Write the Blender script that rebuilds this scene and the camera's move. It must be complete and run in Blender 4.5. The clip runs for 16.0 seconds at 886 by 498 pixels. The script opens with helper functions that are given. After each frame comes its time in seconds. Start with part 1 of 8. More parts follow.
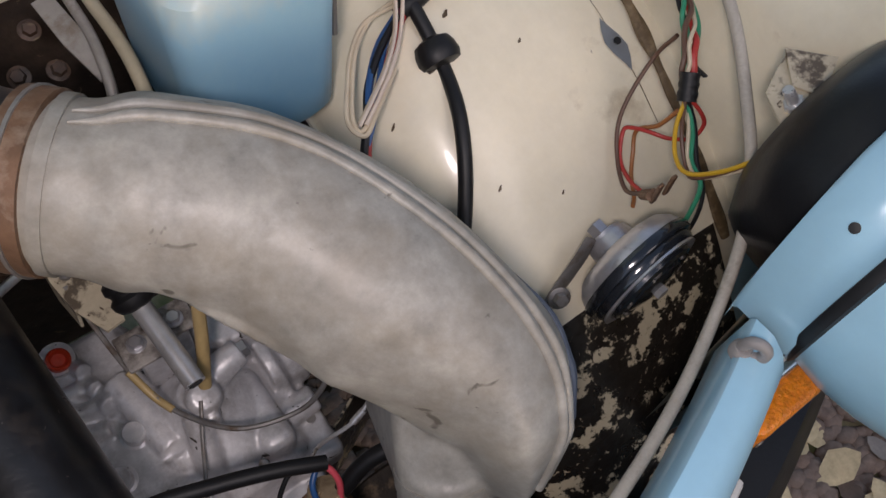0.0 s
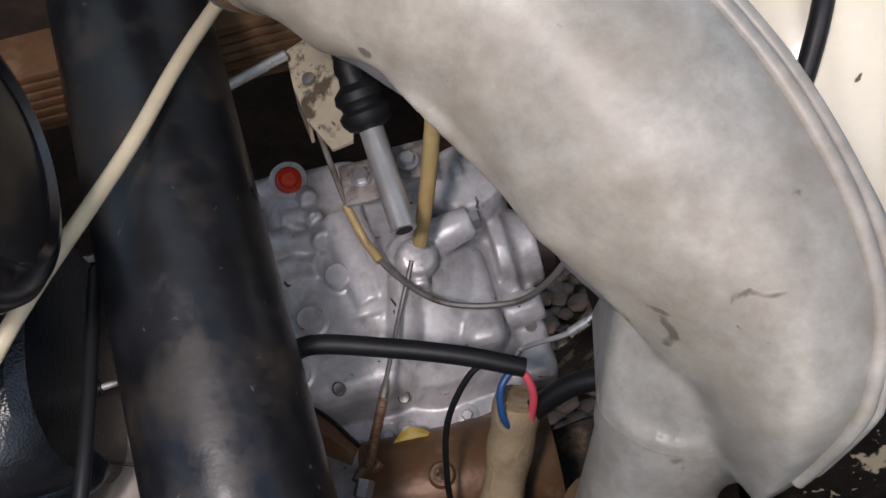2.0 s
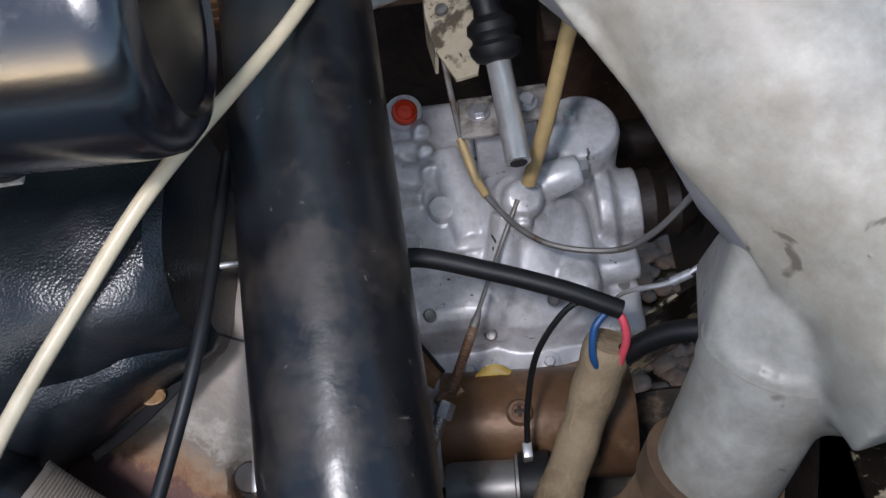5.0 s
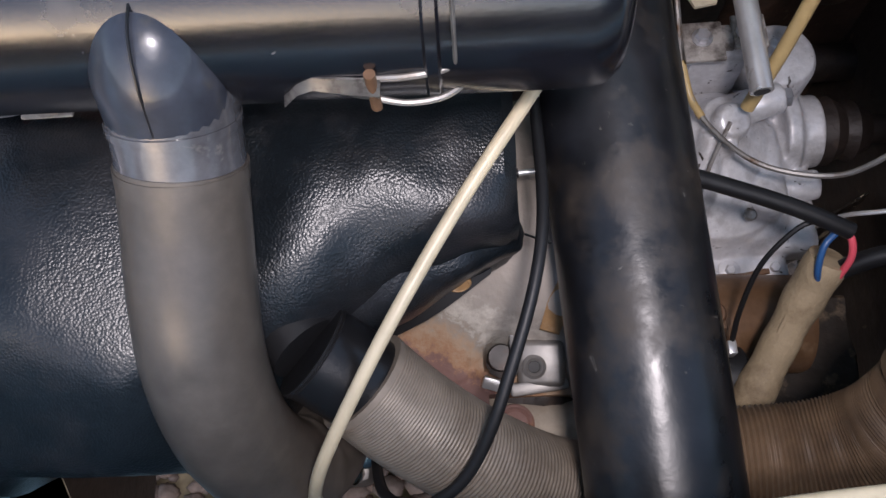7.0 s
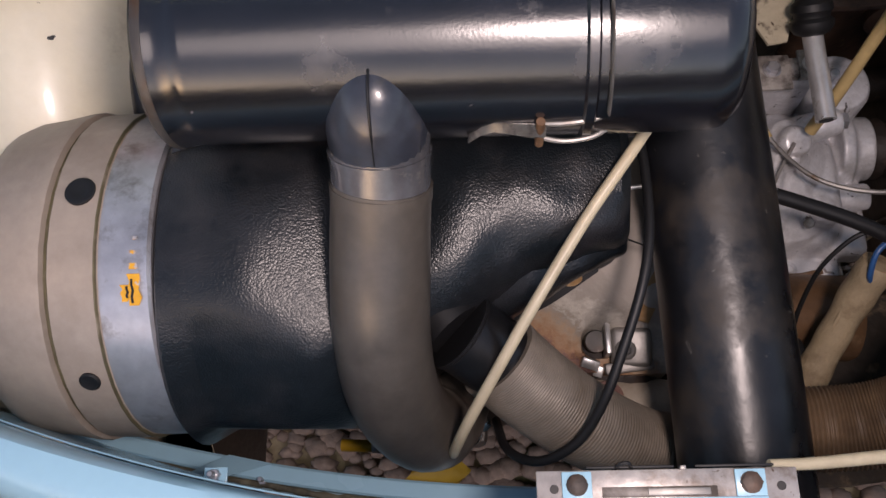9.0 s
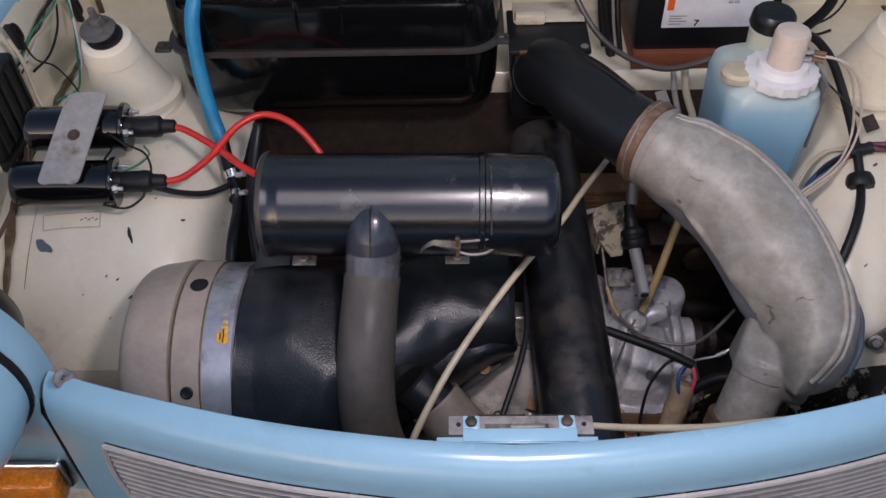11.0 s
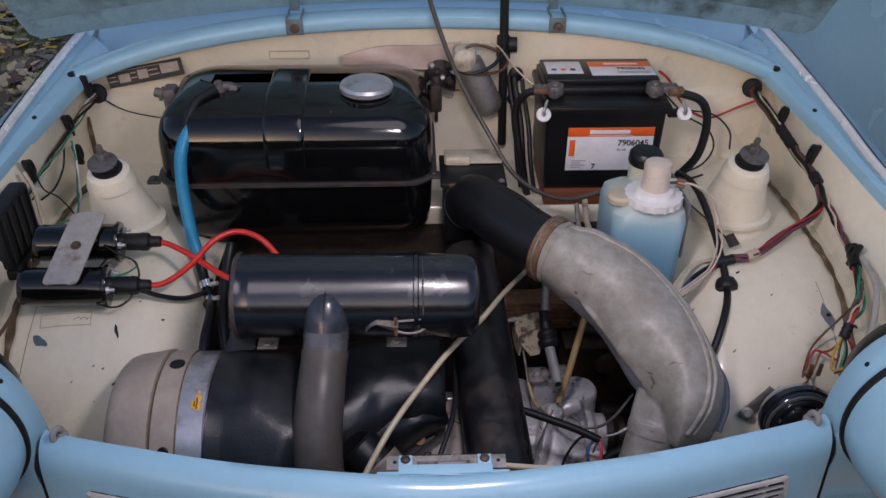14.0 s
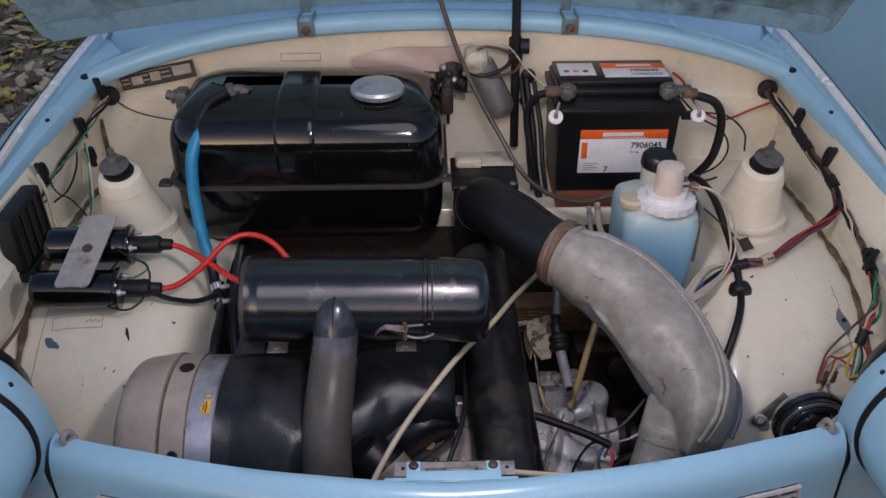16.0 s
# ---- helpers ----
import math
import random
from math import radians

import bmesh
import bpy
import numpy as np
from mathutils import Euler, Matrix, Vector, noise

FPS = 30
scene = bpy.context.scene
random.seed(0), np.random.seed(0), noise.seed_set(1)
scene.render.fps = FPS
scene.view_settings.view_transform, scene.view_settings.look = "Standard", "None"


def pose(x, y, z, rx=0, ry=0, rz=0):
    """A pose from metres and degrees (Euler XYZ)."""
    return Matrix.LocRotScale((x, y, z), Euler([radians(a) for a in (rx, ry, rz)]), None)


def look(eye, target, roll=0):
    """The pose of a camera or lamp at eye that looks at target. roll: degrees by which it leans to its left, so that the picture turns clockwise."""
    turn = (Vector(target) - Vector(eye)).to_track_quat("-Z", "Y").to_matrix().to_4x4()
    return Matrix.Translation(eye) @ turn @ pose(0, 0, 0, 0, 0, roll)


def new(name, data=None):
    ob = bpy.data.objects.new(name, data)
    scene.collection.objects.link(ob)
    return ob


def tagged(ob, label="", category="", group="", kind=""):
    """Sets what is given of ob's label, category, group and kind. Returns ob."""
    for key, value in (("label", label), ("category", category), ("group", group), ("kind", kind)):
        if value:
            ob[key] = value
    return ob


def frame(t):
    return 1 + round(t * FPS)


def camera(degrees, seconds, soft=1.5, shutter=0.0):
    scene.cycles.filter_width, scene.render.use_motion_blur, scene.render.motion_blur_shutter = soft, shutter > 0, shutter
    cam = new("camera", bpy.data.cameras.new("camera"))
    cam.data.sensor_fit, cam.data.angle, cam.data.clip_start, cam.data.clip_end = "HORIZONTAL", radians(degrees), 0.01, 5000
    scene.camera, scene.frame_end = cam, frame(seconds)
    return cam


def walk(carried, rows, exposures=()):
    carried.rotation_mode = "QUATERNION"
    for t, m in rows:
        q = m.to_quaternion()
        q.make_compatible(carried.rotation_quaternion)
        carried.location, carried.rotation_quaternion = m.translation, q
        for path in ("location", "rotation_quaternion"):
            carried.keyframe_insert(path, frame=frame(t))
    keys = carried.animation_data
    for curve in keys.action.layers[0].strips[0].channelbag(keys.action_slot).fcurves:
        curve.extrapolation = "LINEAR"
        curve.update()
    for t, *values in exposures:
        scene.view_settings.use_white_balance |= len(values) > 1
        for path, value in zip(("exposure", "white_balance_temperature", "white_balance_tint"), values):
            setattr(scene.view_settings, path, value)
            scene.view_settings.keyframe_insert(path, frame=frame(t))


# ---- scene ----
cam = camera(55.8, 16.0)
PATH = [
    (0, (0.173, -0.024, 1.26), (0.893, 0.676, -0.47), 10.3),
    (0.5, (0.136, -0.055, 1.265), (0.705, 0.711, -0.493), 6.5),
    (1, (0.118, -0.045, 1.243), (0.504, 0.778, -0.538), 1.0),
    (1.5, (0.174, -0.022, 1.162), (0.374, 0.868, -0.617), -6.5),
    (2, (0.205, -0.027, 1.105), (0.278, 0.896, -0.668), -10.5),
    (2.5, (0.245, -0.041, 1.065), (0.202, 0.914, -0.691), -13.9),
    (3, (0.266, -0.049, 1.038), (0.137, 0.917, -0.709), -16.5),
    (3.2, (0.269, -0.052, 1.031), (0.114, 0.931, -0.704), -16.9),
    (5.3, (0.148, -0.063, 1.116), (0.045, 0.861, -0.655), -12.0),
    (5.5, (0.129, -0.063, 1.124), (0.011, 0.861, -0.645), -12.4),
    (6, (0.068, -0.075, 1.125), (-0.05, 0.875, -0.631), -11.6),
    (6.5, (0.008, -0.105, 1.151), (-0.081, 0.806, -0.628), -9.8),
    (7, (-0.018, -0.066, 1.175), (-0.086, 0.619, -0.703), -8.5),
    (7.5, (-0.03, -0.044, 1.22), (-0.129, 0.436, -0.719), -14.0),
    (8, (-0.036, -0.009, 1.206), (-0.156, 0.385, -0.752), -18.6),
    (8.5, (-0.054, -0.019, 1.226), (-0.191, 0.381, -0.729), -19.8),
    (9, (-0.089, -0.093, 1.292), (-0.209, 0.562, -0.594), -11.8),
    (9.2, (-0.108, -0.135, 1.34), (-0.197, 0.669, -0.489), -8.3),
    (11.3, (-0.041, -0.568, 1.544), (-0.096, 0.847, 0.131), -1.9),
    (11.5, (-0.037, -0.594, 1.55), (-0.096, 0.853, 0.171), -1.9),
    (12, (-0.036, -0.664, 1.574), (-0.072, 0.876, 0.298), -1.5),
    (12.5, (-0.037, -0.72, 1.582), (-0.04, 0.889, 0.394), -0.9),
    (13, (-0.034, -0.75, 1.576), (-0.014, 0.895, 0.439), -0.5),
    (13.5, (-0.035, -0.765, 1.579), (0.008, 0.888, 0.453), -0.1),
    (14, (-0.029, -0.775, 1.583), (0.035, 0.883, 0.466), 0.4),
    (14.5, (-0.031, -0.778, 1.587), (0.042, 0.885, 0.478), 0.7),
    (15, (-0.03, -0.776, 1.586), (0.025, 0.886, 0.476), 0.5),
    (15.5, (-0.028, -0.768, 1.585), (0.01, 0.893, 0.471), 0.2),
    (16, (-0.02, -0.765, 1.587), (0.006, 0.891, 0.466), -0.2),
]
walk(cam, [(t, look(eye, target, roll)) for t, eye, target, roll in PATH],
     exposures=[(0.0, 0.40, 6750, 23), (1.0, 0.76, 6700, 22), (2.0, 1.0, 6560, 20), (3.2, 1.1, 6260, 15), (5.5, 1.25, 5900, 15), (6.6, 1.38, 6050, 18), (7.5, 0.97, 6750, 24), (8.3, 1.20, 7250, 26), (9.2, 0.60, 7050, 28), (11.3, 0.22, 6250, 27), (12.5, 0.06, 6200, 28), (16.0, 0.04, 6230, 28)])

# ---------- world and lights ----------
world = bpy.data.worlds.new("evening_sky")
scene.world = world
world.use_nodes = True
wn = world.node_tree.nodes
sky = wn.new("ShaderNodeTexSky")
sky.sky_type = "NISHITA"
sky.sun_disc = False
sky.sun_elevation = radians(9)
sky.sun_rotation = radians(200)
wn["Background"].inputs["Strength"].default_value = 0.20
world.node_tree.links.new(sky.outputs["Color"], wn["Background"].inputs["Color"])

sun_data = bpy.data.lights.new("sun", "SUN")
sun_data.energy, sun_data.angle, sun_data.color = 0.35, radians(30), (1.0, 0.95, 0.88)
sun = new("sun", sun_data)
sun.matrix_world = look((1.5, -4, 7), (0, 0, 0.7))

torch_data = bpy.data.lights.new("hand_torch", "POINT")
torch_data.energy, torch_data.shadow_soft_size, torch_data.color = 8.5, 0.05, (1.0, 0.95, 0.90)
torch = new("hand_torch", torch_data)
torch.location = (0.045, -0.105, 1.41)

# ---------- mesh helpers ----------
V = Vector
BASE = {}


def merge(*bms):
    out = bms[0]
    for b in bms[1:]:
        me = bpy.data.meshes.new("join")
        b.to_mesh(me)
        b.free()
        out.from_mesh(me)
        bpy.data.meshes.remove(me)
    return out


def turn(bm, m):
    bm.transform(m)
    return bm


def loft(rings, closed=True, cap=True):
    bm = bmesh.new()
    vs = [[bm.verts.new(p) for p in r] for r in rings]
    n = len(rings[0])
    for a, b in zip(vs, vs[1:]):
        for i in range(n if closed else n - 1):
            j = (i + 1) % n
            bm.faces.new((a[i], a[j], b[j], b[i]))
    if cap and closed:
        bm.faces.new(vs[0][::-1])
        bm.faces.new(vs[-1])
    bmesh.ops.recalc_face_normals(bm, faces=bm.faces)
    return bm


def spline(pts, n):
    """Points along a smooth curve through pts."""
    P = [V(p) for p in pts]
    if len(P) == 2:
        return [P[0].lerp(P[1], i / n) for i in range(n + 1)]
    P = [2 * P[0] - P[1]] + P + [2 * P[-1] - P[-2]]
    m = len(P) - 3
    out = []
    for k in range(n + 1):
        s = k / n * m
        i = min(int(s), m - 1)
        u = s - i
        a, b, c, d = P[i:i + 4]
        out.append(0.5 * (2 * b + (c - a) * u + (2 * a - 5 * b + 4 * c - d) * u * u + (3 * b - a - 3 * c + d) * u ** 3))
    return out


def sweep(pts, r, seg=10, n=None, cap=True, flat=1.0, up=None):
    """A tube through pts; r is a radius or a function of the way from 0 to 1; flat squeezes it."""
    c = spline(pts, n or max(8, 6 * (len(pts) - 1)))
    rings, side = [], None
    for i, p in enumerate(c):
        d = (c[min(i + 1, len(c) - 1)] - c[max(i - 1, 0)]).normalized()
        if side is None:
            ref = V(up) if up else (V((0, 0, 1)) if abs(d.z) < 0.9 else V((1, 0, 0)))
            side = d.cross(ref).normalized()
        side = (side - d * side.dot(d)).normalized()
        top = side.cross(d)
        s = i / (len(c) - 1)
        q = r(s) if callable(r) else r
        rings.append([p + side * q * math.cos(2 * math.pi * k / seg) + top * q * flat * math.sin(2 * math.pi * k / seg) for k in range(seg)])
    return loft(rings, True, cap)


def lathe(profile, seg=28, m=None, cap=True):
    """Turned about local z; profile of (radius, height)."""
    bm = loft([[V((r * math.cos(2 * math.pi * k / seg), r * math.sin(2 * math.pi * k / seg), h)) for k in range(seg)] for r, h in profile], True, cap)
    return turn(bm, m) if m else bm


def box(lo, hi, bevel=0.0, segs=2, m=None):
    lo, hi = V(lo), V(hi)
    bm = bmesh.new()
    bmesh.ops.create_cube(bm, size=1.0, matrix=Matrix.LocRotScale((lo + hi) / 2, None, hi - lo))
    if bevel:
        bmesh.ops.bevel(bm, geom=bm.edges[:], offset=bevel, segments=segs, profile=0.5, affect="EDGES", clamp_overlap=True)
    return turn(bm, m) if m else bm


def sheet(rows, thick=0.0, push=(0, 0, -1)):
    """A grid of points as a surface, with thickness."""
    bm = loft(rows, False, False)
    if thick:
        ret = bmesh.ops.extrude_face_region(bm, geom=bm.faces[:])
        bmesh.ops.translate(bm, vec=V(push) * thick, verts=[v for v in ret["geom"] if isinstance(v, bmesh.types.BMVert)])
        bmesh.ops.recalc_face_normals(bm, faces=bm.faces)
    return bm


def axis(p, d, roll=0.0):
    """The pose whose local z runs along d from p."""
    return Matrix.Translation(p) @ V(d).to_track_quat("Z", "Y").to_matrix().to_4x4() @ Matrix.Rotation(radians(roll), 4, "Z")


def mesh_of(name, bm, material, base, sharp=38):
    me = bpy.data.meshes.new(name)
    bm.transform(Matrix.Translation(-V(base)))
    bm.to_mesh(me)
    bm.free()
    me.shade_smooth()
    me.set_sharp_from_angle(angle=radians(sharp))
    for mt in (material if isinstance(material, (list, tuple)) else [material]):
        me.materials.append(mt)
    return me


def thing(name, base, label, category, group="", kind=""):
    ob = new(name)
    ob.empty_display_size = 0.03
    ob.location = base
    BASE[ob.name] = V(base)
    return tagged(ob, label, category, group, kind)


def part(name, bm, material, parent, label="", sharp=38):
    b = BASE[parent.name]
    ob = new(name, mesh_of(name, bm, material, b, sharp))
    ob.parent = parent
    BASE[ob.name] = b
    return tagged(ob, label)


def single(name, bm, material, label, category, base=None, group="", kind="", sharp=38):
    if base is None:
        lo = [min(v.co[i] for v in bm.verts) for i in range(3)]
        hi = [max(v.co[i] for v in bm.verts) for i in range(3)]
        base = ((lo[0] + hi[0]) / 2, (lo[1] + hi[1]) / 2, lo[2])
    ob = new(name, mesh_of(name, bm, material, base, sharp))
    ob.location = base
    BASE[ob.name] = V(base)
    return tagged(ob, label, category, group, kind)


def fused(ob, voxel, rounds):
    """Melts the overlapping solids of one mesh into a single moulded skin with soft fillets."""
    m_ = ob.modifiers.new("skin", "REMESH")
    m_.mode, m_.voxel_size, m_.use_smooth_shade = "VOXEL", voxel, True
    s_ = ob.modifiers.new("fillet", "SMOOTH")
    s_.factor, s_.iterations = 0.5, rounds
    return ob


def bolt(p, d, r=0.006, h=0.005, washer=1.5):
    m = axis(p, d)
    return merge(lathe([(r * washer, 0), (r * washer, h * 0.25), (r * washer * 0.9, h * 0.3)], 14, m.copy()),
                 lathe([(r, h * 0.25), (r, h * 0.85), (r * 0.85, h)], 6, m.copy()))


# ---------- materials ----------
def material(name, color, rough=0.5, metal=0.0, vary=0.12, scale=6.0, stain=None, stain_amount=0.35, stain_scale=9.0,
             bump=0.05, bump_scale=120.0, coat=0.0, rough_vary=0.12, spec=0.5, stain_rough=None, sharp=0.12, mottle=0.12, mottle_scale=35.0, specks=None, speck_scale=90.0, speck_edge=0.66, pebble=0.0, pebble_scale=330.0):
    """A node material: base colour varied at two scales, stains with a colour of their own, uneven gloss and fine relief."""
    mt = bpy.data.materials.new(name)
    mt.use_nodes = True
    nt = mt.node_tree
    N, L = nt.nodes, nt.links
    b = N["Principled BSDF"]
    co = N.new("ShaderNodeNewGeometry").outputs["Position"]
    n1 = N.new("ShaderNodeTexNoise")
    n1.inputs["Scale"].default_value, n1.inputs["Detail"].default_value = scale, 5
    n2 = N.new("ShaderNodeTexNoise")
    n2.inputs["Scale"].default_value, n2.inputs["Detail"].default_value = bump_scale, 4
    L.new(co, n1.inputs["Vector"])
    L.new(co, n2.inputs["Vector"])
    mix = N.new("ShaderNodeMix")
    mix.data_type = "RGBA"
    c = V(color[:3])
    mix.inputs["A"].default_value = (*(c * (1 - vary)), 1)
    mix.inputs["B"].default_value = (*[min(1, q) for q in c * (1 + vary)], 1)
    L.new(n1.outputs["Fac"], mix.inputs["Factor"])
    out = mix.outputs["Result"]
    fine = N.new("ShaderNodeMix")
    fine.data_type, fine.blend_type = "RGBA", "OVERLAY"
    fine.inputs["Factor"].default_value = min(0.5, vary)
    L.new(out, fine.inputs["A"])
    L.new(n2.outputs["Fac"], fine.inputs["B"])
    out = fine.outputs["Result"]
    if mottle:
        n4 = N.new("ShaderNodeTexNoise")
        n4.inputs["Scale"].default_value, n4.inputs["Detail"].default_value, n4.inputs["Roughness"].default_value = mottle_scale, 9, 0.7
        L.new(co, n4.inputs["Vector"])
        mr4 = N.new("ShaderNodeMapRange")
        mr4.inputs["From Min"].default_value, mr4.inputs["From Max"].default_value = 0.3, 0.7
        mr4.inputs["To Min"].default_value, mr4.inputs["To Max"].default_value = 1 - mottle, 1 + mottle
        L.new(n4.outputs["Fac"], mr4.inputs["Value"])
        mm = N.new("ShaderNodeMix")
        mm.data_type, mm.blend_type = "RGBA", "MULTIPLY"
        mm.inputs["Factor"].default_value = 1.0
        L.new(out, mm.inputs["A"])
        L.new(mr4.outputs["Result"], mm.inputs["B"])
        out = mm.outputs["Result"]
    ro = N.new("ShaderNodeMapRange")
    ro.inputs["To Min"].default_value, ro.inputs["To Max"].default_value = max(0.02, rough - rough_vary), min(1, rough + rough_vary)
    L.new(n1.outputs["Fac"], ro.inputs["Value"])
    rough_out = ro.outputs["Result"]
    if stain:
        n3 = N.new("ShaderNodeTexNoise")
        n3.inputs["Scale"].default_value, n3.inputs["Detail"].default_value, n3.inputs["Roughness"].default_value = stain_scale, 8, 0.65
        off = N.new("ShaderNodeVectorMath")
        off.inputs[1].default_value = (7.3, 2.1, 4.4)
        L.new(co, off.inputs[0])
        L.new(off.outputs["Vector"], n3.inputs["Vector"])
        rp = N.new("ShaderNodeMapRange")
        edge = 0.72 - 0.4 * stain_amount
        rp.inputs["From Min"].default_value, rp.inputs["From Max"].default_value = edge - sharp / 2, edge + sharp
        L.new(n3.outputs["Fac"], rp.inputs["Value"])
        sm = N.new("ShaderNodeMix")
        sm.data_type = "RGBA"
        sm.inputs["B"].default_value = (*stain, 1)
        L.new(rp.outputs["Result"], sm.inputs["Factor"])
        L.new(out, sm.inputs["A"])
        out = sm.outputs["Result"]
        if stain_rough is not None:
            sr = N.new("ShaderNodeMix")
            sr.inputs["B"].default_value = stain_rough
            L.new(rp.outputs["Result"], sr.inputs["Factor"])
            L.new(rough_out, sr.inputs["A"])
            rough_out = sr.outputs["Result"]
    if specks:
        n5 = N.new("ShaderNodeTexNoise")
        n5.inputs["Scale"].default_value, n5.inputs["Detail"].default_value, n5.inputs["Distortion"].default_value = speck_scale, 3, 0.8
        L.new(co, n5.inputs["Vector"])
        r5 = N.new("ShaderNodeMapRange")
        r5.inputs["From Min"].default_value, r5.inputs["From Max"].default_value = speck_edge, speck_edge + 0.05
        L.new(n5.outputs["Fac"], r5.inputs["Value"])
        s5 = N.new("ShaderNodeMix")
        s5.data_type = "RGBA"
        s5.inputs["B"].default_value = (*specks, 1)
        L.new(r5.outputs["Result"], s5.inputs["Factor"])
        L.new(out, s5.inputs["A"])
        out = s5.outputs["Result"]
    L.new(out, b.inputs["Base Color"])
    L.new(rough_out, b.inputs["Roughness"])
    b.inputs["Metallic"].default_value = metal
    b.inputs["Specular IOR Level"].default_value = spec
    b.inputs["Coat Weight"].default_value = coat
    b.inputs["Coat Roughness"].default_value = 0.08
    if bump:
        bp = N.new("ShaderNodeBump")
        bp.inputs["Strength"].default_value = bump
        bp.inputs["Distance"].default_value = 0.004
        L.new(n2.outputs["Fac"], bp.inputs["Height"])
        L.new(bp.outputs["Normal"], b.inputs["Normal"])
        if pebble:
            vo = N.new("ShaderNodeTexVoronoi")
            vo.feature = "SMOOTH_F1"
            vo.inputs["Scale"].default_value, vo.inputs["Smoothness"].default_value = pebble_scale, 0.35
            L.new(co, vo.inputs["Vector"])
            b2 = N.new("ShaderNodeBump")
            b2.invert = True
            b2.inputs["Strength"].default_value, b2.inputs["Distance"].default_value = pebble, 0.0015
            L.new(vo.outputs["Distance"], b2.inputs["Height"])
            L.new(bp.outputs["Normal"], b2.inputs["Normal"])
            L.new(b2.outputs["Normal"], b.inputs["Normal"])
    return mt


blue_paint = material("blue_paint", (0.30, 0.53, 0.66), 0.26, vary=0.025, scale=3, stain=(0.22, 0.37, 0.43), stain_amount=0.05, bump=0.012, coat=0.35, rough_vary=0.06, mottle=0.03, specks=(0.16, 0.24, 0.27), speck_scale=60, speck_edge=0.80)
# the body blue with shade mixed into its base colour; the stains are dirt
blue_shaded = material("dirty_blue_paint_in_shade", (0.22, 0.36, 0.42), 0.5, vary=0.12, scale=5, stain=(0.04, 0.05, 0.05), stain_amount=0.35, stain_scale=7, bump=0.08)
blue_primer = material("blue_inner_flange_paint", (0.11, 0.175, 0.20), 0.45, vary=0.2, scale=18, stain=(0.12, 0.10, 0.07), stain_amount=0.35, stain_scale=25)
cream_paint = material("cream_paint", (0.80, 0.73, 0.565), 0.30, vary=0.07, scale=4, stain=(0.46, 0.37, 0.24), stain_amount=0.14, stain_scale=11, bump=0.02, coat=0.25, rough_vary=0.1, mottle=0.05, specks=(0.16, 0.11, 0.07), speck_scale=70, speck_edge=0.775)
cream_dirty = material("cream_paint_dirty", (0.55, 0.49, 0.37), 0.42, vary=0.12, scale=7, stain=(0.13, 0.09, 0.06), stain_amount=0.38, stain_scale=14, bump=0.08)
chipped_cream = material("chipped_cream_plate", (0.50, 0.43, 0.31), 0.5, vary=0.2, scale=20, stain=(0.11, 0.085, 0.06), stain_amount=0.42, stain_scale=40, sharp=0.05, bump=0.2, specks=(0.08, 0.05, 0.03), speck_scale=150, speck_edge=0.66)
peeled = material("peeling_black_coat", (0.020, 0.016, 0.013), 0.3, vary=0.3, scale=30, stain=(0.56, 0.49, 0.35), stain_amount=0.40, stain_scale=30, sharp=0.02, stain_rough=0.5, bump=0.3, specks=(0.45, 0.38, 0.27), speck_scale=170, speck_edge=0.655)
tank_black = material("tank_gloss_black", (0.0035, 0.0035, 0.004), 0.11, spec=0.4, vary=0.2, stain=(0.045, 0.042, 0.04), stain_amount=0.10, stain_scale=45, bump=0.03, bump_scale=60, coat=0.4, rough_vary=0.07, sharp=0.05)
seam_steel = material("worn_seam", (0.06, 0.054, 0.050), 0.42, 0.3, vary=0.3, scale=40, stain=(0.07, 0.035, 0.018), stain_amount=0.35, stain_scale=40)
silencer_black = material("silencer_black", (0.0055, 0.006, 0.009), 0.21, vary=0.4, scale=16, stain=(0.026, 0.025, 0.029), stain_amount=0.24, stain_scale=15, stain_rough=0.40, bump=0.03, bump_scale=520, spec=0.9, coat=0.15, rough_vary=0.08, mottle=0.35, sharp=0.08, specks=(0.16, 0.15, 0.15), speck_scale=120, speck_edge=0.72)
cowl_black = material("rough_black_sheet", (0.006, 0.0085, 0.0110), 0.30, vary=0.5, scale=12, stain=(0.030, 0.028, 0.030), stain_amount=0.38, stain_scale=13, stain_rough=0.40, sharp=0.2, bump=0.07, bump_scale=300, rough_vary=0.08, spec=0.50, mottle=0.3, pebble=0.19, pebble_scale=680)
pipe_black = material("greasy_black_pipe", (0.0075, 0.008, 0.010), 0.34, vary=0.5, scale=13, stain=(0.034, 0.025, 0.018), stain_amount=0.46, stain_scale=11, stain_rough=0.62, bump=0.16, bump_scale=48, rough_vary=0.22, spec=0.6, sharp=0.10, mottle=0.55, mottle_scale=28, specks=(0.085, 0.078, 0.068), speck_scale=105, speck_edge=0.70)
hose_black = material("black_rubber_hose", (0.008, 0.0085, 0.010), 0.38, spec=0.4, vary=0.2, scale=20, stain=(0.05, 0.046, 0.043), stain_amount=0.22, bump=0.08, mottle=0.2)
rubber = material("black_rubber", (0.009, 0.009, 0.010), 0.5, spec=0.4, vary=0.2, bump=0.06)
duct_grey = material("grey_moulded_plastic", (0.276, 0.263, 0.232), 0.44, vary=0.15, scale=8, stain=(0.170, 0.142, 0.104), stain_amount=0.38, stain_scale=14, bump=0.06, bump_scale=90, sharp=0.24, rough_vary=0.12, mottle=0.30, mottle_scale=48, specks=(0.105, 0.092, 0.075), speck_scale=52, speck_edge=0.685)
# bluish shell colour, darkened to stand for the shadow below the duct rim
duct_edge_shade = material("blue_duct_edge_shade", (0.09, 0.11, 0.145), 0.5, vary=0.15)
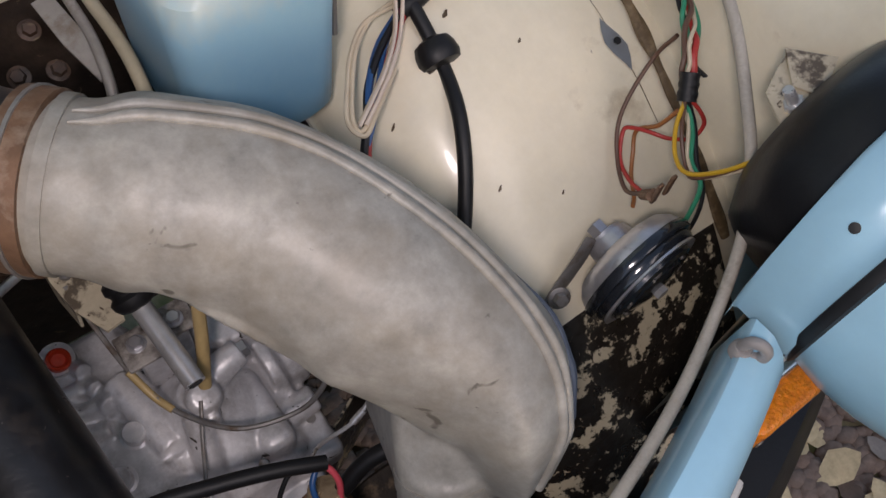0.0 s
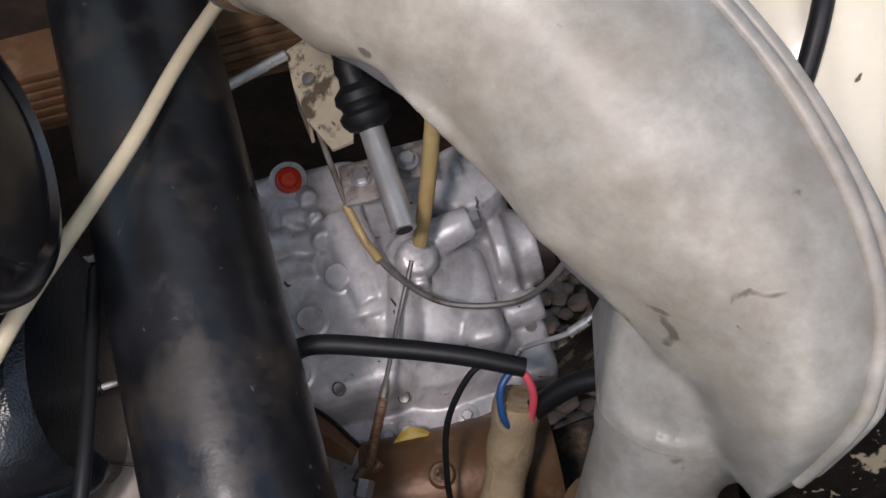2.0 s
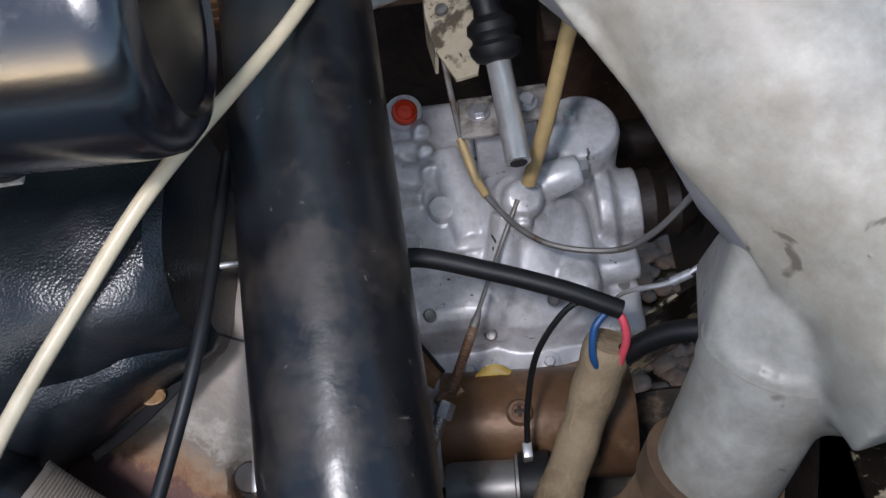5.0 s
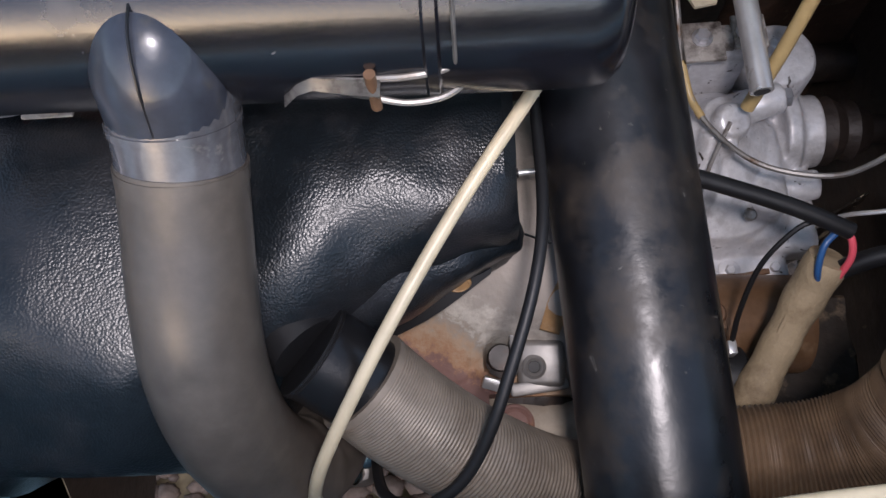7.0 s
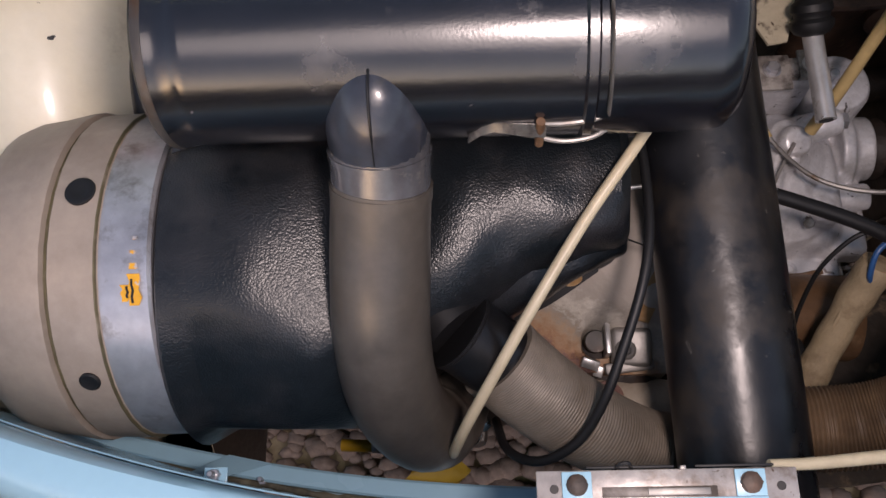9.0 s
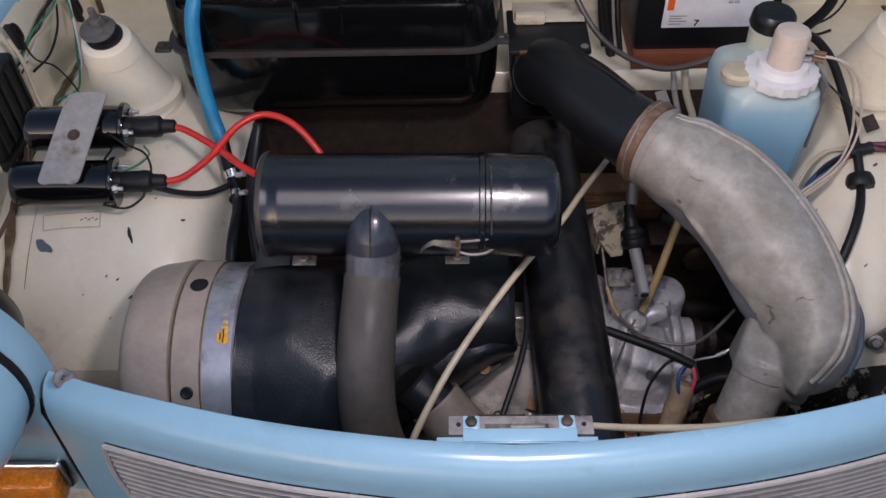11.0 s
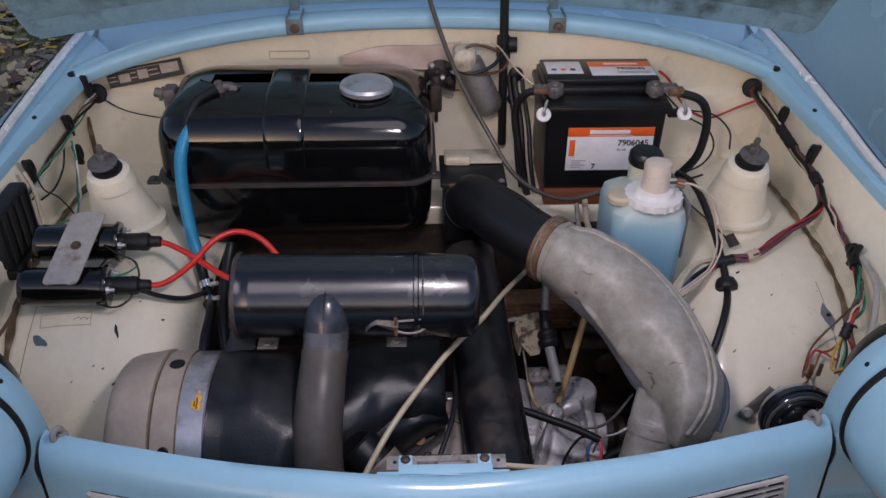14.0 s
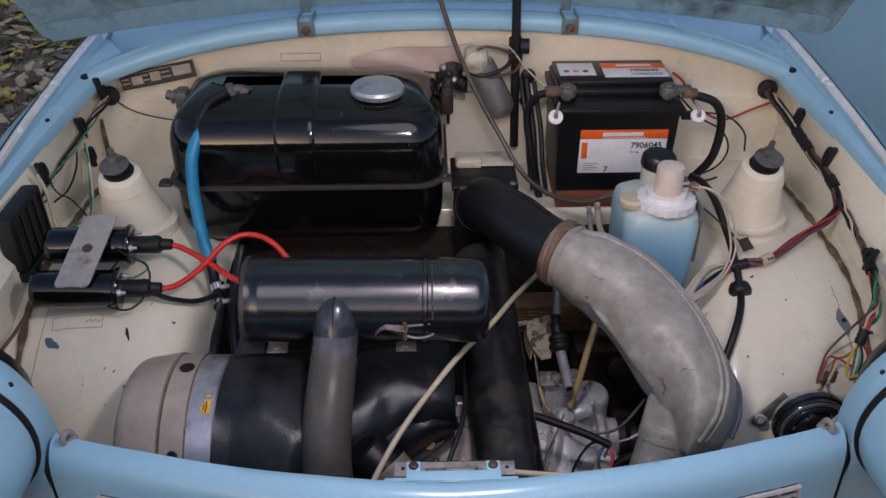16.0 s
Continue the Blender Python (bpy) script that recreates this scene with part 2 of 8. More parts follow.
rust_band = material("rusty_clamp", (0.17, 0.095, 0.055), 0.55, 0.4, vary=0.35, scale=40, stain=(0.30, 0.22, 0.16), stain_amount=0.35, stain_scale=40, bump=0.2)
shroud_beige = material("beige_fan_shroud", (0.37, 0.305, 0.25), 0.46, vary=0.10, scale=10, stain=(0.23, 0.18, 0.14), stain_amount=0.3, stain_scale=16, bump=0.06, sharp=0.3, mottle=0.1)
zinc = material("zinc_band", (0.56, 0.55, 0.57), 0.36, 0.75, vary=0.2, scale=25, stain=(0.22, 0.19, 0.17), stain_amount=0.3, stain_scale=30)
alu = material("cast_aluminium", (0.64, 0.63, 0.64), 0.38, 0.25, vary=0.2, scale=18, stain=(0.19, 0.165, 0.145), stain_amount=0.26, stain_scale=24, bump=0.12, bump_scale=160, sharp=0.2, mottle=0.25, specks=(0.05, 0.04, 0.03), speck_scale=110, speck_edge=0.69, rough_vary=0.16)
steel = material("bright_steel", (0.60, 0.59, 0.58), 0.30, 0.6, vary=0.12, scale=40, stain=(0.2, 0.15, 0.1), stain_amount=0.15, stain_scale=60)
worn_clip = material("worn_clip_steel", (0.17, 0.162, 0.155), 0.36, 0.7, vary=0.35, scale=60, stain=(0.04, 0.03, 0.025), stain_amount=0.35, stain_scale=90, bump=0.1)
dull_steel = material("dull_steel", (0.30, 0.285, 0.27), 0.48, 0.7, vary=0.2, scale=40, stain=(0.15, 0.09, 0.05), stain_amount=0.3, stain_scale=40)
chrome = material("chrome", (0.78, 0.78, 0.78), 0.2, 1.0, vary=0.05, stain=(0.3, 0.25, 0.2), stain_amount=0.1, stain_scale=50)
rust_brown = material("brown_rusty_steel", (0.16, 0.085, 0.042), 0.42, 0.25, vary=0.3, scale=22, stain=(0.30, 0.19, 0.11), stain_amount=0.30, stain_scale=25, bump=0.15)
rust_dark = material("dark_rust", (0.024, 0.016, 0.013), 0.6, 0.1, vary=0.4, scale=20, stain=(0.075, 0.045, 0.028), stain_amount=0.3, stain_scale=28, bump=0.3, mottle=0.3)


def heat_scaled(name, hot, scale_edge):
    """Cast iron burnt mauve at the hot end, then orange rust, then flaky white scale, then sooty cream-grey."""
    mt = material(name, (0.5, 0.5, 0.5), 0.68, vary=0.1, bump=0.35, bump_scale=120)
    N, L = mt.node_tree.nodes, mt.node_tree.links
    b = N["Principled BSDF"]
    co = N.new("ShaderNodeNewGeometry").outputs["Position"]
    way = N.new("ShaderNodeVectorMath")
    way.operation = "DOT_PRODUCT"
    way.inputs[1].default_value = (0.45, 0.89, 0)
    L.new(co, way.inputs[0])
    total = way.outputs["Value"]
    for size, rough, amount in ((28, 0.6, 0.030), (130, 0.75, 0.042)):
        n = N.new("ShaderNodeTexNoise")
        n.inputs["Scale"].default_value, n.inputs["Detail"].default_value, n.inputs["Roughness"].default_value = size, 6, rough
        L.new(co, n.inputs["Vector"])
        m = N.new("ShaderNodeMath")
        m.operation = "MULTIPLY_ADD"
        m.inputs[1].default_value = amount
        L.new(n.outputs["Fac"], m.inputs[0])
        L.new(total, m.inputs[2])
        total = m.outputs["Value"]
    rng_ = N.new("ShaderNodeMapRange")
    rng_.inputs["From Min"].default_value, rng_.inputs["From Max"].default_value = hot, scale_edge
    L.new(total, rng_.inputs["Value"])
    rp = N.new("ShaderNodeValToRGB")
    e_ = rp.color_ramp.elements
    e_[0].position, e_[0].color = 0.0, (0.185, 0.100, 0.085, 1)
    e_[1].position, e_[1].color = 1.0, (0.37, 0.325, 0.285, 1)
    for at, c_ in ((0.22, (0.215, 0.118, 0.098, 1)), (0.30, (0.36, 0.200, 0.110, 1)), (0.44, (0.42, 0.300, 0.205, 1)), (0.56, (0.33, 0.290, 0.245, 1)), (0.66, (0.56, 0.52, 0.46, 1)), (0.82, (0.38, 0.340, 0.300, 1))):
        e = e_.new(at)
        e.color = c_
    L.new(rng_.outputs["Result"], rp.inputs["Fac"])
    L.new(rp.outputs["Color"], b.inputs["Base Color"])
    return mt


manifold = heat_scaled("heat_scaled_iron", 0.057, 0.142)
sooty_cream = material("sooty_cream_iron", (0.37, 0.315, 0.25), 0.62, vary=0.15, scale=20, stain=(0.20, 0.145, 0.10), stain_amount=0.3, stain_scale=22, bump=0.2, bump_scale=90, sharp=0.25, mottle=0.2)
burnt_iron = material("burnt_mauve_iron", (0.20, 0.11, 0.092), 0.6, vary=0.15, scale=24, stain=(0.30, 0.16, 0.09), stain_amount=0.3, stain_scale=40, bump=0.2, mottle=0.2)
orange_rust = material("orange_rusty_sheet", (0.34, 0.20, 0.09), 0.65, vary=0.25, scale=30, stain=(0.42, 0.33, 0.24), stain_amount=0.35, stain_scale=40, bump=0.2)
lock_steel = material("stained_lock_steel", (0.36, 0.335, 0.32), 0.36, 0.35, vary=0.2, scale=40, stain=(0.15, 0.105, 0.075), stain_amount=0.40, stain_scale=38, sharp=0.12, bump=0.1, mottle=0.25, specks=(0.10, 0.06, 0.04), speck_scale=150, speck_edge=0.68)
tray_dirt = material("caked_tray_dirt", (0.030, 0.021, 0.015), 0.65, vary=0.4, scale=30, stain=(0.17, 0.12, 0.075), stain_amount=0.34, stain_scale=34, sharp=0.08, bump=0.4, bump_scale=90, mottle=0.4)
slot_grime = material("greasy_slot_grime", (0.075, 0.058, 0.045), 0.4, vary=0.3, scale=40, stain=(0.19, 0.165, 0.15), stain_amount=0.4, stain_scale=50)
groove_dirt = material("olive_groove_dirt", (0.105, 0.088, 0.045), 0.6, vary=0.3, scale=30, stain=(0.27, 0.22, 0.16), stain_amount=0.3, stain_scale=30)
corrugated = material("corrugated_paper_hose", (0.200, 0.167, 0.134), 0.46, 0.1, vary=0.2, scale=18, stain=(0.115, 0.085, 0.06), stain_amount=0.38, mottle=0.2, bump=0.1)
brown_corrugated = material("brown_corrugated_hose", (0.175, 0.112, 0.066), 0.5, 0.1, vary=0.2, scale=18, stain=(0.07, 0.045, 0.03), stain_amount=0.4, bump=0.1)
smooth_hose = material("grey_brown_rubber_hose", (0.078, 0.067, 0.057), 0.36, vary=0.25, scale=14, stain=(0.050, 0.043, 0.038), stain_amount=0.36, sharp=0.3, bump=0.05, mottle=0.25)
cloth = material("stained_cloth_sleeve", (0.36, 0.275, 0.17), 0.72, vary=0.15, scale=40, stain=(0.17, 0.115, 0.065), stain_amount=0.35, stain_scale=24, bump=0.3, bump_scale=300)
cream_tube = material("yellowed_plastic_tube", (0.50, 0.43, 0.30), 0.38, vary=0.08, scale=20, stain=(0.30, 0.22, 0.13), stain_amount=0.2)
amber_tube = material("amber_tube", (0.46, 0.33, 0.15), 0.38, vary=0.12, scale=30)
grey_cable = material("grey_spiral_cable", (0.42, 0.38, 0.32), 0.45, vary=0.15, scale=30, stain=(0.22, 0.19, 0.15), stain_amount=0.3, stain_scale=30, bump=0.15, bump_scale=400)
white_plastic = material("white_plastic", (0.74, 0.72, 0.70), 0.4, vary=0.05)
pale_plastic = material("pale_pink_plastic", (0.62, 0.52, 0.43), 0.45, vary=0.06)
orange_lens = material("orange_lens", (0.86, 0.23, 0.008), 0.10, vary=0.3, scale=90, bump=0.6, bump_scale=260, coat=0.6, mottle=0.3, mottle_scale=160)
red_insul = material("red_insulation", (0.62, 0.03, 0.02), 0.35, vary=0.08)
strap_grey = material("dull_grey_strap", (0.40, 0.37, 0.335), 0.45, 0.25, vary=0.15, scale=20, stain=(0.22, 0.16, 0.11), stain_amount=0.3, stain_scale=30, mottle=0.15)
rust_mid = material("brown_frame_rust", (0.085, 0.048, 0.032), 0.55, 0.1, vary=0.4, scale=18, stain=(0.03, 0.022, 0.018), stain_amount=0.45, stain_scale=20, bump=0.2, mottle=0.4, specks=(0.16, 0.12, 0.07), speck_scale=60, speck_edge=0.68)
trim_alu = material("bright_trim", (0.86, 0.85, 0.83), 0.24, 0.3, vary=0.08, scale=20, stain=(0.3, 0.27, 0.23), stain_amount=0.12, stain_scale=40)
lead_grey = material("oxidised_lead", (0.15, 0.14, 0.13), 0.55, 0.4, vary=0.25, scale=50, stain=(0.07, 0.05, 0.04), stain_amount=0.35, stain_scale=50, bump=0.2)
faded = material("faded_outline", (0.50, 0.43, 0.31), 0.45, vary=0.2, scale=60)
underseal = material("brown_underseal", (0.050, 0.036, 0.028), 0.5, vary=0.4, scale=14, stain=(0.035, 0.026, 0.022), stain_amount=0.4, stain_scale=18, bump=0.4, bump_scale=70, mottle=0.3, specks=(0.16, 0.12, 0.08), speck_scale=60, speck_edge=0.70)
loom_red = material("dull_red_insulation", (0.42, 0.035, 0.028), 0.4, vary=0.1)
pink_insul = material("pink_insulation", (0.68, 0.09, 0.12), 0.4, vary=0.05)
green_insul = material("green_insulation", (0.02, 0.24, 0.13), 0.4, vary=0.1)
yellow_insul = material("yellow_insulation", (0.58, 0.34, 0.02), 0.4, vary=0.1)
brown_insul = material("brown_insulation", (0.11, 0.055, 0.035), 0.45, vary=0.15)
cream_insul = material("cream_insulation", (0.55, 0.46, 0.33), 0.45, vary=0.1)
purple_insul = material("dark_purple_insulation", (0.12, 0.035, 0.055), 0.42, vary=0.15)
blue_insul = material("blue_insulation", (0.02, 0.08, 0.22), 0.4, vary=0.1)
blue_hose = material("bright_blue_hose", (0.012, 0.23, 0.42), 0.4, vary=0.08)
red_wax = material("red_paint_mark", (0.60, 0.05, 0.015), 0.4, vary=0.15)
wood_brown = material("red_brown_tray", (0.22, 0.065, 0.03), 0.5, vary=0.2, scale=20, stain=(0.1, 0.04, 0.025), stain_amount=0.3)
battery_black = material("battery_black", (0.007, 0.007, 0.008), 0.33, spec=0.4, vary=0.15, bump=0.05, bump_scale=300)
label_white = material("label_white", (0.66, 0.66, 0.68), 0.35, vary=0.03)
label_orange = material("label_orange", (0.75, 0.12, 0.018), 0.35, vary=0.04)
ink = material("black_ink", (0.015, 0.015, 0.015), 0.5, vary=0.1)
pink_foil = material("pale_pink_foil", (0.50, 0.39, 0.33), 0.4, vary=0.12, scale=10, bump=0.2, bump_scale=30)
tar = material("brown_tar_sealer", (0.10, 0.065, 0.032), 0.45, vary=0.35, scale=40, stain=(0.25, 0.18, 0.10), stain_amount=0.4, stain_scale=40, bump=0.4)

# ---------- ground ----------
ground_mat = material("leaf_litter_soil", (0.36, 0.30, 0.20), 0.9, vary=0.45, scale=9, stain=(0.09, 0.13, 0.035), stain_amount=0.42, stain_scale=2.2, bump=0.8, bump_scale=60)
gb = bmesh.new()
gs = [-400, -60, -12, -5, -3, -2, -1.2, -0.6, 0, 0.6, 1.2, 2, 3, 5, 12, 60, 400]
gv = [[gb.verts.new((x, y + 1, 0.0 if max(abs(x), abs(y)) > 4 else 0.012 * noise.noise((x * 2, y * 2, 0)) - 0.012)) for y in gs] for x in gs]
for i in range(len(gs) - 1):
    for j in range(len(gs) - 1):
        gb.faces.new((gv[i][j], gv[i + 1][j], gv[i + 1][j + 1], gv[i][j + 1]))
single("ground", gb, ground_mat, "bare soil with fallen leaves and patches of grass", "ground", (0, 0, 0), kind="structure")

pebble_mat = material("gravel", (0.185, 0.130, 0.100), 0.75, vary=0.35, scale=30, stain=(0.12, 0.07, 0.05), stain_amount=0.3, bump=0.3)
leaf_mats = [material("dry_leaf_tan", (0.52, 0.41, 0.24), 0.7, vary=0.35, scale=25), material("dry_leaf_yellow", (0.55, 0.41, 0.07), 0.65, vary=0.3, scale=25),
             material("dry_leaf_brown", (0.10, 0.065, 0.045), 0.75, vary=0.35, scale=25), material("dry_leaf_grey", (0.22, 0.19, 0.165), 0.75, vary=0.3, scale=25)]
grass_mat = material("grass_blades", (0.10, 0.17, 0.035), 0.6, vary=0.35, scale=8)
rng = random.Random(4)


def scatter_pebbles(n, x0, x1, y0, y1, size):
    vs, fs = [], []
    for _ in range(n):
        x, y, s = rng.uniform(x0, x1), rng.uniform(y0, y1), size * rng.uniform(0.5, 1.5)
        if min(x - x0, x1 - x, y - y0, y1 - y) < 0.16 + 0.30 * noise.noise(V((x, y, 0)) * 4) - 0.12 * rng.random():
            continue
        k = len(vs)
        a0 = rng.random() * 6
        for h, q in ((-0.3, 0.8), (0.12, 1.0), (0.45, 0.86), (0.66, 0.45)):
            for i in range(6):
                a = a0 + i * math.pi / 3
                w = q * s * rng.uniform(0.8, 1.15)
                vs.append((x + w * math.cos(a), y + 0.8 * w * math.sin(a), h * s))
        for r in range(3):
            for i in range(6):
                j = (i + 1) % 6
                fs.append((k + r * 6 + i, k + r * 6 + j, k + r * 6 + 6 + j, k + r * 6 + 6 + i))
        fs.append([k + 18 + i for i in range(6)])
    me = bpy.data.meshes.new("gravel")
    me.from_pydata(vs, [], fs)
    me.shade_smooth()
    me.materials.append(pebble_mat)
    return me


def scatter_leaves(n, areas, size):
    vs, fs, mi = [], [], []
    shape = ((-0.5, 0), (-0.36, 0.2), (-0.1, 0.33), (0.2, 0.28), (0.5, 0.02), (0.22, -0.27), (-0.1, -0.34), (-0.36, -0.2))
    for _ in range(n):
        x0, x1, y0, y1 = areas[rng.randrange(len(areas))]
        x, y, s, a = rng.uniform(x0, x1), rng.uniform(y0, y1), size * rng.uniform(0.5, 1.35), rng.random() * 6.3
        if x1 - x0 > 2 and min(x - x0, y1 - y) < 0.9 * rng.random() + 0.8 * noise.noise(V((x, y, 0)) * 1.3):
            continue
        tilt, curl, z = rng.uniform(-0.5, 0.5), rng.uniform(-0.3, 0.7), rng.uniform(0.006, 0.022)
        k = len(vs)
        for u, w in shape:
            w *= rng.uniform(0.75, 1.2)
            h = abs(z + s * (tilt * u + curl * w * w + 0.15 * u * u)) + 0.003
            vs.append((x + s * (u * math.cos(a) - w * math.sin(a)), y + s * (u * math.sin(a) + w * math.cos(a)), h))
        vs.append((x, y, z + 0.003))
        m = rng.choice((0, 0, 0, 2, 2, 2, 3, 3, 1))
        for i in range(8):
            fs.append((k + i, k + (i + 1) % 8, k + 8))
            mi.append(m)
    me = bpy.data.meshes.new("fallen_leaves")
    me.from_pydata(vs, [], fs)
    me.polygons.foreach_set("material_index", mi)
    for m in leaf_mats:
        me.materials.append(m)
    me.shade_smooth()
    return me


tagged(new("gravel", scatter_pebbles(21000, -0.95, 1.75, -0.9, 0.75, 0.0155)), "brown and grey pebbles on the ground", "gravel", kind="stuff")
tagged(new("fallen_leaves", scatter_leaves(5200, [(-4.5, -0.85, 0.2, 7.0), (-3.2, -0.9, 1.0, 5.0)], 0.085)),
       "dry yellow and brown fallen leaves on the soil", "leaves", kind="stuff")
tagged(new("fallen_leaves", scatter_leaves(420, [(0.62, 1.5, -0.8, 0.3), (0.7, 2.2, -0.9, 0.9)], 0.062)), "dry leaves scattered over dark gravel", "leaves", kind="stuff")
vs, fs = [], []
for _ in range(9000):
    cx, cy = rng.choice(((-2.3, 5.2), (-2.0, 4.0), (-3.0, 4.6), (-2.6, 6.2), (-1.6, 3.0)))
    x, y, a, h = rng.gauss(cx, 0.38), rng.gauss(cy, 0.45), rng.random() * 6.3, rng.uniform(0.02, 0.06)
    k, dx, dy = len(vs), 0.003 * math.cos(a), 0.003 * math.sin(a)
    vs += [(x - dx, y - dy, 0), (x + dx, y + dy, 0), (x + rng.uniform(-0.02, 0.02), y + rng.uniform(-0.02, 0.02), h)]
    fs.append((k, k + 1, k + 2))
me = bpy.data.meshes.new("grass")
me.from_pydata(vs, [], fs)
me.materials.append(grass_mat)
tagged(new("grass", me), "thin green grass among the fallen leaves", "grass", kind="stuff")

# dark hedge that closes the place round the car
hedge_mat = material("dark_hedge", (0.022, 0.026, 0.014), 0.9, vary=0.6, scale=1.5, bump=0.6, bump_scale=9)
hr = [[V(((9 + 0.5 * noise.noise((a * 3, z, 1))) * math.sin(a), 1 + (9 + 0.5 * noise.noise((a * 3, z, 1))) * math.cos(a), z * (1 + 0.25 * noise.noise((a * 5, 0, 2))))) for a in [2 * math.pi * k / 96 for k in range(96)]] for z in (-0.1, 0.6, 1.2, 1.8, 2.3)]
single("hedge", loft(hr, True, False), hedge_mat, "tall dark hedge standing round the yard", "hedge", (0, 10, 0), kind="structure")

# ---------- the car body ----------
car = thing("car", (0, 0.5, 0), "small light-blue car with its bonnet raised and cream engine bay", "car")


def panel_y(x):
    return -0.089 + 0.394 * x * x


def panel_z(x):
    return 0.793 - 0.013 * (x / 0.49) ** 2 + 0.007 * min(1, abs(x) / 0.16) * max(0, 1 - max(0, abs(x) - 0.38) / 0.11)


PANEL = [(0.0025, -0.064), (0.002, -0.050), (0.000, -0.004), (-0.003, 0.0), (-0.018, 0.001), (-0.030, -0.006), (-0.038, -0.018), (-0.042, -0.032),
         (-0.0435, -0.047), (-0.046, -0.095), (-0.050, -0.152), (-0.052, -0.180), (-0.056, -0.30), (-0.045, -0.42)]
GRILLE = (8, 10)
xs = [-0.514 + 1.028 * i / 60 for i in range(61)]
bm = bmesh.new()
grid = [[bm.verts.new((x, panel_y(x) + dy, panel_z(x) + dz)) for dy, dz in PANEL] for x in xs]
for i in range(60):
    for j in range(len(PANEL) - 1):
        if GRILLE[0] <= j < GRILLE[1] and 4 <= i < 56:
            continue
        bm.faces.new((grid[i][j], grid[i][j + 1], grid[i + 1][j + 1], grid[i + 1][j]))
bmesh.ops.recalc_face_normals(bm, faces=bm.faces)
ret = bmesh.ops.solidify(bm, geom=bm.faces[:], thickness=0.0016)
part("front_panel", bm, blue_paint, car, "light-blue front panel with rounded top edge", sharp=50)
# inner wall of the panel, with a flange, gutter and bracket at its foot
def flange_y(x):
    return -0.055 + 0.30 * x * x


lx = [x for x in xs if -0.485 < x < 0.05]
part("inner_wall", sheet([[V((x, panel_y(x) + 0.0032, panel_z(x) - 0.058)) for x in lx], [V((x, panel_y(x) + 0.004, 0.66)) for x in lx], [V((x, panel_y(x) + 0.003, 0.562)) for x in lx]], 0.0012, (0, 1, 0)), blue_paint, car, "shaded blue inner wall of the front panel")
rows = [[V((x, flange_y(x) + dy, 0.566 + dz)) for x in lx] for dy, dz in ((0.0, -0.012), (0.001, -0.001), (-0.001, 0.001), (-0.013, 0.002), (-0.015, 0.0))]
part("inner_flange", sheet(rows, 0.0012, (0, 0.0, -1)), blue_paint, car, "light-blue flange inside the front panel")
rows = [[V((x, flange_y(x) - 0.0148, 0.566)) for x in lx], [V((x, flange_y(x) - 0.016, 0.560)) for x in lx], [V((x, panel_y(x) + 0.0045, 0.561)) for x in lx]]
# gutter takes the darker blue, so its shade is part of the colour
part("flange_gutter", sheet(rows, 0.0012, (0, 0.0, -1)), blue_shaded, car, "shaded blue gutter inside the panel")
seam_dirt = material("seam_dirt", (0.12, 0.11, 0.075), 0.7, vary=0.4, scale=60, stain=(0.03, 0.028, 0.02), stain_amount=0.45, stain_scale=60)
part("dirt_seam", sweep([V((x, flange_y(x) - 0.0185 + 0.001 * math.sin(60 * x), 0.5625)) for x in lx[2:18]], lambda q: 0.0022 + 0.0016 * math.sin(q * 41) ** 2, 6, 40, flat=0.5), seam_dirt, car, "dirty line in the flange fold")
for x, y, z in ((-0.4656, -0.002, 0.562), (-0.2924, -0.0433, 0.561), (-0.2935, -0.0475, 0.684)):
    part("flange_screw", merge(lathe([(0.0042, 0), (0.0042, 0.0045), (0.0038, 0.005)], 6, axis((x, y, z), (0, 0, 1))), lathe([(0.0022, 0.004), (0.0022, 0.013), (0.0018, 0.0135)], 10, axis((x, y, z), (0, 0, 1)))), zinc, car, "small bright stud with nut")
part("stud_tab", box((-0.302, -0.0545, 0.682), (-0.285, -0.042, 0.684), 0.0006), blue_paint, car)
tab = [[V((-0.322, -0.022, 0.5685)), V((-0.303, -0.026, 0.5695)), V((-0.284, -0.030, 0.5685))], [V((-0.337, -0.031, 0.581)), V((-0.321, -0.034, 0.580)), V((-0.305, -0.037, 0.579))], [V((-0.346, -0.0375, 0.591)), V((-0.333, -0.0395, 0.589)), V((-0.319, -0.0420, 0.586))], [V((-0.347, -0.0400, 0.597)), V((-0.333, -0.0420, 0.595)), V((-0.319, -0.0445, 0.592))]]
part("flange_bracket", sheet(tab, 0.0015), blue_paint, car, "small light-blue bracket on the flange")

grille = part("grille", sheet([[V((x, panel_y(x) - 0.018, panel_z(x) + dz)) for x in xs[3:58]] for dz in (-0.040, -0.163)], 0.002, (0, 1, 0)), rubber, car, "black backing of the radiator grille")
grille_grey = material("grille_grey_plastic", (0.50, 0.47, 0.44), 0.45, vary=0.1, scale=30)
for k in range(9):
    dz = -0.0525 - 0.0115 * k
    c = [V((x, panel_y(x) - 0.047 - 0.03 * (-dz - 0.06), panel_z(x) + dz)) for x in xs[4:57:2]]
    part("slat", sweep(c, 0.0027, 6, len(c) - 1, flat=0.8), grille_grey, grille)
for k in range(11):
    x = -0.42 + 0.084 * k
    part("mullion", box((x - 0.002, panel_y(x) - 0.044, panel_z(x) - 0.150), (x + 0.002, panel_y(x) - 0.03, panel_z(x) - 0.054), 0.0005), grille_grey, grille)
rim = [V((x, panel_y(x) - 0.0475, panel_z(x) - 0.0485)) for x in xs[4:57]]
